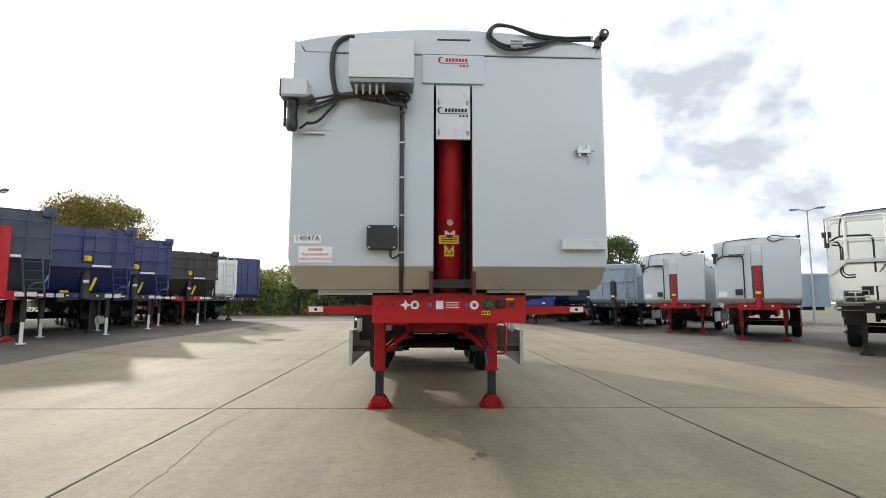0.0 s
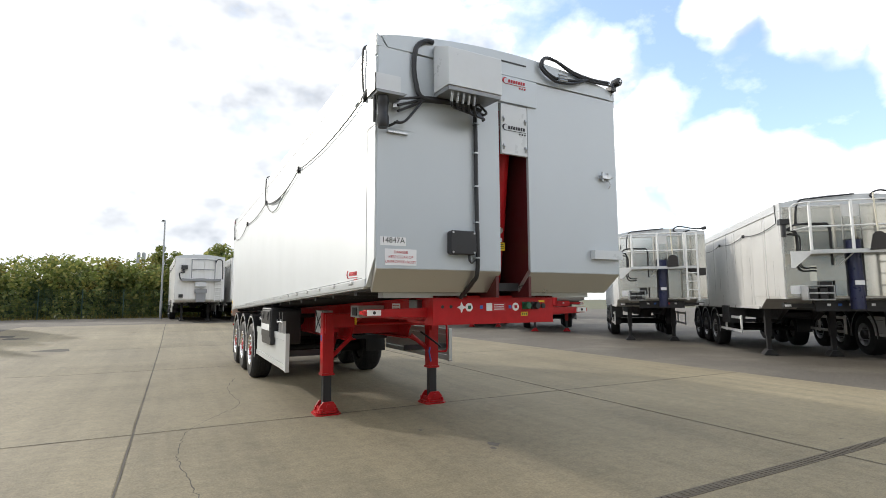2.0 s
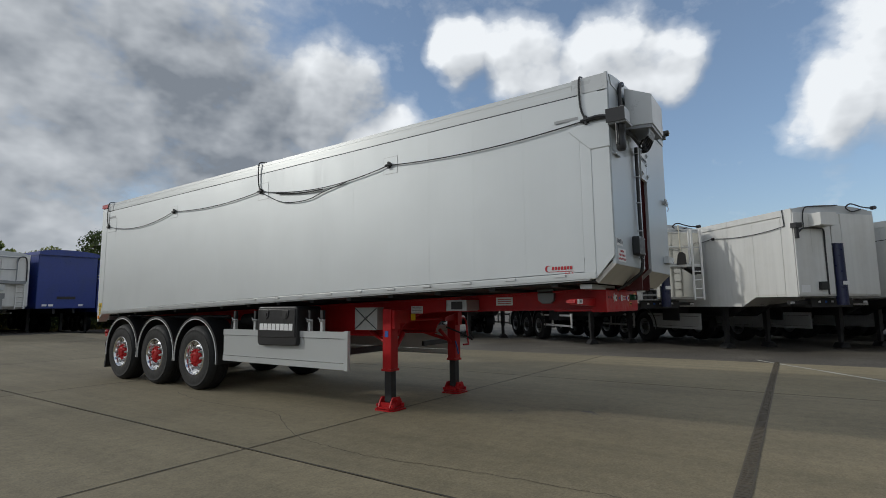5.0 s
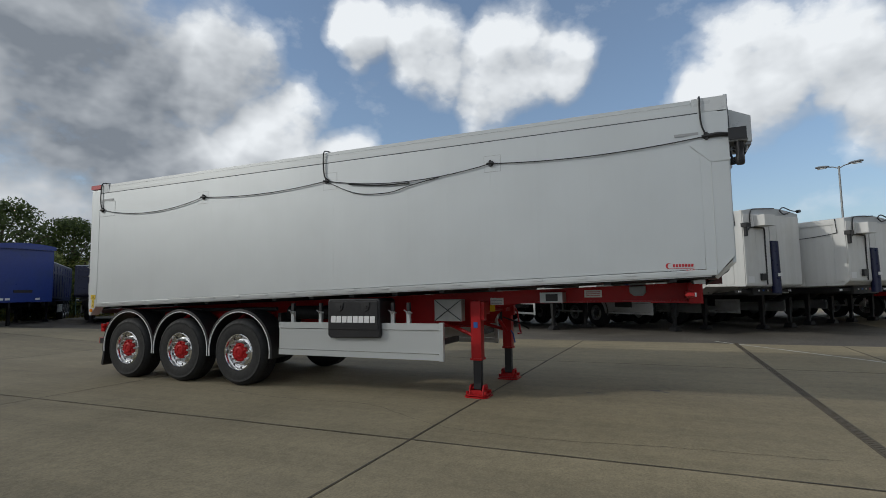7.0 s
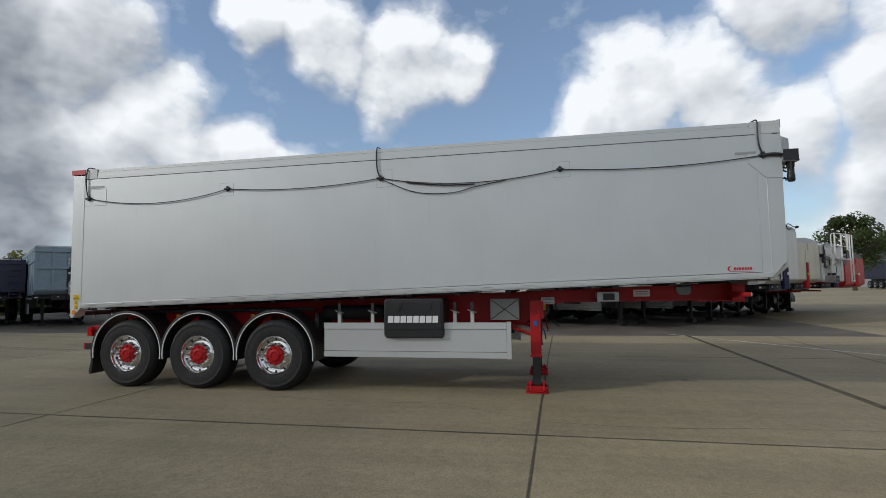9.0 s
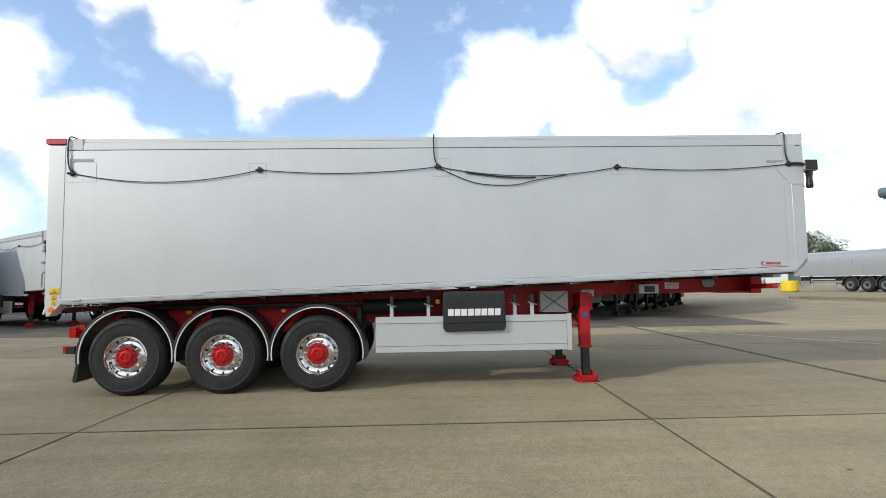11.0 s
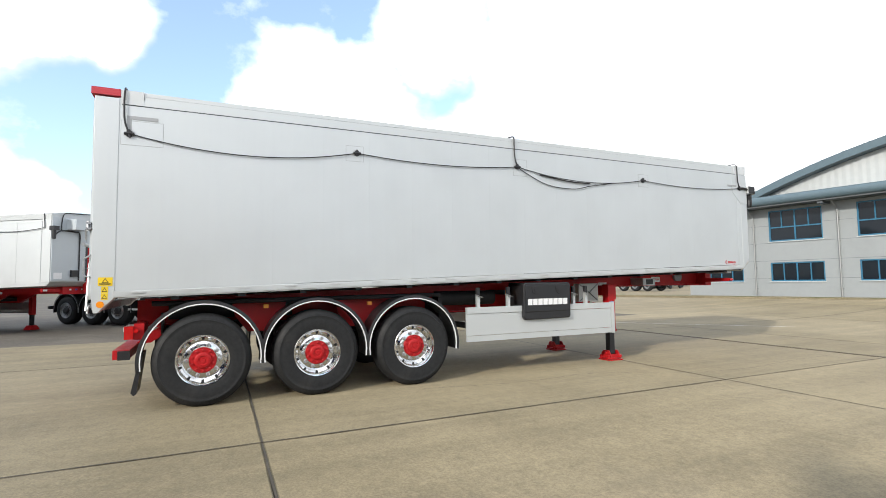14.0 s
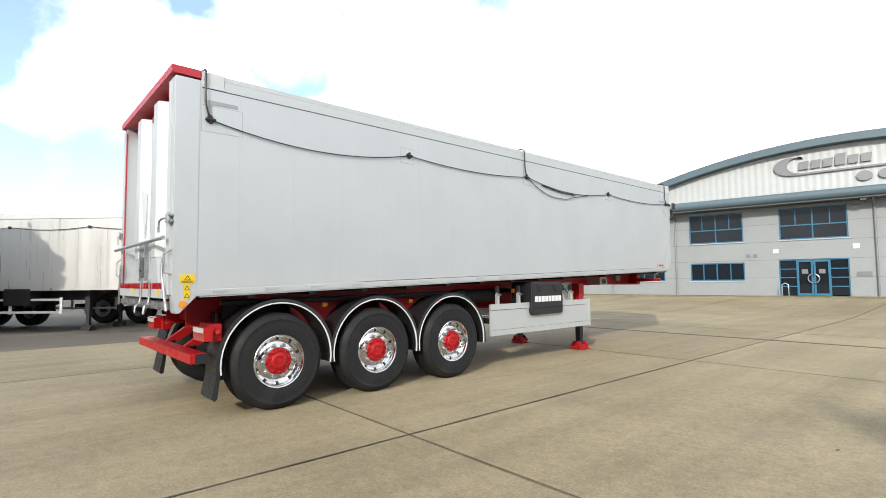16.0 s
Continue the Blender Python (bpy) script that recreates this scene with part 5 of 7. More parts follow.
    prism(bm, [(-0.315, 1.865), (-0.30, 1.85), (-0.09, 1.85), (-0.072, 1.868), (-0.072, 2.03), (-0.09, 2.048), (-0.30, 2.048), (-0.315, 2.03)], "y", -0.075, -0.001)
    jb = part("junction_box", soften(bm, 0.016, 3), BLACK, root)
    jb.location.x = -0.352
    bm = B()
    for x in (-0.295, -0.095):
        for z in (1.868, 2.03):
            tube(bm, [(x, -0.074, z), (x, -0.079, z)], 0.009, 8)
    part("box_screws", bm, STEEL, jb)
    bm = B()
    tube(bm, [(-0.126, -0.04, 1.85), (-0.126, -0.05, 1.80)], 0.012, 8)
    part("box_gland", bm, BLACK, jb)
    sticker("stock_label", root, PAPER, -1.143, 0, 1.938, 0.215, 0.068, "front", "white paper label with a printed stock number")
    sticker("danger_notice", root, PAPER, -1.078, 0, 1.815, 0.268, 0.128, "front", "white danger notice with red letters")
    if full:
        up = pose(0, 0, 0, 90)
        lettering("stock_number", "14847A", 0.062, INK_BLACK, root, Matrix.Translation((-1.143, -0.0050, 1.944)) @ up)
        for k, line in enumerate(("DANGER", "KEEP CLEAR OF", "UNPROPPED BODY")):
            lettering("danger_line", line, 0.030, INK_RED, root, Matrix.Translation((-1.078, -0.0050, 1.853 - 0.038 * k)) @ up)
    bm = B()   # folded bracket and prop catch on the right of the wall
    box(bm, 0.905, 1.268, -0.060, -0.001, 1.864, 1.948)
    part("fold_bracket", soften(bm, 0.004), PALE_GREY, root)
    bm = B()
    box(bm, 1.05, 1.16, -0.05, -0.001, 2.665, 2.70)
    for x in (1.07, 1.14):
        tube(bm, [(x, -0.03, 2.64), (x, -0.03, 2.73)], 0.012, 8)
    tube(bm, [(1.03, -0.04, 2.685), (1.19, -0.04, 2.685)], 0.009, 6)
    tube(bm, smooth_path([(1.14, -0.04, 2.66), (1.15, -0.05, 2.60), (1.13, -0.04, 2.57)]), 0.005, 6)
    part("prop_catch", bm, STEEL, root)
    bm = B()   # coiled hose and gear head at the sheet's far corner
    for q, r in ((0.0, 0.020), (0.03, 0.018)):
        tube(bm, smooth_path([(0.855 + q, -0.05, 3.625 + 0.2 * q), (0.68, -0.06, 3.585 - q), (0.47, -0.06, 3.57 - q), (0.345 - q, -0.05, 3.645), (0.37, -0.04, 3.745 + q * 0.3), (0.50, -0.04, 3.752), (0.72, -0.04, 3.685 - q * 0.6), (0.95, -0.04, 3.66 - q * 0.7), (1.19, -0.03, 3.675 - q * 0.8)]), r * 0.7, 8)
    hose = part("coiled_hose", bm, BLACK, root, "black coiled air hose lying over the corner")
    for x in (0.50, 0.55):
        for q in range(3):
            part("hose_fitting", tube(B(), [(x, -0.085, 3.55 + 0.025 * q), (x + 0.05, -0.085, 3.552 + 0.025 * q)], 0.011, 8), STEEL, hose)
    part("hose_fitting", tube(B(), [(1.15, -0.03, 3.675), (1.21, -0.03, 3.68)], 0.012, 8), STEEL, hose)
    part("hose_fitting", tube(B(), [(1.15, -0.03, 3.65), (1.21, -0.03, 3.65)], 0.012, 8), STEEL, hose)
    bm = B()
    spun(bm, [(0.042, 0.02), (0.042, -0.05), (0.036, -0.06), (0.020, -0.062), (0.0005, -0.063)], axis="y", at=(1.295, -0.03, 3.69), seg=20)
    tube(bm, [(1.24, -0.02, 3.62), (1.29, -0.02, 3.69)], 0.035, 10)
    box(bm, 1.21, 1.28, -0.05, 0.02, 3.595, 3.64)
    gear = part("gear_head", bm, BLACK, root)
    bm = B()
    tube(bm, [(1.295, -0.092, 3.69), (1.295, -0.10, 3.69)], 0.014, 10)
    part("gear_bolt", bm, STEEL, gear)
    return root


build_tipper(pose(0.44, 4.13, 0), "silver tri-axle tipping trailer with red chassis, propped on its legs", full=True)

# ---------------------------------------------------------------- the yard
def sheet(x0, x1, y0, y1, nx, ny, lift=0.0):
    bm = B()
    grid = [[bm.verts.new((x0 + (x1 - x0) * i / nx, y0 + (y1 - y0) * j / ny, level(x0 + (x1 - x0) * i / nx, y0 + (y1 - y0) * j / ny) + lift)) for i in range(nx + 1)] for j in range(ny + 1)]
    for j in range(ny):
        for i in range(nx):
            bm.faces.new((grid[j][i], grid[j][i + 1], grid[j + 1][i + 1], grid[j + 1][i]))
    return bm


def flat_thing(name, bm, mat, label, category, kind="structure"):
    return tagged(new(name, mesh_of(name, bm, mat, 60)), label, category, kind=kind)


# one sheet to the horizon, finer near the yard
bm = B()
edges = [-3000, -600, -150, -60] + [-40 + 4 * k for k in range(26)] + [75, 150, 600, 3000]
rows = []
for y in edges:
    rows.append([bm.verts.new((x, y, level(x, y) - 0.14)) for x in edges])
for a, b in zip(rows, rows[1:]):
    for i in range(len(edges) - 1):
        bm.faces.new((a[i], a[i + 1], b[i + 1], b[i]))
flat_thing("ground", bm, EARTH, "rough earth and grass reaching to the horizon", "ground")
flat_thing("road", sheet(7.95, 95, -2.0, 60, 30, 30, -0.012), GRAVEL, "worn dark tarmac and gravel along the trailer park", "tarmac")
flat_thing("road_west", sheet(-60, -8.575, -24, 46, 40, 50, -0.008), GRAVEL, "worn dark tarmac under the row of blue trailers", "tarmac")
flat_thing("road_north", sheet(-8.575, 7.95, 31.55, 46, 16, 12, -0.008), GRAVEL, "worn dark tarmac before the fence", "tarmac")
flat_thing("pavement_far", sheet(7.95, 140, -90, -2.0, 40, 44, -0.012), CONCRETE, "plain concrete stretching past the office", "concrete yard")
flat_thing("pavement_side", sheet(-50, 7.95, -90, -24, 20, 20, -0.014), CONCRETE, "plain concrete behind the yard", "concrete yard")
flat_thing("joint_bed", sheet(-50, 8.0, -24, 46, 28, 36, -0.02), JOINT, "dark filler between the concrete slabs", "joints")

# ---------------------------------------------------------------- parked trailers
def railing(parent, name, paths, r, mat, label=""):
    bm = B()
    for p in paths:
        tube(bm, p, r, 8)
    return part(name, bm, mat, parent, label)


WHEELS = {}


def plain_wheels(hub, rim):
    key = hub.name + rim.name
    if key not in WHEELS:
        bm = B()
        spun(bm, [(0.285, 0.03), (0.33, 0.0), (0.45, 0.006), (0.51, 0.04), (0.532, 0.10), (0.532, 0.28), (0.51, 0.34), (0.45, 0.374), (0.285, 0.36)], seg=36, caps=False)
        tyre = mesh_of("tyre", bm, RUBBER, 40)
        bm = B()
        spun(bm, [(0.292, 0.05), (0.294, 0.01), (0.280, 0.006), (0.262, 0.055), (0.215, 0.075), (0.150, 0.056), (0.100, 0.06), (0.285, 0.30)], seg=36, caps=False)
        r = mesh_of("rim", bm, rim, 40)
        bm = B()
        spun(bm, [(0.125, 0.06), (0.12, 0.0), (0.095, -0.03), (0.0005, -0.04)], seg=20)
        for k in range(10):
            a = 2 * math.pi * k / 10
            spun(bm, [(0.016, 0.056), (0.014, 0.02), (0.0005, 0.016)], at=(0, 0.17 * math.cos(a), 0.17 * math.sin(a)), seg=6)
        WHEELS[key] = (tyre, r, mesh_of("hub", bm, hub, 40))
    return WHEELS[key]


FENDERS = []


def parked_trailer(x, y, turn, label, body, front=None, chassis=BLACK_MATT, ram=NAVY, style="smooth", platform=False, ladder=False, cabinet=True, step=True, guard=True,
                   high=3.55, long=10.2, low=1.45, hub=BLACK_MATT, rim=STEEL, sheet_mat=TARP, lift=None, trim=None, hopper=False):
    """A parked tri-axle tipping trailer. x, y: the middle of its front wall; turn: degrees of its long axis from +y."""
    front = front or body
    trim = trim or body
    z0 = level(x - 3 * math.sin(radians(turn)), y + 3 * math.cos(radians(turn))) if lift is None else lift
    root = thing("parked_trailer", pose(x, y, z0, 0, 0, turn), label, "trailer", "trailers parked along the yard")
    H = 1.275
    tail = low - 0.22
    foot = 2.22 if hopper else (low + 0.06 if step else low + 0.15)   # where the upright front wall ends
    outline = [(0.0, foot), (0.42, low), (long, tail), (long + 0.08, high), (0.0, high)] if hopper else [(0.0, low + 0.02), (1.3, low + 0.02), (1.75, tail), (long, tail), (long + 0.08, high), (0.0, high)] if step else [(0.0, low + 0.12), (0.16, low), (long, tail), (long + 0.08, high), (0.0, high)]
    bm = B()
    prism(bm, outline, "x", -H + 0.03, H - 0.03)
    shell = part("body", soften(bm, 0.02), body, root)
    for s in (-1, 1):
        bm = B()
        if style == "ribbed":
            for k in range(9):
                yy = 0.05 + (long - 0.2) * k / 8
                prism(bm, [(s * (H - 0.03), yy), (s * H, yy + 0.03), (s * H, yy + 0.13), (s * (H - 0.03), yy + 0.16)][::s], "z", max(low, tail) + 0.04, high - 0.02)
            box(bm, *sorted((s * (H - 0.04), s * (H + 0.02))), 0.0, long, high - 0.65, high - 0.56)
        else:
            for k in range(11):
                yy = 0.35 + (long - 0.45) * k / 11
                part("side_panel", box(B(), *sorted((s * (H - 0.04), s * (H - 0.018))), yy + 0.003, yy + (long - 0.45) / 11 - 0.003, (low + 0.08) if yy < 1.7 else tail + 0.08, high - 0.22), body, shell)
        if style == "ribbed":
            part("side_rib", bm, body, shell)
        else:
            bm.free()
        bm = B()
        box(bm, *sorted((s * (H - 0.06), s * H)), 0.0, long, high - 0.16, high)
        part("top_rail", soften(bm, 0.012), trim, shell)
        bm = B()
        box(bm, *sorted((s * (H - 0.06), s * H)), 0.0, 0.30, foot if hopper else ((low + 0.02) if step else low + 0.12), high - 0.16)
        box(bm, *sorted((s * (H - 0.06), s * H)), 1.75, long, tail, tail + 0.07)
        part("corner_post", soften(bm, 0.01), body, shell)
        if style == "smooth":
            bm = B()
            for k in range(4):
                a, b = 0.2 + 2.45 * k, 0.2 + 2.45 * (k + 1)
                tube(bm, sagging((s * (H + 0.02), a, high - 0.42), (s * (H + 0.02), b, high - 0.42), 0.09, 8), 0.010, 5)
                box(bm, *sorted((s * (H - 0.01), s * (H + 0.04))), b - 0.03, b + 0.03, high - 0.47, high - 0.39)
            tube(bm, [(s * (H + 0.02), 0.2, high - 0.42), (s * (H + 0.02), 0.24, high)], 0.011, 5)
            part("sheet_cord", bm, BLACK, shell)
    bm = B()
    arc = [(-H + 0.04 + (2 * H - 0.08) * k / 14, high - 0.01 + 0.13 * math.sin(math.pi * k / 14) ** 0.8) for k in range(15)]
    if style == "ribbed":
        prism(bm, [(-H + 0.02, high - 0.02), (H - 0.02, high - 0.02), (H - 0.02, high + 0.05), (-H + 0.02, high + 0.05)], "y", 0.02, long)
    else:
        prism(bm, arc + [(H - 0.04, high - 0.1), (-H + 0.04, high - 0.1)], "y", -0.01, long)
    part("roll_sheet", bm, sheet_mat, root)
    # front wall
    bm = B()
    base = foot
    prism(bm, [(-H + 0.02, base), (-0.15, base), (-0.15, high - 0.1), (-H + 0.02, high - 0.1)], "y", -0.03, 0.01)
    prism(bm, [(0.19, base), (H - 0.02, base), (H - 0.02, high - 0.1), (0.19, high - 0.1)], "y", -0.03, 0.01)
    part("front_wall", soften(bm, 0.01), front, shell)
    bm = B()
    box(bm, -0.13, 0.17, -0.035, 0.0, high - 0.85, high - 0.36)
    part("slot_cover", bm, front, shell)
    if ram:
        if not hopper:
            # flat dark sheet paints the slot's shade onto the solid body
            part("ram_slot", box(B(), -0.15, 0.19, -0.012, -0.002, base, high - 0.85), SEAM, shell)
        sunk = -0.46 if hopper and ram is RED else (0.05 if ram is RED else (0.10 if hopper else -0.04))
        thick = 0.115 if ram is RED else 0.13
        bm = B()
        mid = 0.29 if hopper and ram is RED else 0.02
        tube(bm, [(mid, sunk, 1.25), (mid, sunk + 0.02, (2.98 if ram is RED else 2.45) if hopper else high - 0.87)], thick, 18)
        r = part("lifting_ram", bm, ram, root)
        part("ram_label", box(B(), -0.06, 0.10, sunk - thick - 0.012, sunk - thick + 0.02, 1.75, 1.84), YELLOW if ram is RED else PAPER, r)
    if style == "ribbed" and not hopper:
        bm = B()
        for z in (base + 0.05, base + 0.95, high - 0.22):
            box(bm, -H, H, -0.09, -0.02, z, z + 0.09)
        for xx in (-H + 0.05, -0.62, 0.60, H - 0.05):
            box(bm, xx - 0.05, xx + 0.05, -0.08, -0.02, base, high)
        part("front_rib", bm, body, shell)
    if cabinet:
        bm = B()
        box(bm, -0.80, -0.32, -0.36, -0.03, high - 0.45, high - 0.14) if not platform else box(bm, -0.74, -0.22, -0.20, -0.03, 1.84, 2.16)
        part("control_cabinet", soften(bm, 0.01), front, root)
        bm = B()
        box(bm, -1.34, -1.16, -0.17, -0.01, high - 0.50, high - 0.38)
        tube(bm, [(-1.26, -0.10, high - 0.50), (-1.26, -0.10, high - 0.76)], 0.05, 12)
        part("sheet_motor", bm, BLACK, root)
        bm = B()
        tube(bm, smooth_path([(-1.2, -0.08, high - 0.62), (-1.0, -0.06, high - 0.50), (-0.6, -0.10, high - 0.50), (-0.40, -0.06, high - 0.55), (-0.38, -0.045, high - 1.0), (-0.38, -0.045, base)]), 0.020, 6)
        tube(bm, smooth_path([(-1.0, -0.06, high - 0.48), (-0.98, -0.05, high - 0.2), (-0.9, -0.05, high + 0.02), (-0.6, -0.05, high + 0.06), (0.1, -0.05, high + 0.11)]), 0.016, 6)
        tube(bm, smooth_path([(0.85, -0.05, high + 0.03), (0.55, -0.06, high - 0.04), (0.38, -0.05, high + 0.06), (0.55, -0.05, high + 0.16), (0.9, -0.05, high + 0.09), (1.2, -0.05, high + 0.07)]), 0.018, 6)
        tube(bm, [(1.2, -0.06, high + 0.07), (1.31, -0.06, high + 0.09)], 0.05, 10)
        part("wiring_loom", bm, BLACK, root)
        bm = B()
        box(bm, -0.66, -0.44, -0.10, -0.02, base + 0.12, base + 0.32)
        part("junction_box", soften(bm, 0.02), BLACK, root)
        sticker("danger_notice", root, PAPER, -1.05, -0.03, base + 0.15, 0.26, 0.18, "front")
    if platform:
        zf, out, top = 2.41, -0.42, 3.47
        bm = B()
        box(bm, -0.92, 0.66, out - 0.02, -0.05, zf, zf + 0.02)
        box(bm, -0.92, 0.98, out - 0.035, out - 0.02, zf - 0.02, zf + 0.06)
        deck = part("platform", bm, ALU, root)
        bm = B()
        prism(bm, [(-1.26, zf + 0.04), (-0.90, zf + 0.04), (-0.90, zf - 0.03), (-1.19, zf - 0.30), (-1.26, zf - 0.30)], "y", out + 0.02, out + 0.03)
        part("platform_gusset", bm, WHITE, deck)
        bm = B()
        prism(bm, [(0.66, zf), (1.22, zf), (1.22, zf - 0.22), (1.05, zf - 0.22)], "y", -0.16, -0.15)
        part("platform_gusset", bm, DARK, deck)
        part("platform_stay", tube(B(), [(-0.16, out, zf - 0.02), (-0.36, -0.06, zf - 0.34)], 0.014, 6), ALU, deck)
        for xx in (-0.88, -0.14, 0.60):
            railing(root, "rail_post", [[(xx, out, zf), (xx, out, top)]], 0.030, WHITE)
        mid = zf + 0.54
        railing(root, "hand_rail", [[(-0.88, out, top), (-1.14, out + 0.01, top - 0.03), (-1.22, out + 0.02, top - 0.10), (-1.22, out + 0.02, mid - 0.06), (-0.88, out, mid)]], 0.018, WHITE)
        for z in (top, mid):
            railing(root, "hand_rail", [[(-0.88, out, z), (0.94, out, z)]], 0.018, WHITE)
        bm = B()
        for xx in (0.64, 0.94):
            box(bm, xx - 0.024, xx + 0.024, out - 0.08, out - 0.04, 1.44, top)
        lad = part("ladder", bm, WHITE, root)
        bm = B()
        tube(bm, [(0.64, out - 0.06, 0), (0.94, out - 0.06, 0)], 0.017, 8)
        rung = mesh_of("rung", bm, WHITE)
        for k in range(4):
            placed("rung", rung, lad, 0, 0, 1.50 + 0.25 * k)
        # open steel crate and small boxes on the beam
        bm = B()
        for x0, x1, z0, z1, y0, y1 in ((-1.00, -0.52, 1.44, 1.46, -0.40, -0.04), (-1.00, -0.52, 1.72, 1.74, -0.40, -0.04), (-1.00, -0.98, 1.46, 1.72, -0.40, -0.04), (-0.54, -0.52, 1.46, 1.72, -0.40, -0.04), (-0.98, -0.54, 1.57, 1.60, -0.40, -0.38)):
            box(bm, x0, x1, y0, y1, z0, z1)
        crate = part("valve_crate", bm, STEEL, root, "open steel crate with black valves inside")
        bm = B()
        for xx in (-0.88, -0.70):
            box(bm, xx - 0.06, xx + 0.08, -0.34, -0.10, 1.47, 1.68)
        part("valve", soften(bm, 0.02), BLACK, crate)
        bm = B()
        tube(bm, smooth_path([(-1.16, -0.08, 2.95), (-1.02, -0.07, 2.88), (-1.0, -0.06, 2.60), (-1.02, -0.06, 2.20), (-0.94, -0.06, 2.06), (-0.74, -0.06, 2.06)]), 0.018, 6)
        tube(bm, smooth_path([(-1.16, -0.10, 2.86), (-0.98, -0.09, 2.80), (-0.96, -0.08, 2.60), (-0.98, -0.08, 2.24), (-0.90, -0.08, 2.12), (-0.74, -0.08, 2.12)]), 0.014, 6)
        part("air_hose", bm, BLACK, root)
        bm = B()
        tube(bm, [(0.27, out - 0.05, zf + 0.35), (0.23, out - 0.06, top + 0.12)], 0.018, 8)
        shovel = part("shovel", bm, CREAM, root, "wooden-handled shovel hung on the rail")
        bm = B()
        prism(bm, [(0.10, zf + 0.02), (0.42, zf + 0.04), (0.40, zf + 0.33), (0.31, zf + 0.39), (0.22, zf + 0.39), (0.16, zf + 0.33)], "y", out - 0.09, out - 0.055)
        part("shovel_blade", soften(bm, 0.01), DARK, shovel)
    elif ladder:
        bm = B()
        for xx in (0.70, 1.10):
            box(bm, xx - 0.02, xx + 0.02, -0.14, -0.10, 1.30, high + 0.1)
        lad = part("ladder", bm, trim, root)
        bm = B()
        tube(bm, [(0.70, -0.12, 0), (1.10, -0.12, 0)], 0.016, 6)
        rung = mesh_of("rung", bm, trim)
        for k in range(7):
            placed("rung", rung, lad, 0, 0, 1.45 + 0.29 * k)
    # chassis
    for s in (-1, 1):
        bm = B()
        prism(bm, [(0.25, 1.22), (2.5, 1.20), (3.1, 0.92), (long - 0.3, 0.90), (long - 0.3, 1.18), (1.5, 1.28 if step else 1.40), (0.25, low - 0.02)], "x", s * 0.43 - 0.05, s * 0.43 + 0.05)
        part("chassis_rail", bm, chassis, root)
        bm = B()
        box(bm, *sorted((s * 0.62, s * 1.22)), 0.30, 0.38, 1.28, 1.37)
        part("light_bar", bm, chassis, root)
        bm = B()
        box(bm, *sorted((s * 1.08, s * 1.20)), 0.285, 0.30, 1.30, 1.35)
        part("front_marker", bm, PAPER, root)
        bm = B()
        prism(bm, [(-0.07, -0.07), (0.07, -0.07), (0.07, 0.07), (-0.07, 0.07)], "z", 0.50, 1.25)
        lg = part("leg", bm, chassis, root)
        lg.location = (s * 0.735, 3.0, 0)
        bm = B()
        box(bm, -0.05, 0.05, -0.05, 0.05, 0.05, 0.5)
        part("leg_ram", bm, BLACK_MATT, lg)
        bm = B()
        prism(bm, [(-0.17, 0.0), (0.17, 0.0), (0.16, 0.03), (0.07, 0.15), (-0.07, 0.15), (-0.16, 0.03)], "y", -0.14, 0.14)
        part("foot", soften(bm, 0.01), chassis, lg)
        if guard:
            bm = B()
            gx = s * (H - 0.03)
            mt = WHITE if platform else ALU
            for za, zb in (((0.55, 0.62), (0.92, 0.99)) if platform else ((0.53, 0.60), (0.61, 0.92), (0.93, 1.02))):
                box(bm, *sorted((gx, gx - s * 0.03)), 3.45, 6.1, za, zb)
            for yy in (3.45, 5.0, 6.04) if platform else (3.45,):
                box(bm, *sorted((gx + s * 0.003, gx - s * 0.035)), yy, yy + 0.07, 0.53, 1.02)
            part("side_guard", soften(bm, 0.006), mt, root)
    bm = B()
    box(bm, -0.65, 0.65, 0.22, 0.38, 1.20, low - 0.02)
    beam = part("front_beam", soften(bm, 0.012), chassis, root)
    for k in range(5):
        sticker("beam_label", beam, (PAPER, INK_BLUE, PAPER, INK_RED, PAPER)[k], -0.40 + 0.2 * k, 0.22, 1.34, 0.07, 0.05, "front")
    bm = B()
    box(bm, -0.42, 0.42, 3.2, long - 0.5, 0.98, 1.1)
    tube(bm, [(0, 4.6, 0.95), (0, 5.8, 0.95)], 0.2, 14)
    part("undergear", bm, MESH_DARK, root)
    if guard:
        bm = B()
        box(bm, -H - 0.02, -H + 0.40, 4.4, 5.2, 0.78, 1.28)
        part("tool_locker", soften(bm, 0.03), BLACK, root)
    tyre, rm, hb = plain_wheels(hub, rim)
    if not FENDERS:
        FENDERS.extend((mesh_of("mudguard", fender_mesh(False), BLACK), mesh_of("mudguard_edge", fender_mesh(True), STEEL)))
    for yy in (long - 3.9, long - 2.59, long - 1.28):
        for s in (-1, 1):
            w = placed("wheel", tyre, root, s * H, yy, 0.533, 0, 0, 0 if s < 0 else 180)
            part("rim", rm, None, w)
            part("hub", hb, None, w)
            f = placed("mudguard", FENDERS[0], root, s * (H - 0.01), yy, 0.545, 0, 0, 0 if s < 0 else 180)
            part("mudguard_edge", FENDERS[1], None, f)
        bm = B()
        tube(bm, [(-1.0, yy, 0.533), (1.0, yy, 0.533)], 0.07, 10)
        part("axle", bm, MESH_DARK, root)
    bm = B()
    box(bm, -1.2, 1.2, long - 0.35, long - 0.22, 0.58, 0.70)
    part("rear_bumper", bm, chassis, root)
    return root


ROW = 43.0   # how far the parked rows are turned off the yard's long way


# the row on the tarmac, from the far end to the near end
def right_row(x, y, *a, **k):
    return parked_trailer(x, y, -ROW, *a, **k)


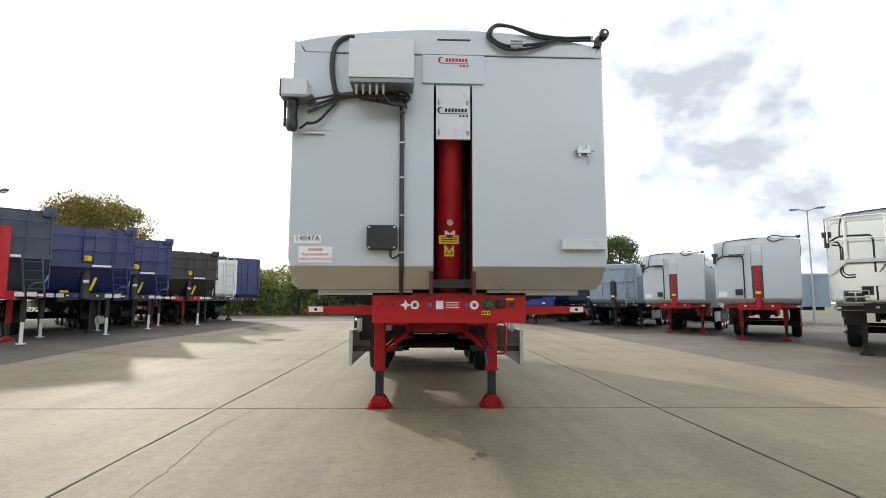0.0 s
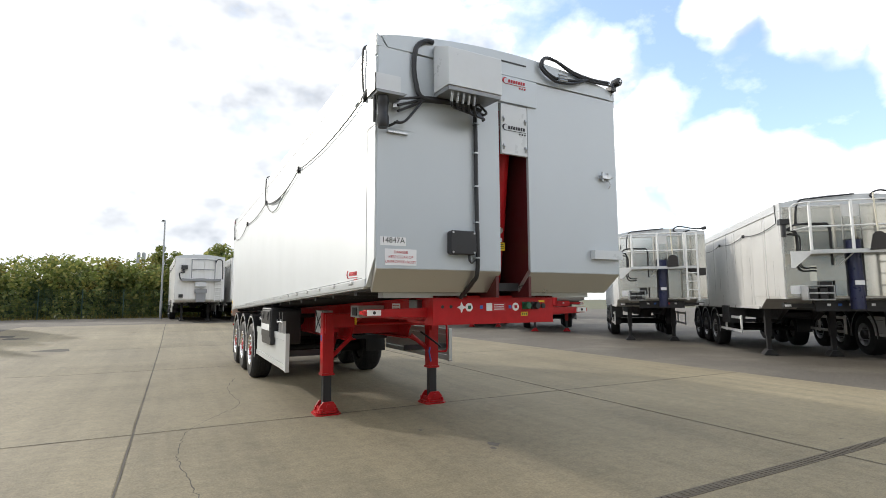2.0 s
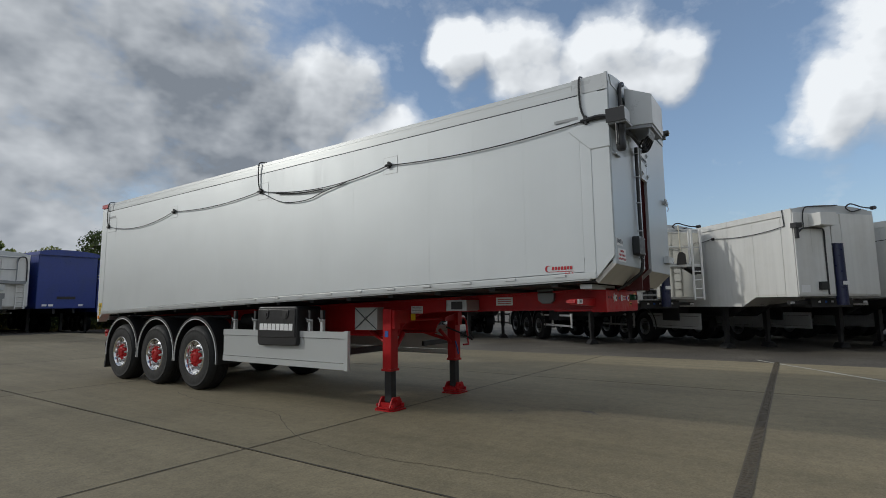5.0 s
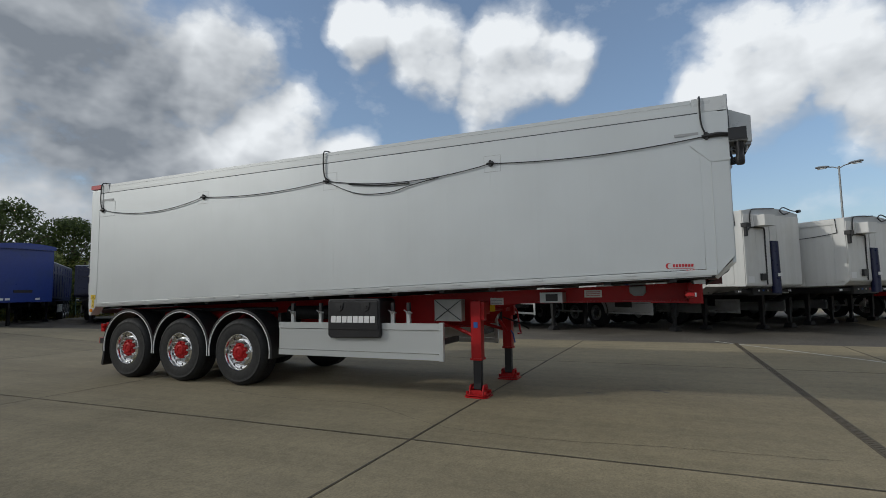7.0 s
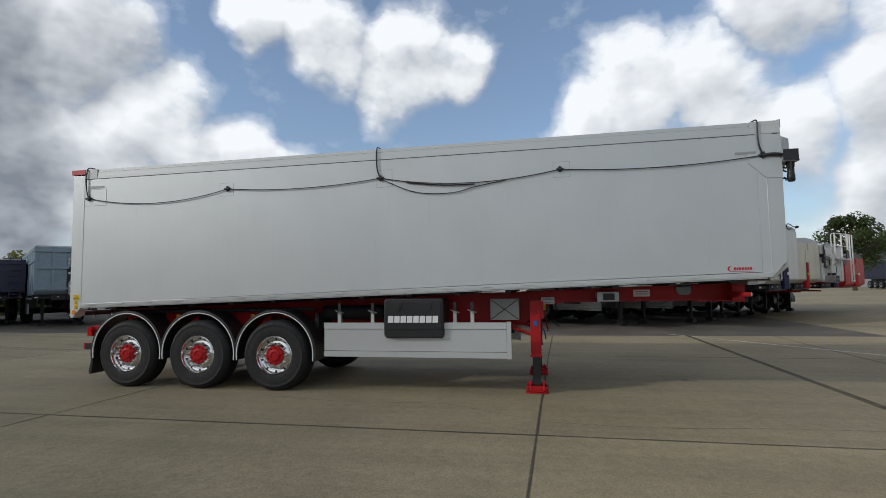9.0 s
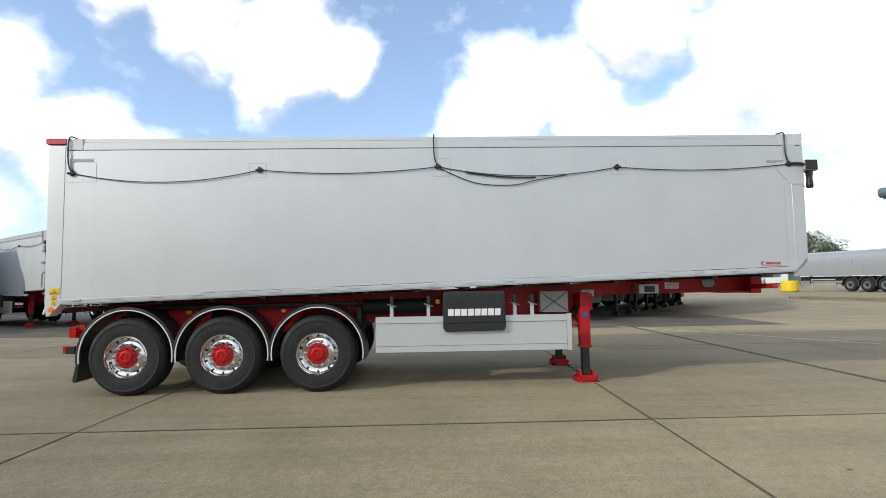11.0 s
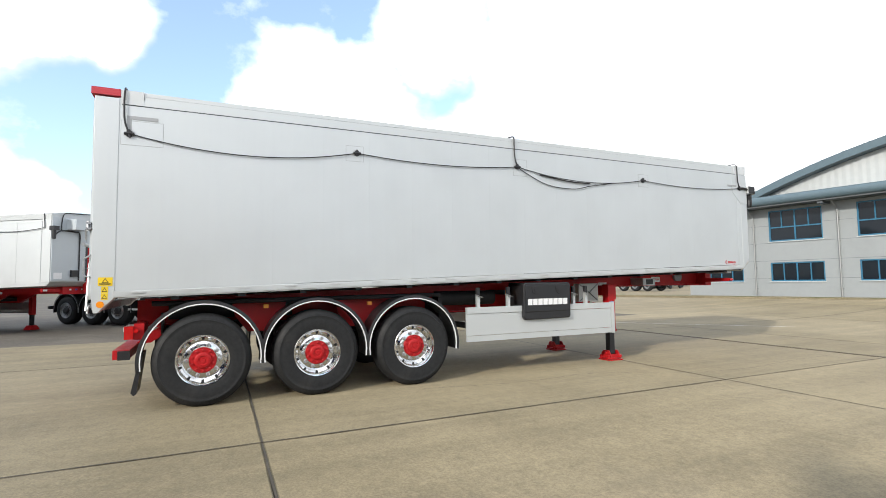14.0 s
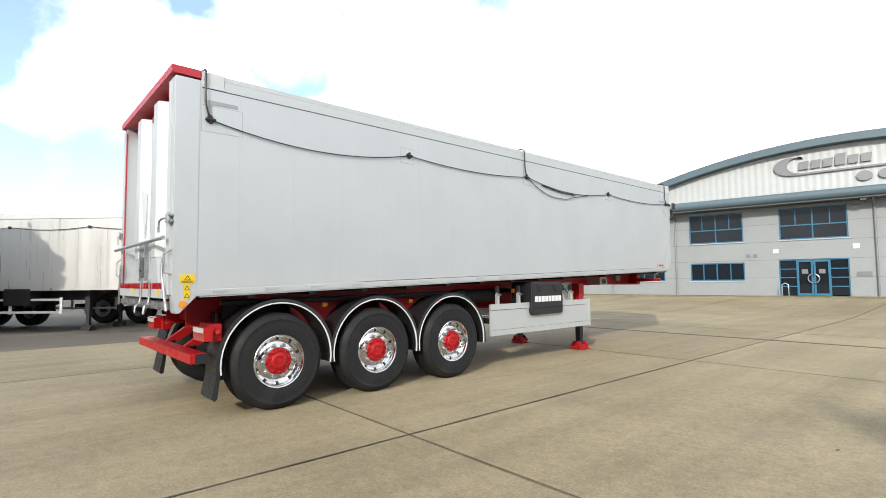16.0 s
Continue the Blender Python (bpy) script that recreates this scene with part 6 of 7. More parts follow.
parked_trailer(10.2, 38.2, -36.5, "blue steel tipping trailer with ribbed front", BLUE, style="ribbed", ladder=True, ram=BLACK_MATT, cabinet=False, step=False)
parked_trailer(10.9, 32.3, -36.5, "navy steel tipping trailer with plain front", NAVY, style="ribbed", ladder=True, ram=BLACK_MATT, cabinet=False, step=False, high=3.1)
parked_trailer(10.7, 27.6, -36.5, "pale blue steel tipping trailer with ribbed sides", ICE, style="ribbed", ladder=True, ram=BLACK_MATT, cabinet=False, step=False, high=3.5)
white_red = dict(front=GREY_FRONT, chassis=RED, ram=RED, step=False, hub=RED, rim=CHROME, trim=SILVER_TRIM, high=3.58)
parked_trailer(11.5, 22.5, -36.5, "silver tipping trailer with red chassis on dark tarmac", SILVER, **white_red)
parked_trailer(11.8, 17.2, -36.5, "silver tipping trailer with red chassis and lifting ram", SILVER, **white_red)
right_row(11.15, 11.3, "bare alloy tipping trailer with white front platform and ladder", ALLOY_BODY, front=MIRROR_FRONT, platform=True, trim=ALU)
right_row(10.3, 5.87, "polished alloy tipping trailer with white platform and shovel", ALLOY_BODY, front=MIRROR_FRONT, platform=True, trim=ALU)
right_row(10.4, 1.8, "white tipping trailer with black chassis and black cables", WHITE_BODY, high=3.65)
right_row(11.9, -1.0, "white tipping trailer with rounded sheet and grey cabinet", WHITE_BODY, step=False, high=3.42)
right_row(14.5, -2.9, "cream tipping trailer with tall red ram", CREAM, ram=RED, cabinet=False, step=False, high=3.1)
right_row(16.6, -4.8, "grey alloy tipping trailer with white platform and ladder", ALLOY_BODY, platform=True, high=3.0)
right_row(18.9, -6.8, "low bright red tipping trailer with flat front", RED_BODY, ram=RED_BODY, cabinet=False, step=False, high=2.62, low=1.2, long=7.5, sheet_mat=BLACK)


def left_row(cx, cy, *a, **k):
    """cx, cy: the front corner next to the yard."""
    tall = k["high"]
    detailed = k.pop("fitted", True)
    root = parked_trailer(cx - 1.275 * math.cos(radians(42)), cy - 1.275 * math.sin(radians(42)), 42, *a, style="ribbed", cabinet=False, step=False, guard=False, hopper=detailed, **{"sheet_mat": BLACK, **k})
    if not detailed:
        return root
    paint = a[1]
    # yellow cap and prop of the lifting ram
    bm = B()
    spun(bm, [(0.15, 2.44), (0.16, 2.50), (0.16, 2.60), (0.10, 2.64)], axis="z", at=(0.02, 0.10, 0), seg=16)
    part("ram_cap", bm, YELLOW, root)
    part("ram_prop", tube(B(), [(0.12, -0.10, 1.50), (0.26, -0.12, 1.92)], 0.045, 8), YELLOW, root)
    # walkway across the front with posts, rails and a ladder below
    bm = B()
    box(bm, -1.25, 1.25, -0.32, -0.03, 2.26, 2.33)
    box(bm, -1.25, 1.25, -0.335, -0.32, 2.22, 2.34)
    deck = part("front_walkway", bm, paint, root)
    part("walkway_label", box(B(), 0.10, 0.62, -0.342, -0.336, 2.25, 2.31), PAPER, deck)
    for x in (-1.2, -0.15, 0.72, 1.2):
        part("rail_post", tube(B(), [(x, -0.30, 2.33), (x, -0.30, tall + 0.02), (x, -0.04, tall + 0.02)], 0.024, 6), paint, deck)
    for z in (2.75, tall - 0.28):
        part("hand_rail", tube(B(), [(-1.2, -0.30, z), (1.2, -0.30, z)], 0.018, 6), paint, deck)
    ladder = new("ladder")
    ladder.parent = root
    for x in (0.74, 1.14):
        part("ladder_rail", tube(B(), [(x, -0.34, 1.36), (x - 0.10, -0.34, 2.26)], 0.024, 6), paint, ladder)
    for q in range(4):
        part("rung", tube(B(), [(0.72 - 0.025 * q, -0.34, 1.46 + 0.23 * q), (1.12 - 0.025 * q, -0.34, 1.46 + 0.23 * q)], 0.018, 6), paint, ladder)
    # sheet gear at the upper corner, hose and valves below
    bm = B()
    box(bm, 1.02, 1.30, -0.16, 0.10, tall - 0.10, tall + 0.14)
    part("sheet_gear", soften(bm, 0.02), paint, root)
    bm = B()
    tube(bm, smooth_path([(0.85, -0.05, 1.50), (0.95, -0.20, 1.62), (1.15, -0.18, 1.66), (1.22, -0.10, 1.84)]), 0.018, 6)
    part("air_hose", bm, SIGN_GREY, root)
    part("valve_block", box(B(), -0.62, -0.40, 0.14, 0.22, 1.43, 1.50), YELLOW if paint is BLUE else BLACK_MATT, root)
    for s in (-1, 1):
        bm = B()
        box(bm, s * 0.9 - 0.04, s * 0.9 + 0.04, 1.2, 1.28, 0.0, 0.62)
        box(bm, s * 0.9 - 0.10, s * 0.9 + 0.10, 1.12, 1.36, 0.0, 0.03)
        leg_ob = part("prop_leg", bm, WHITE, root)
        part("prop_sleeve", box(B(), s * 0.9 - 0.06, s * 0.9 + 0.06, 1.18, 1.30, 0.60, 1.24), BLACK_MATT, leg_ob)
    for x, mt in ((-1.1, PAPER), (-0.85, PAPER), (-0.6, PAPER), (-0.15, INK_BLUE), (0.7, PAPER), (0.95, PAPER)):
        part("beam_plate", box(B(), x - 0.10, x + 0.10, 0.20, 0.214, 1.28, 1.40), mt, root)
    return root


left_row(-9.5, 13.8, "slate blue tipping trailer with red chassis and ram", SLATE, chassis=RED, ram=RED, high=3.45)
left_row(-9.6, 17.7, "blue tipping trailer with ladder and yellow labels", BLUE, ram=SEAM, high=3.5)
left_row(-10.2, 21.6, "blue tipping trailer with ladder beside its twin", BLUE, ram=SEAM, high=3.6)
left_row(-10.0, 25.9, "dark brown tipping trailer with red chassis", DARK, chassis=RED, ram=DARK, high=3.5)
left_row(-10.1, 28.9, "white tipping trailer with front ladder", WHITE_BODY, ladder=True, fitted=False, ram=None, high=3.45)
left_row(-9.7, 31.6, "blue tipping trailer with rounded dark sheet", BLUE, ram=None, fitted=False, sheet_mat=NAVY, high=3.7)

# ---------------------------------------------------------------- fences, posts, trees
def leaf_cloud(bm, centre, radius, count, size, rng, squash=0.8):
    """Loose leaves gathered in clumps round a centre, with gaps."""
    c = Vector(centre)
    for _ in range(count):
        d = Vector((rng.gauss(0, 1), rng.gauss(0, 1), rng.gauss(0, 1)))
        d.normalize()
        p = c + Vector((d.x, d.y, d.z * squash)) * radius * (0.55 + 0.5 * rng.random() ** 0.6)
        a = Vector((rng.uniform(-1, 1), rng.uniform(-1, 1), rng.uniform(-1, 1))).normalized() * size * rng.uniform(0.6, 1.4)
        b = a.cross(d).normalized() * size * rng.uniform(0.4, 0.9)
        v = [bm.verts.new(q) for q in (p - a, p + b, p + a, p - b)]
        bm.faces.new(v)


def tree(x, y, height, spread, leaves, rng, label, trunk=0.3, clumps=34, count=130, size=0.10, crown_low=0.35, lift=0.0):
    z0 = level(x, y) + lift
    root = thing("tree", pose(x, y, z0), label, "tree", "trees round the yard")
    bm = B()
    tube(bm, smooth_path([(0, 0, -0.2), (0.05, 0.02, height * 0.25), (-0.05, 0.05, height * 0.55), (0.0, 0.0, height * 0.85)], 4), trunk * 0.5, 8)
    for v in bm.verts:
        k = 1.0 - 0.75 * max(v.co.z, 0) / height
        v.co.x *= k
        v.co.y *= k
    tips = []
    for i in range(9):
        a = 2 * math.pi * i / 9 + rng.uniform(-0.3, 0.3)
        z = height * rng.uniform(crown_low, 0.7)
        r = spread * rng.uniform(0.55, 0.9)
        tip = (r * math.cos(a), r * math.sin(a), min(z + height * rng.uniform(0.1, 0.3), height * 0.95))
        tube(bm, smooth_path([(0, 0, z * 0.8), (tip[0] * 0.5, tip[1] * 0.5, (z + tip[2]) / 2 - 0.1), tip], 3), trunk * 0.12, 5)
        tips.append(tip)
    part("trunk", bm, BARK, root)
    bm = B()
    for i in range(clumps):
        a, u = rng.uniform(0, 2 * math.pi), rng.random()
        zz = height * (crown_low + (1 - crown_low) * u)
        f = math.sin(math.pi * min(max(0.16 + 0.80 * u, 0), 1)) ** 0.6
        r = spread * f * rng.uniform(0.45, 1.0)
        leaf_cloud(bm, (r * math.cos(a), r * math.sin(a), zz), spread * rng.uniform(0.20, 0.36), count, size, rng)
    part("crown", bm, leaves, root, smooth=0)
    return root


rng = random.Random(7)
# scrub behind the fence, one uncountable mass
bm = B()
for i in range(330):
    x = -34 + 62 * rng.random()
    y = 45.5 + 7.0 * rng.random()
    h = 3.3 + 1.0 * math.sin(x * 0.35) * math.sin(x * 0.13 + 1) + 1.3 * rng.random()
    for k in range(4):
        leaf_cloud(bm, (x + rng.uniform(-0.5, 0.5), y, level(x, y) + h * (0.15 + 0.27 * k)), rng.uniform(0.6, 1.0), 85, 0.15, rng, 0.9)
tagged(new("scrub", mesh_of("scrub", bm, LEAF_GREEN, 0)), "dense green and yellowing scrub behind the fence", "bushes", kind="stuff")
bm = B()
for i in range(120):
    x = -34 + 62 * rng.random()
    y = 46 + 5.0 * rng.random()
    leaf_cloud(bm, (x, y, level(x, y) + rng.uniform(1.8, 4.6)), rng.uniform(0.5, 0.9), 90, 0.11, rng, 0.9)
tagged(new("scrub", mesh_of("scrub", bm, LEAF_GOLD, 0)), "yellowing bushes among the green scrub", "bushes", kind="stuff")
bm = B()
for i in range(5000):
    x, y = -34 + 62 * rng.random(), 43.6 + 1.2 * rng.random()
    h = rng.uniform(0.1, 0.45)
    z = level(x, y) - 0.1
    a = rng.uniform(0, 3.14)
    d = Vector((math.cos(a), math.sin(a), 0)) * 0.03
    bm.faces.new([bm.verts.new(q) for q in (Vector((x, y, z)) - d, Vector((x, y, z)) + d, Vector((x + rng.uniform(-0.1, 0.1), y, z + h)))])
tagged(new("rough_grass", mesh_of("rough_grass", bm, LEAF_GOLD, 0)), "long rough grass at the foot of the fence", "grass", kind="stuff")

# darker leaf colour stands in for the shade low inside the scrub
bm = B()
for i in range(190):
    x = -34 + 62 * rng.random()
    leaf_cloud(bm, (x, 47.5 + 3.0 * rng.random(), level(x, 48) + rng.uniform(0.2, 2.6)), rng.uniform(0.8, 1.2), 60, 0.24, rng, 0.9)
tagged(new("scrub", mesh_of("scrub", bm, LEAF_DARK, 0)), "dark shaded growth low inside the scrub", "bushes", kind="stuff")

# green mesh fence
fence = thing("fence", pose(0, 44.6, 0.3), "dark green mesh fence on slim posts", "fence")
bm = B()
box(bm, -0.03, 0.03, -0.03, 0.03, -0.3, 2.1)
post_mesh = mesh_of("fence_post", bm, FENCE_GREEN)
for k in range(25):
    placed("fence_post", post_mesh, fence, -33 + 2.5 * k, 0, 0)
bm = B()
for k in range(16):
    z = 0.05 + 0.13 * k
    box(bm, -33, 27, 0.035, 0.041, z, z + 0.008)
for k in range(400):
    x = -33 + 0.15 * k
    box(bm, x, x + 0.007, 0.033, 0.04, -0.1, 2.06)
part("fence_mesh", bm, FENCE_GREEN, fence)

tree(-25.0, 40.5, 8.9, 4.0, LEAF_GOLD, rng, "broad tree with golden autumn crown behind the trailers", 0.6, 105, 300, 0.09)
for x, y, h, s, m in ((1.2, 48.8, 5.9, 1.8, LEAF_GREEN), (3.4, 48.0, 5.6, 1.7, LEAF_GOLD), (5.6, 48.6, 5.8, 1.8, LEAF_GREEN), (-3.0, 49.5, 5.6, 1.7, LEAF_GREEN), (8.6, 47.5, 5.6, 2.0, LEAF_GREEN), (-9.0, 50.5, 4.2, 2.0, LEAF_GREEN)):
    tree(x, y, h, s, m, rng, "young leafy tree above the scrub", 0.2, 30, 170, 0.10, 0.3)
for x, y, h, s in ((14.6, 49.5, 8.2, 3.3), (20.0, 50.0, 7.6, 3.2)):
    tree(x, y, h, s, LEAF_DARK, rng, "dark green tree behind the parked row", 0.5, 40, 220, 0.11)
for x, y, h, s in ((58, -27, 8.2, 3.2), (84, -46, 8.4, 4.5), (86, -54, 8.6, 4.8), (80, -58, 8.2, 4.8), (92, -62, 9.0, 5.5), (52, -50, 6.6, 3.2), (45, -44, 5.3, 2.6), (54, -57, 9.0, 5.5)):
    tree(x, y, h, s, LEAF_DARK, rng, "dark leafy tree beyond the yard", 0.5, 44, 220, 0.13)


def lamp_post(x, y, height, arms, turn, label):
    z0 = level(x, y)
    root = thing("street_lamp", pose(x, y, z0, 0, 0, turn), label, "street lamp")
    bm = B()
    spun(bm, [(0.09, -0.15), (0.085, 1.2), (0.062, 1.25), (0.045, height)], axis="z", seg=14)
    part("pole", bm, POST_GREY, root)
    for s in arms:
        bm = B()
        tube(bm, smooth_path([(0, 0, height - 0.12), (s * 0.25, 0, height + 0.0), (s * 0.45, 0, height + 0.03)], 4), 0.03, 8)
        part("arm", bm, POST_GREY, root)
        bm = B()
        spun(bm, [(0.02, 0.40), (0.09, 0.46), (0.13, 0.62), (0.13, 0.90), (0.08, 1.02), (0.01, 1.06)], axis="x", seg=14)
        for v in bm.verts:
            v.co.z *= 0.55
            v.co.x *= s
            v.co.z += height + 0.04 + 0.06 * abs(v.co.x)
        bmesh.ops.recalc_face_normals(bm, faces=bm.faces)
        head = part("lamp_head", bm, SIGN_GREY, root)
        bm = B()
        box(bm, *sorted((s * 0.55, s * 0.95)), -0.08, 0.08, height - 0.005, height + 0.02)
        part("lamp_glass", bm, PALE_GREY, head)
    return root


lamp_post(26.96, 33.9, 7.9, (-1, 1), -40, "tall grey lamp post with two heads")
lamp_post(25.2, -4.05, 7.7, (-1, 1), 60, "tall grey lamp post with two heads behind trailers")
lamp_post(-3.0, 40.5, 6.8, (1,), 100, "grey lamp post with a single head by the fence")
lamp_post(-18.7, 23.1, 5.9, (1,), -30, "grey lamp post behind the blue trailers")


# ---------------------------------------------------------------- far vehicles and sheds
def box_trailer(x, y, turn, label, mat, long, high, low=1.2, wheels=3):
    root = thing("box_trailer", pose(x, y, level(x, y), 0, 0, turn), label, "trailer", "trailers in the far rows")
    bm = B()
    box(bm, -1.27, 1.27, 0, long, low, high)
    body = part("body", soften(bm, 0.04), mat, root)
    bm = B()
    for s in (-1, 1):
        for k in range(12):
            yy = 0.05 + (long - 0.1) * k / 11
            box(bm, *sorted((s * 1.27, s * 1.285)), yy - 0.03, yy + 0.03, low + 0.05, high - 0.05)
    part("side_rib", bm, mat, body)
    for s in (-1, 1):
        bm = B()
        box(bm, *sorted((s * 1.22, s * 1.29)), 0, long, high - 0.1, high + 0.02)
        part("top_rail", bm, POST_GREY, body)
        bm = B()
        box(bm, s * 0.43 - 0.05, s * 0.43 + 0.05, 0.3, long - 0.2, 0.95, low)
        part("chassis_rail", bm, BLACK_MATT, root)
        bm = B()
        box(bm, s * 0.73 - 0.06, s * 0.73 + 0.06, 2.4, 2.52, 0.0, low)
        part("leg", bm, BLACK_MATT, root)
    bm = B()
    prism(bm, [(-1.30 + 2.6 * k / 12, high + 0.015 + 0.12 * math.sin(math.pi * k / 12) ** 0.7) for k in range(13)] + [(1.30, high - 0.16), (-1.30, high - 0.16)], "y", -0.12, long + 0.05)
    part("roof_sheet", bm, mat, body)
    bm = B()
    box(bm, -0.45, 0.35, -0.03, -0.002, low + 0.45, low + 0.58)
    part("front_grille", bm, BLACK_MATT, body)
    for x in (-1.05, -0.78, 0.5):
        part("front_label", box(B(), x, x + 0.2, -0.008, -0.002, low + 0.10, low + 0.2), PAPER, body)
    tyre, rm, hb = plain_wheels(BLACK_MATT, STEEL)
    for k in range(wheels):
        for s in (-1, 1):
            w = placed("wheel", tyre, root, s * 1.25, long - 1.2 - 1.31 * k, 0.533, 0, 0, 0 if s < 0 else 180)
            part("rim", rm, None, w)
            part("hub", hb, None, w)
    return root


def floor_trailer(x, y, turn, label):
    """White walking-floor trailer with ladder and catwalk on its front."""
    drop = 0.26
    root = parked_trailer(x, y, turn, label, WHITE_BODY, cabinet=False, step=False, high=3.98 - drop, low=1.42 - drop, long=11.4, ram=None, style="smooth", trim=WHITE)
    plain = set(root.children)
    bm = B()   # shallow curved catwalk
    prism(bm, [(-0.95, 2.58), (1.05, 2.58), (1.05, 2.72), (0.6, 2.70), (0.05, 2.74), (-0.5, 2.70), (-0.95, 2.72)], "y", -0.36, -0.04)
    part("catwalk", bm, SIGN_GREY, root)
    bm = B()
    tube(bm, smooth_path([(-0.45, -0.12, 2.74), (-0.45, -0.12, 3.70), (-0.38, -0.12, 3.80), (0.68, -0.12, 3.80), (0.75, -0.12, 3.70), (0.75, -0.12, 2.74)], 3), 0.022, 6)
    tube(bm, [(-0.45, -0.12, 3.24), (0.75, -0.12, 3.24)], 0.02, 6)
    part("headboard_frame", bm, SIGN_GREY, root)
    bm = B()
    box(bm, -0.26, 0.30, -0.30, -0.03, 2.28, 2.56)
    part("valve_box", soften(bm, 0.02), PALE_GREY, root)
    bm = B()
    box(bm, -0.20, 0.30, -0.14, -0.03, 1.42, 2.02)
    box(bm, -0.26, 0.36, -0.18, -0.03, 1.90, 2.14)
    part("ram_cover", soften(bm, 0.015), SIGN_GREY, root)
    lad = new("ladder")
    lad.parent = root
    for xx in (0.78, 1.10):
        part("ladder_rail", box(B(), xx - 0.02, xx + 0.02, -0.12, -0.08, 1.42, 2.60), WHITE, lad)
    for q in range(5):
        part("rung", tube(B(), [(0.78, -0.10, 1.52 + 0.23 * q), (1.10, -0.10, 1.52 + 0.23 * q)], 0.018, 6), WHITE, lad)
    bm = B()
    box(bm, -0.98, -0.66, -0.20, -0.03, 3.24, 3.46)
    tube(bm, [(-0.86, -0.12, 3.24), (-0.86, -0.12, 3.04)], 0.07, 10)
    tube(bm, smooth_path([(-0.86, -0.10, 3.1), (-1.05, -0.06, 3.0), (-1.02, -0.06, 2.75), (-0.9, -0.06, 2.62)]), 0.03, 6)
    part("sheet_motor", bm, BLACK, root)
    bm = B()
    tube(bm, smooth_path([(0.75, -0.08, 3.55), (0.86, -0.06, 3.82), (1.1, -0.06, 3.80), (1.16, -0.06, 3.3), (1.16, -0.06, 2.7)]), 0.028, 6)
    part("air_hose", bm, BLACK, root)
    bm = B()
    box(bm, -1.06, -0.84, -0.10, -0.03, 1.66, 1.84)
    part("junction_box", soften(bm, 0.02), BLACK, root)
    for ob in root.children:   # the front fittings sit as low as the body
        if ob not in plain:
            ob.location.z -= drop
    return root


floor_trailer(-0.95, 32.5, 2, "white walking-floor trailer with grey front fittings")
floor_trailer(1.95, 32.6, 2, "white walking-floor trailer beside its twin")
box_trailer(4.85, 32.7, 2, "blue box trailer beside the white ones", BRIGHT_BLUE, 11.0, 3.95)
box_trailer(7.55, 33.0, 2, "blue box trailer at the end of the far row", BRIGHT_BLUE, 10.6, 3.9)
box_trailer(28.6, 34.6, 56, "pale blue box trailer behind the silver ones", ICE, 9.5, 3.42)
box_trailer(61.0, -37.0, -92, "dark blue curtain trailer far across the yard", CURTAIN, 12.5, 3.6, 1.3)


def tanker(x, y, turn):
    root = thing("tank_trailer", pose(x, y, level(x, y), 0, 0, turn), "silver round-backed bulk trailer with grey guards", "trailer")
    bm = B()
    arc = [(-1.2, 1.25)] + [(1.2 * math.cos(math.pi - math.pi * k / 16), 2.0 + 1.25 * math.sin(math.pi * k / 16) ** 0.7) for k in range(17)] + [(1.2, 1.25)]
    prism(bm, arc, "y", -9.0, 0.0)
    part("body", soften(bm, 0.03), TANK_ALLOY, root)
    bm = B()
    box(bm, -1.22, 1.22, -0.02, 0.05, 1.15, 1.35)
    part("rear_board", bm, CREAM, root)
    bm = B()
    box(bm, -0.5, 0.5, -9, 0, 0.85, 1.2)
    part("chassis_rail", bm, BLACK_MATT, root)
    bm = B()
    box(bm, -1.2, 1.2, 0.0, 0.12, 0.55, 0.68)
    part("rear_bumper", bm, ALU, root)
    tyre, rm, hb = plain_wheels(BLACK_MATT, SIGN_GREY)
    for k in range(3):
        for s in (-1, 1):
            w = placed("wheel", tyre, root, s * 1.22, -1.4 - 1.31 * k, 0.533, 0, 0, 0 if s < 0 else 180)
            part("rim", rm, None, w)
            part("hub", hb, None, w)
            f = placed("mudguard", FENDERS[0], root, s * 1.21, -1.4 - 1.31 * k, 0.545, 0, 0, 0 if s < 0 else 180)
            part("mudguard_edge", FENDERS[1], None, f)
    for s in (-1, 1):
        bm = B()
        box(bm, s * 0.9 - 0.2, s * 0.9 + 0.2, 0.0, 0.06, 0.82, 0.96)
        part("tail_lamp", bm, RED_LENS, root)
        bm = B()
        box(bm, *sorted((s * 1.2, s * 1.23)), -7.3, -5.2, 0.55, 0.63)
        box(bm, *sorted((s * 1.2, s * 1.23)), -7.3, -5.2, 0.92, 1.0)
        box(bm, *sorted((s * 1.2, s * 1.23)), -7.3, -7.24, 0.0, 1.0)
        part("side_guard", bm, ALU, root)
    return root


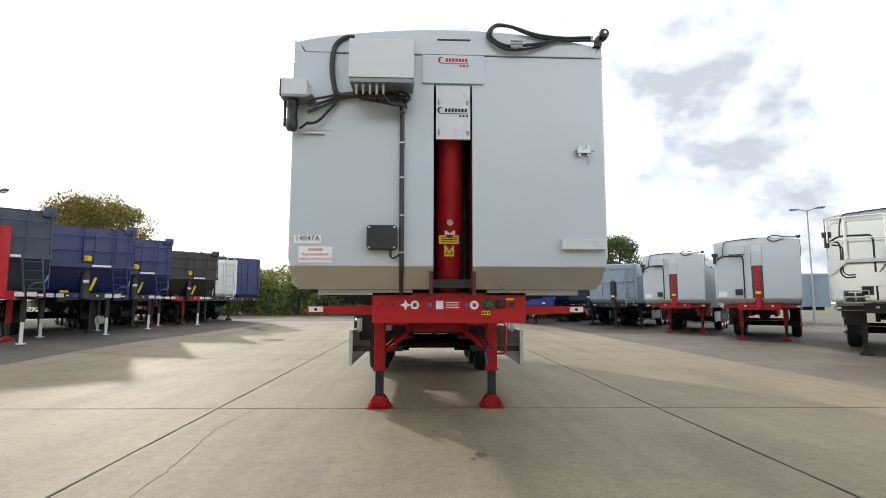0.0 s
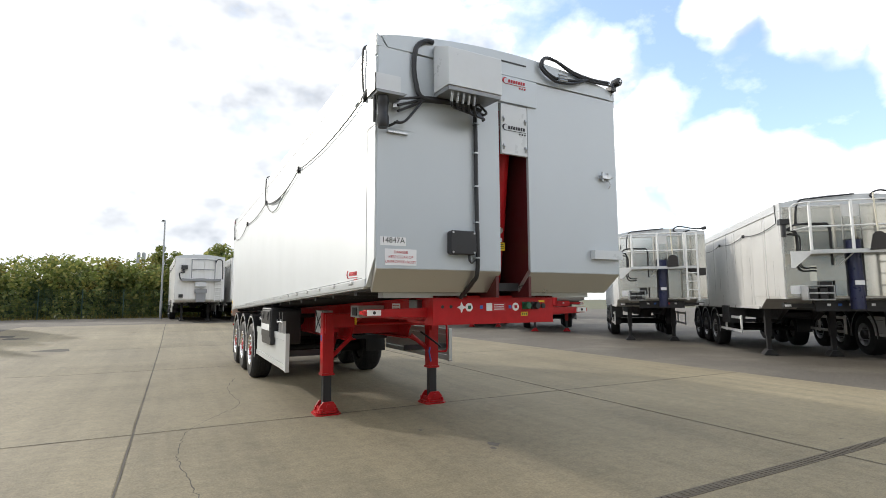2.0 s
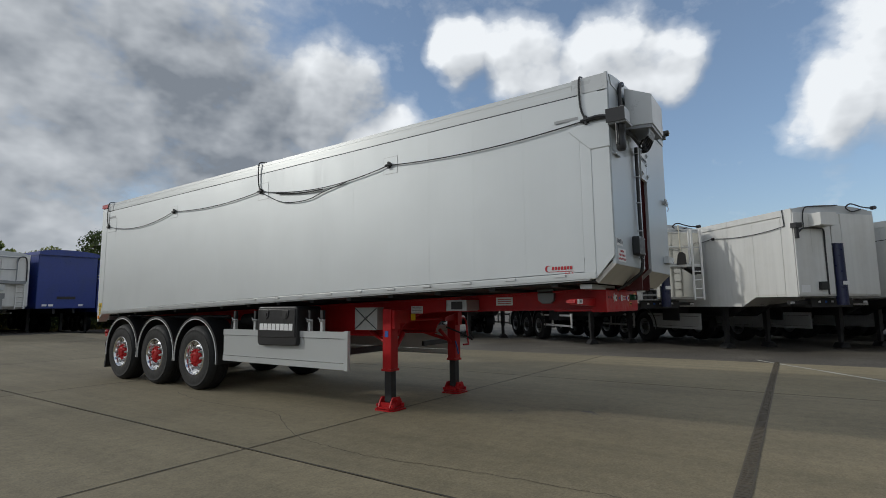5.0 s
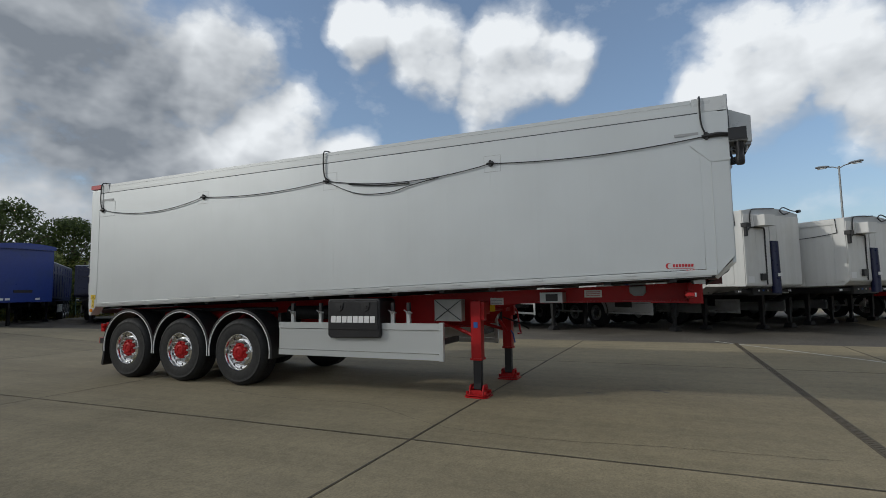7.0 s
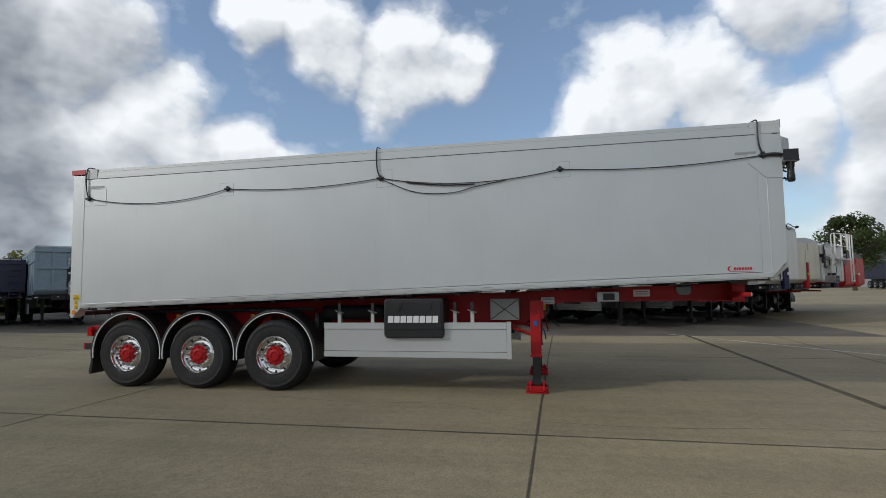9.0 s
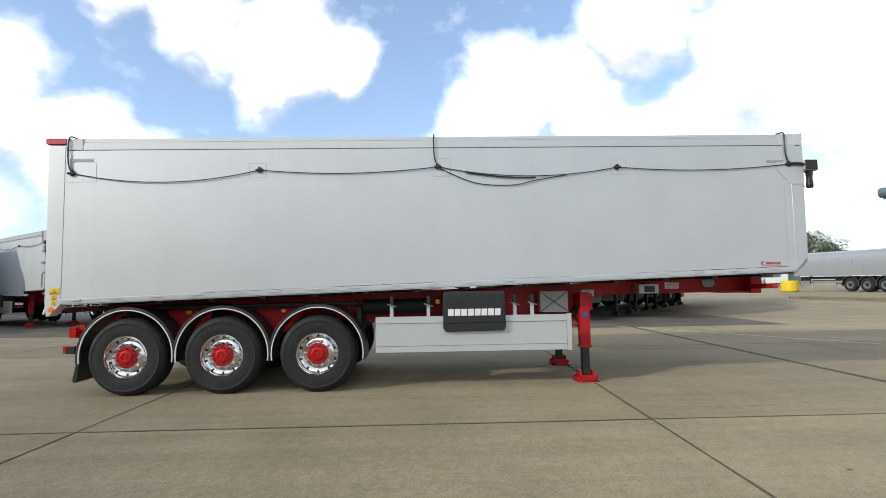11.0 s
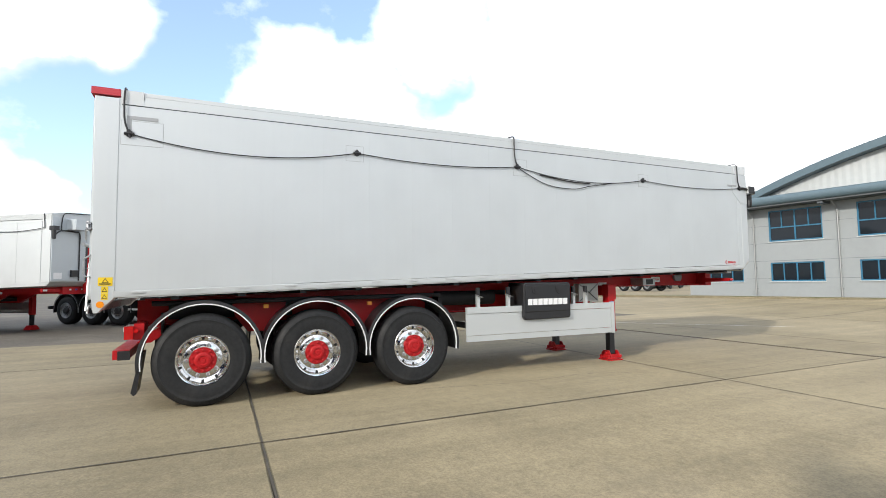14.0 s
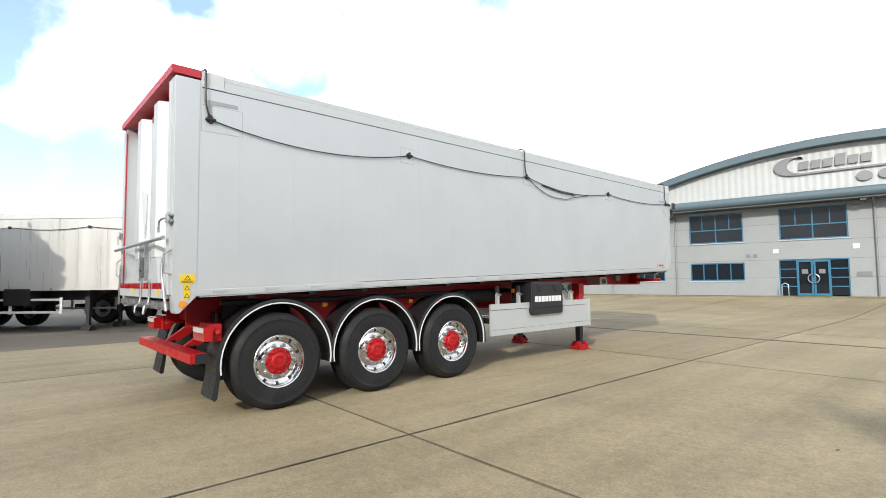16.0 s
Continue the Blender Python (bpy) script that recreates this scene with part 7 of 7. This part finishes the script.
def lorry_cab(x, y, turn, paint=SIGN_GREY, label="grey lorry cab with red roof beside the office", top=RED_BODY):
    root = thing("lorry_cab", pose(x, y, level(x, y), 0, 0, turn), label, "lorry")
    bm = B()
    prism(bm, [(-1.2, 0.45), (1.0, 0.45), (1.0, 2.9), (0.6, 3.05), (-0.95, 3.05), (-1.2, 1.6)], "x", -1.2, 1.2)
    part("cab", soften(bm, 0.08, 3), paint, root)
    bm = B()
    prism(bm, [(-1.21, 1.65), (-0.98, 2.75), (-0.96, 2.75), (-1.19, 1.65)], "x", -1.05, 1.05)
    box(bm, -1.215, 1.215, -0.85, 0.25, 1.7, 2.6)
    part("windows", bm, GLASS, root)
    bm = B()
    box(bm, -1.1, 1.1, -0.9, 0.9, 3.05, 3.45)
    part("roof_bar", soften(bm, 0.08), top, root)
    bm = B()
    box(bm, -1.22, 1.22, -1.28, -0.9, 0.3, 0.9)
    part("bumper", soften(bm, 0.05), BLACK, root)
    tyre, rm, hb = plain_wheels(BLACK_MATT, STEEL)
    for s in (-1, 1):
        w = placed("wheel", tyre, root, s * 1.22, 0.2, 0.533, 0, 0, 0 if s < 0 else 180)
        part("rim", rm, None, w)
        part("hub", hb, None, w)
    return root


def van(x, y, turn, label, scale=1.0):
    root = thing("van", pose(x, y, level(x, y), 0, 0, turn), label, "van")
    bm = B()
    prism(bm, [(-2.4, 0.35), (2.4, 0.35), (2.4, 2.1), (-0.5, 2.15), (-1.5, 1.25), (-2.35, 1.0)], "x", -0.9, 0.9)
    part("body", soften(bm, 0.1, 3), WHITE, root)
    bm = B()
    box(bm, -0.915, 0.915, -0.75, 0.2, 1.25, 1.85)
    prism(bm, [(-1.47, 1.34), (-0.62, 2.04), (-0.65, 2.06), (-1.50, 1.36)], "x", -0.75, 0.75)
    part("windows", bm, GLASS, root)
    bm = B()
    box(bm, -0.92, 0.92, -2.46, -2.3, 0.35, 0.65)
    part("bumper", soften(bm, 0.05), BLACK, root)
    for yy in (-1.5, 1.4):
        for s in (-1, 1):
            bm = B()
            spun(bm, [(0.1, 0.0), (0.33, 0.0), (0.35, 0.05), (0.35, 0.18), (0.1, 0.2)], at=(s * 0.92 - 0.1, yy, 0.35), seg=20)
            part("wheel", bm, RUBBER, root)
    for s in (-1, 1):
        bm = B()
        box(bm, s * 0.68 - 0.15, s * 0.68 + 0.15, -2.43, -2.36, 0.75, 0.92)
        part("headlight", soften(bm, 0.03), PALE_GREY, root)
    return root


tanker(26.9, -25.0, 99.5)
lorry_cab(44.5, -42.5, 150)
lorry_cab(54.6, -33.8, 70, WHITE, "white lorry cab with a pale roof in the far row", WHITE)
van(36.7, -35.9, 20, "white van parked by the office")
van(41.0, -41.0, 10, "white van beyond the lorry")
drum = thing("yellow_drum", pose(33.5, -20.4, level(33.5, -20.4)), "low yellow drum on the concrete", "drum")
bm = B()
spun(bm, [(0.01, 0.0), (0.60, 0.0), (0.64, 0.03), (0.64, 0.86), (0.60, 0.90), (0.01, 0.90)], axis="z", seg=28)
part("shell", bm, YELLOW, drum)

shed = thing("far_shed", pose(97, -50, 0.3, 0, 0, 20), "white shed with a green roof far beyond trees", "building")
bm = B()
box(bm, -14, 14, -6, 6, -0.3, 6.0)
part("wall", bm, CLADDING, shed)
bm = B()
prism(bm, [(-6.4, 6.0), (6.4, 6.0), (6.4, 6.5), (0, 7.6), (-6.4, 6.5)], "x", -14.4, 14.4)
part("roof", bm, FENCE_GREEN, shed)


stacks = thing("chimney", pose(-11.9, 170.8, 0.0), "pair of slim grey chimneys far beyond the hedge", "chimney")
for dx in (0.0, 1.3):
    bm = B()
    spun(bm, [(0.55, 0.0), (0.50, 15.3), (0.38, 15.7)], axis="z", at=(dx, 0, 0), seg=14)
    part("stack", bm, POST_GREY, stacks)

# ---------------------------------------------------------------- the office building
# Own frame: x along the front from its outer corner, y outwards to the yard, z up.
OFFICE = thing("office_building", pose(16.04, -14.71, 0.35, 0, 0, 9.45), "two-storey pale office with blue windows under a curved roof", "building")
WIDE, EAVE = 34.0, 5.02
STRIP = 1.01


def wall_with_holes(x0, x1, z0, z1, holes):
    """Rectangles that fill a wall round its openings."""
    xs = sorted({x0, x1, *(min(max(v, x0), x1) for h in holes for v in (h[0], h[1]))})
    zs = sorted({z0, z1, *(min(max(v, z0), z1) for h in holes for v in (h[2], h[3]))})
    for a, b in zip(xs, xs[1:]):
        for c, d in zip(zs, zs[1:]):
            if not any(h[0] <= (a + b) / 2 <= h[1] and h[2] <= (c + d) / 2 <= h[3] for h in holes):
                yield a, b, c, d


# openings along the front: start, end of the upper windows and what stands below each
BAYS = [(0.10, 3.35), (4.85, 7.48), (8.99, 11.91), (13.68, 16.74), (18.9, 21.8), (23.2, 26.1), (27.4, 30.3)]
PIPES = [4.06, 8.19, 17.83, 22.5, 26.8, 31.0]
LOW, HIGH, DOOR = (0.86, 1.92), (3.12, 4.87), (13.59, 16.71)
HOLES, WINDOWS = [], []
for k, (x0, x1) in enumerate(BAYS):
    if k == 3:
        HOLES.append((*DOOR, 0.0, 2.02))
    else:
        a = x0 + (0.6 if k == 0 else 0.0)
        HOLES.append((a, x1, *LOW))
        WINDOWS.append((a, x1, *LOW, 4, 1))
    big = (x0, x1, 2.82, 4.68) if k == 0 else (x0, x1, *HIGH)
    HOLES.append(big)
    WINDOWS.append((*big, 4, 2))
for k in range(5):   # horizontal cladding bands with fine joints
    z0, z1 = STRIP * k + (0.006 if k else -0.3), STRIP * (k + 1) - 0.006
    for a, b, c, d in wall_with_holes(0.0, WIDE, z0, min(z1, EAVE), HOLES):
        part("cladding_panel", box(B(), a, b, -0.22, 0.0, c, d), CLADDING, OFFICE)
bm = B()
for a, b, c, d in wall_with_holes(0.02, WIDE, 0.0, EAVE, HOLES):
    box(bm, a, b, -0.20, -0.012, c, d)
part("wall", bm, SOFFIT, OFFICE)
bm = B()
for k in range(5):
    z0, z1 = STRIP * k + 0.006, STRIP * (k + 1) - 0.006
    for a, b, c, d in wall_with_holes(-16.0, -0.23, z0, z1, [(-13.5, -10.5, *LOW), (-8.5, -5.5, *LOW), (-3.4, -0.3, 2.82, 4.68)]):
        box(bm, 0.0, 0.2, a, b, c, d)
part("end_wall", bm, CLADDING, OFFICE)
bm = B()
box(bm, 0.3, WIDE, -16.0, -15.8, 0, EAVE)
box(bm, WIDE - 0.2, WIDE, -15.8, -0.3, 0, EAVE)
part("wall", bm, CLADDING, OFFICE)
bm = B()
box(bm, 0.3, WIDE - 0.3, -4.5, -4.4, 0, EAVE)
box(bm, 0.3, WIDE - 0.3, -4.4, -0.25, 2.3, 2.5)
part("inner_wall", bm, SOFFIT, OFFICE)


def office_window(x0, x1, z0, z1, cols, rows, side=False):
    f = 0.065
    win = new("window")
    win.parent = OFFICE

    def bar(a, b, c, e, y0=-0.12, y1=-0.03, name="mullion"):
        part(name, box(B(), 0.03, 0.12, a, b, c, e) if side else box(B(), a, b, y0, y1, c, e), FRAME_BLUE, win)
    for p in ((x0, x1, z0, z0 + f), (x0, x1, z1 - f, z1), (x0, x0 + f, z0 + f, z1 - f), (x1 - f, x1, z0 + f, z1 - f)):
        bar(*p, name="frame_bar")
    step = (x1 - x0) / cols
    split = z0 + (z1 - z0) * 0.45
    for k in range(1, cols):
        wide = f if k == cols // 2 else f * 0.8
        bar(x0 + step * k - wide / 2, x0 + step * k + wide / 2, split + f / 2 if rows > 1 and k != cols // 2 else z0 + f, z1 - f)
    if rows > 1:
        bar(x0 + f, x1 - f, split - f / 2, split + f / 2, -0.125, -0.035)
    for k in range(cols if rows == 1 else 2):
        for a, b in ((z0, z1),) if rows == 1 else ((z0, split), (split, z1)):
            w = (x1 - x0) / (cols if rows == 1 else 2)
            bm = B()
            if side:
                box(bm, 0.07, 0.08, x0 + w * k, x0 + w * (k + 1), a, b)
            else:
                box(bm, x0 + w * k, x0 + w * (k + 1), -0.085, -0.075, a, b)
            part("pane", bm, GLASS, win)
    bm = B()
    if not side:
        box(bm, x0 - 0.05, x1 + 0.05, 0.002, 0.05, z0 - 0.05, z0 - 0.005)
        part("sill", bm, RIBBED, win)


for w in WINDOWS:
    office_window(*w)
office_window(-13.5, -10.5, *LOW, 4, 1, True)
office_window(-8.5, -5.5, *LOW, 4, 1, True)
office_window(-3.4, -0.3, 2.82, 4.68, 4, 2, True)
# entrance: two glazed leaves between side lights
x0, x1 = DOOR
mid = (x0 + x1) / 2
bm = B()
for a in (x0, x0 + 0.80, x1 - 0.86, x1 - 0.06):
    box(bm, a, a + 0.06, -0.13, -0.03, 0, 2.02)
box(bm, x0, x1, -0.13, -0.03, 1.96, 2.02)
for z in (0.50, 0.98, 1.46):
    box(bm, x0, x0 + 0.8, -0.12, -0.04, z, z + 0.05)
    box(bm, x1 - 0.8, x1, -0.12, -0.04, z, z + 0.05)
entry = part("entrance_frame", bm, FRAME_BLUE, OFFICE)
bm = B()
box(bm, x0, x1, -0.085, -0.075, 0.05, 1.98)
part("pane", bm, GLASS, entry)
for s in (-1, 1):
    bm = B()
    a, b = sorted((mid + s * 0.012, mid + s * 0.74))
    for p in ((a, b, 0.02, 0.14), (a, b, 1.86, 1.95), (a, a + 0.09, 0.14, 1.86), (b - 0.09, b, 0.14, 1.86)):
        box(bm, p[0], p[1], -0.07, -0.01, p[2], p[3])
    leaf = part("entrance_door", bm, FRAME_BLUE, OFFICE)
    bm = B()
    tube(bm, [(mid + s * 0.03 + s * 0.22 * math.sin(math.pi * k / 10), 0.05, 0.95 + 0.24 * math.cos(math.pi * k / 10)) for k in range(11)], 0.03, 8)
    part("door_pull", bm, STEEL, leaf)
    bm = B()
    box(bm, mid + s * 0.38 - 0.14, mid + s * 0.38 + 0.14, -0.074, -0.071, 1.22, 1.46)
    part("door_notice", bm, SIGN_GREY, leaf)
# gutter, soffit, curved gable with ribbed sheet, roof edge
bm = B()
prism(bm, [(1.1 + 0.20 * math.cos(a), EAVE + 0.33 + 0.25 * math.sin(a)) for a in (2 * math.pi * k / 16 for k in range(16))], "x", -1.1, WIDE)
part("gutter", bm, TEAL_TRIM, OFFICE)
bm = B()
box(bm, -1.0, WIDE, -0.22, 1.1, EAVE + 0.002, EAVE + 0.24)
part("soffit", bm, SOFFIT, OFFICE)
for x in PIPES:
    part("bracket", box(B(), x - 0.55, x - 0.30, 0.05, 1.0, EAVE - 0.12, EAVE + 0.05), SOFFIT, OFFICE)
START = 3.3


def roof_at(x):
    return 8.03 - 0.0160 * (x - 17.0) ** 2


bm = B()   # ribbed gable sheet: one folded skin, closed behind
cols = []
for k in range(300):
    x = 4.3 + 25.4 * k / 300
    y = 0.316 if k % 4 in (0, 1) else 0.30
    cols.append([bm.verts.new(p) for p in ((x, y, EAVE + 0.2), (x, y, roof_at(x)), (x, 0.10, roof_at(x)), (x, 0.10, EAVE + 0.2))])
for p, q in zip(cols, cols[1:]):
    for j in range(4):
        bm.faces.new((p[j], q[j], q[(j + 1) % 4], p[(j + 1) % 4]))
bm.faces.new(cols[0]), bm.faces.new(cols[-1][::-1])
bmesh.ops.recalc_face_normals(bm, faces=bm.faces)
part("gable_sheet", bm, RIBBED, OFFICE, smooth=20)
bm = B()
n = 60
top = [(START + 27.4 * k / n, roof_at(START + 27.4 * k / n) + 0.42) for k in range(n + 1)]
rows = [[bm.verts.new(p) for p in ((x, 0.9, z), (x, 0.9, z - 0.40), (x, -15.5, z - 0.40), (x, -15.5, z))] for x, z in top]
for p, q in zip(rows, rows[1:]):
    for j in range(4):
        bm.faces.new((p[j], q[j], q[(j + 1) % 4], p[(j + 1) % 4]))
bm.faces.new(rows[0]), bm.faces.new(rows[-1][::-1])
bmesh.ops.recalc_face_normals(bm, faces=bm.faces)
part("roof", bm, TEAL_TRIM, OFFICE)
for x in PIPES:
    bm = B()
    tube(bm, [(x, 0.09, 0.0), (x, 0.09, EAVE - 0.35), (x - 0.05, 0.9, EAVE + 0.12)], 0.05, 8)
    for z in (0.4, 1.6, 2.9, 4.1):
        box(bm, x - 0.08, x + 0.08, 0.0, 0.03, z, z + 0.08)
    part("downpipe", bm, POST_GREY, OFFICE)
# raised sign: crescent, word blocks, long stroke, three discs
bm = B()
arc = [(14.45 + 0.84 * math.cos(radians(a)), 7.12 + 0.50 * math.sin(radians(a))) for a in range(50, 281, 15)]
arc += [(14.85 + 0.62 * math.cos(radians(a)), 7.16 + 0.45 * math.sin(radians(a))) for a in range(265, 79, -15)]
prism(bm, arc, "y", 0.34, 0.46)
prism(bm, [(14.5, 6.60), (23.2, 6.72), (23.2, 6.80), (14.5, 6.70)], "y", 0.34, 0.46)
sign = part("sign", bm, SIGN_GREY, OFFICE)
for k in range(14):
    if k == 6:
        continue
    x, z = 14.75 + 0.53 * k, 6.88 + 0.012 * k
    tall = 0.62 if k in (3, 7, 11) else 0.46
    bm = B()
    prism(bm, [(x, z), (x + 0.42, z + 0.02), (x + 0.48, z + tall), (x + 0.06, z + tall - 0.02)], "y", 0.34, 0.45)
    part("sign_block", bm, SIGN_GREY, sign)
for k in range(3):
    bm = B()
    x, z = 17.52 + 0.88 * k, 6.22 + 0.02 * k
    prism(bm, [(x + 0.33 * math.cos(a), z + 0.26 * math.sin(a)) for a in (2 * math.pi * q / 20 for q in range(20))], "y", 0.34, 0.45)
    part("sign_disc", bm, SIGN_GREY, sign)
for x, z, w, h, mt in ((12.0, 2.20, 0.2, 0.18, SIGN_GREY), (12.36, 2.20, 0.2, 0.18, SIGN_GREY), (13.35, 2.38, 0.26, 0.24, PAPER), (16.88, 2.50, 0.28, 0.26, PAPER), (16.98, 1.05, 0.62, 0.24, SIGN_GREY)):
    bm = B()
    box(bm, x, x + w, 0.0, 0.035, z, z + h)
    part("wall_plate", bm, mt, OFFICE)
bm = B()
box(bm, 16.9, 17.45, 0.0, 0.3, 4.80, 5.0)
part("flood_lamp", soften(bm, 0.03), SIGN_GREY, OFFICE)
bm = B()
tube(bm, [(13.75, 0.7, 0.0), (13.75, 0.7, 0.62), (13.9, 0.7, 0.72), (14.05, 0.7, 0.62), (14.05, 0.7, 0.0)], 0.03, 8)
part("cycle_hoop", bm, STEEL, OFFICE)
# kerb and grass strip along the front
kerb = thing("kerb", OFFICE.matrix_world.copy(), "low concrete kerb with a strip of grass and path", "kerb", kind="structure")
bm = B()
for k in range(44):
    box(bm, -6.0 + 1.15 * k, -6.0 + 1.15 * k + 1.135, 1.9, 2.03, -0.15, 0.02)
part("kerb_stone", soften(bm, 0.015), CONCRETE, kerb)
bm = B()
box(bm, -6.0, WIDE, 1.0, 1.9, -0.2, 0.015)
part("grass_strip", bm, GRASS, kerb)
bm = B()
box(bm, -6.0, WIDE, -0.1, 1.0, -0.2, 0.005)
part("path", bm, CONCRETE, kerb)

# the frame above is laid out from the outer corner along the front, which runs the other way
for top in (OFFICE, kerb):
    for ob in top.children_recursive:
        if ob.data is None:
            continue
        ob.data.transform(Matrix.Diagonal((-1, 1, 1, 1)))
        ob.data.flip_normals()

# ---------------------------------------------------------------- concrete slabs, drain, marks: last, as they are many
PAVE = tagged(new("pavement"), "large concrete slabs with dark open joints", "concrete yard", kind="structure")
WIDE_SLAB, LONG_SLAB, GAP = 6.02, 6.07, 0.016
wander = random.Random(3)


def slab_corner(i, j):
    x = -2.545 + WIDE_SLAB * i
    return x, 7.205 + LONG_SLAB * j - 0.022 * x


def add_slab(i, j, cut=None):
    (ax, ay), (bx, by), (cx, cy), (dx, dy) = slab_corner(i, j), slab_corner(i + 1, j), slab_corner(i + 1, j + 1), slab_corner(i, j + 1)
    bx = cx = min(bx, 7.97)
    n = 12
    bm = B()

    def edge(p, q):
        out = []
        for k in range(n):
            t = k / n
            out.append((p[0] + (q[0] - p[0]) * t + wander.uniform(-0.006, 0.006), p[1] + (q[1] - p[1]) * t + wander.uniform(-0.006, 0.006)))
        return out
    g = GAP / 2
    ring = edge((ax + g, ay + g), (bx - g, by + g)) + edge((bx - g, by + g), (cx - g, cy - g)) + edge((cx - g, cy - g), (dx + g, dy - g)) + edge((dx + g, dy - g), (ax + g, ay + g))
    mx, my = sum(p[0] for p in ring) / len(ring), sum(p[1] for p in ring) / len(ring)
    inner = [(p[0] + (mx - p[0]) * 0.004, p[1] + (my - p[1]) * 0.004) for p in ring]
    lows = [bm.verts.new((x, y, level(x, y) - 0.05)) for x, y in ring]
    lip = [bm.verts.new((x, y, level(x, y) - 0.006)) for x, y in ring]
    tops = [bm.verts.new((x, y, level(x, y))) for x, y in inner]
    m = len(ring)
    for k in range(m):
        q = (k + 1) % m
        bm.faces.new((lows[k], lows[q], lip[q], lip[k])), bm.faces.new((lip[k], lip[q], tops[q], tops[k]))
    mid = bm.verts.new((mx, my, level(mx, my)))
    for k in range(m):
        bm.faces.new((tops[k], tops[(k + 1) % m], mid))
    bmesh.ops.recalc_face_normals(bm, faces=bm.faces)
    part("slab", bm, CONCRETE, PAVE, smooth=20)


for i in range(-1, 2):
    for j in range(-6, 4):
        add_slab(i, j)

# sealed joints between the slabs, and a hair crack
def sealed(points, w, mat=JOINT, name="joint"):
    bm = B()
    a, b = [], []
    for k, (x, y) in enumerate(points):
        p, q = points[max(k - 1, 0)], points[min(k + 1, len(points) - 1)]
        d = Vector((q[0] - p[0], q[1] - p[1])).normalized()
        ww = w * wander.uniform(0.75, 1.15)
        for row, side in ((a, ww / 2), (b, -ww / 2)):
            u, v = x - d.y * side, y + d.x * side
            row.append(bm.verts.new((u, v, level(u, v) + 0.0025)))
    for k in range(len(points) - 1):
        bm.faces.new((b[k], b[k + 1], a[k + 1], a[k]))
    part(name, bm, mat, PAVE)


for i in range(-1, 2):
    for j in range(-6, 4):
        (ax, ay), (dx, dy), (bx, by) = slab_corner(i, j), slab_corner(i, j + 1), slab_corner(i + 1, j)
        sealed([(ax + (dx - ax) * k / 16 + wander.uniform(-0.003, 0.003), ay + (dy - ay) * k / 16) for k in range(17)], 0.020)
        bx = min(bx, 7.97)
        sealed([(ax + (bx - ax) * k / 16, ay + (by - ay) * k / 16 + wander.uniform(-0.003, 0.003)) for k in range(17)], 0.020)
crack = smooth_path([(-1.90, 3.6, 0), (-1.92, 4.05, 0), (-1.96, 4.72, 0), (-2.03, 5.38, 0), (-2.10, 5.98, 0), (-2.08, 6.53, 0), (-1.97, 7.20, 0), (-1.62, 7.9, 0), (-1.30, 8.57, 0), (-1.34, 10.0, 0), (-1.1, 11.2, 0)], 9)
sealed([(p.x + wander.uniform(-0.018, 0.018), p.y) for p in crack], 0.008, name="crack")
for x, y, r in ((0.78, 5.02, 0.07), (0.70, 4.90, 0.035), (0.36, 5.9, 0.03), (-5.2, 8.1, 0.025), (-4.6, 9.0, 0.02), (-3.6, 10.3, 0.02), (-5.3, 11.1, 0.018), (-4.1, 6.4, 0.022)):
    bm = B()
    ring = [bm.verts.new((x + r * wander.uniform(0.5, 1.3) * math.cos(k * 0.449), y + r * wander.uniform(0.6, 1.6) * math.sin(k * 0.449), level(x, y) + 0.003)) for k in range(14)]
    bm.faces.new(ring)
    part("stain", bm, OIL, PAVE)

# slotted drain channel across the yard
drain = tagged(new("drain_channel"), "iron slotted drain channel set in the concrete", "drain", kind="structure")
bm = B()
box(bm, 0, 0.485, -0.055, 0.055, -0.03, 0.003)
for k in range(8):
    box(bm, 0.02 + 0.058 * k, 0.05 + 0.058 * k, -0.04, 0.04, 0.003, 0.008)
grate = mesh_of("grate", bm, IRON)
for k in range(28):
    x = -5.6 + 0.49 * k
    placed("grate", grate, drain, x, 3.18, 0.002)

marks = tagged(new("painted_lines"), "faded painted lines on the concrete", "road marking", kind="structure")


def stripe(x0, y0, x1, y1, w):
    bm = B()
    d = Vector((x1 - x0, y1 - y0)).normalized()
    nrm = Vector((-d.y, d.x)) * w / 2
    k = 24
    a = [bm.verts.new((x0 + (x1 - x0) * t / k + nrm.x, y0 + (y1 - y0) * t / k + nrm.y, level(x0 + (x1 - x0) * t / k, y0 + (y1 - y0) * t / k) + 0.005)) for t in range(k + 1)]
    b = [bm.verts.new((v.co.x - 2 * nrm.x, v.co.y - 2 * nrm.y, v.co.z)) for v in a]
    for q in range(k):
        bm.faces.new((b[q], b[q + 1], a[q + 1], a[q]))
    part("line", bm, LINE_PAINT, marks)


stripe(8.45, 3.6, 1.6, -1.3, 0.09)
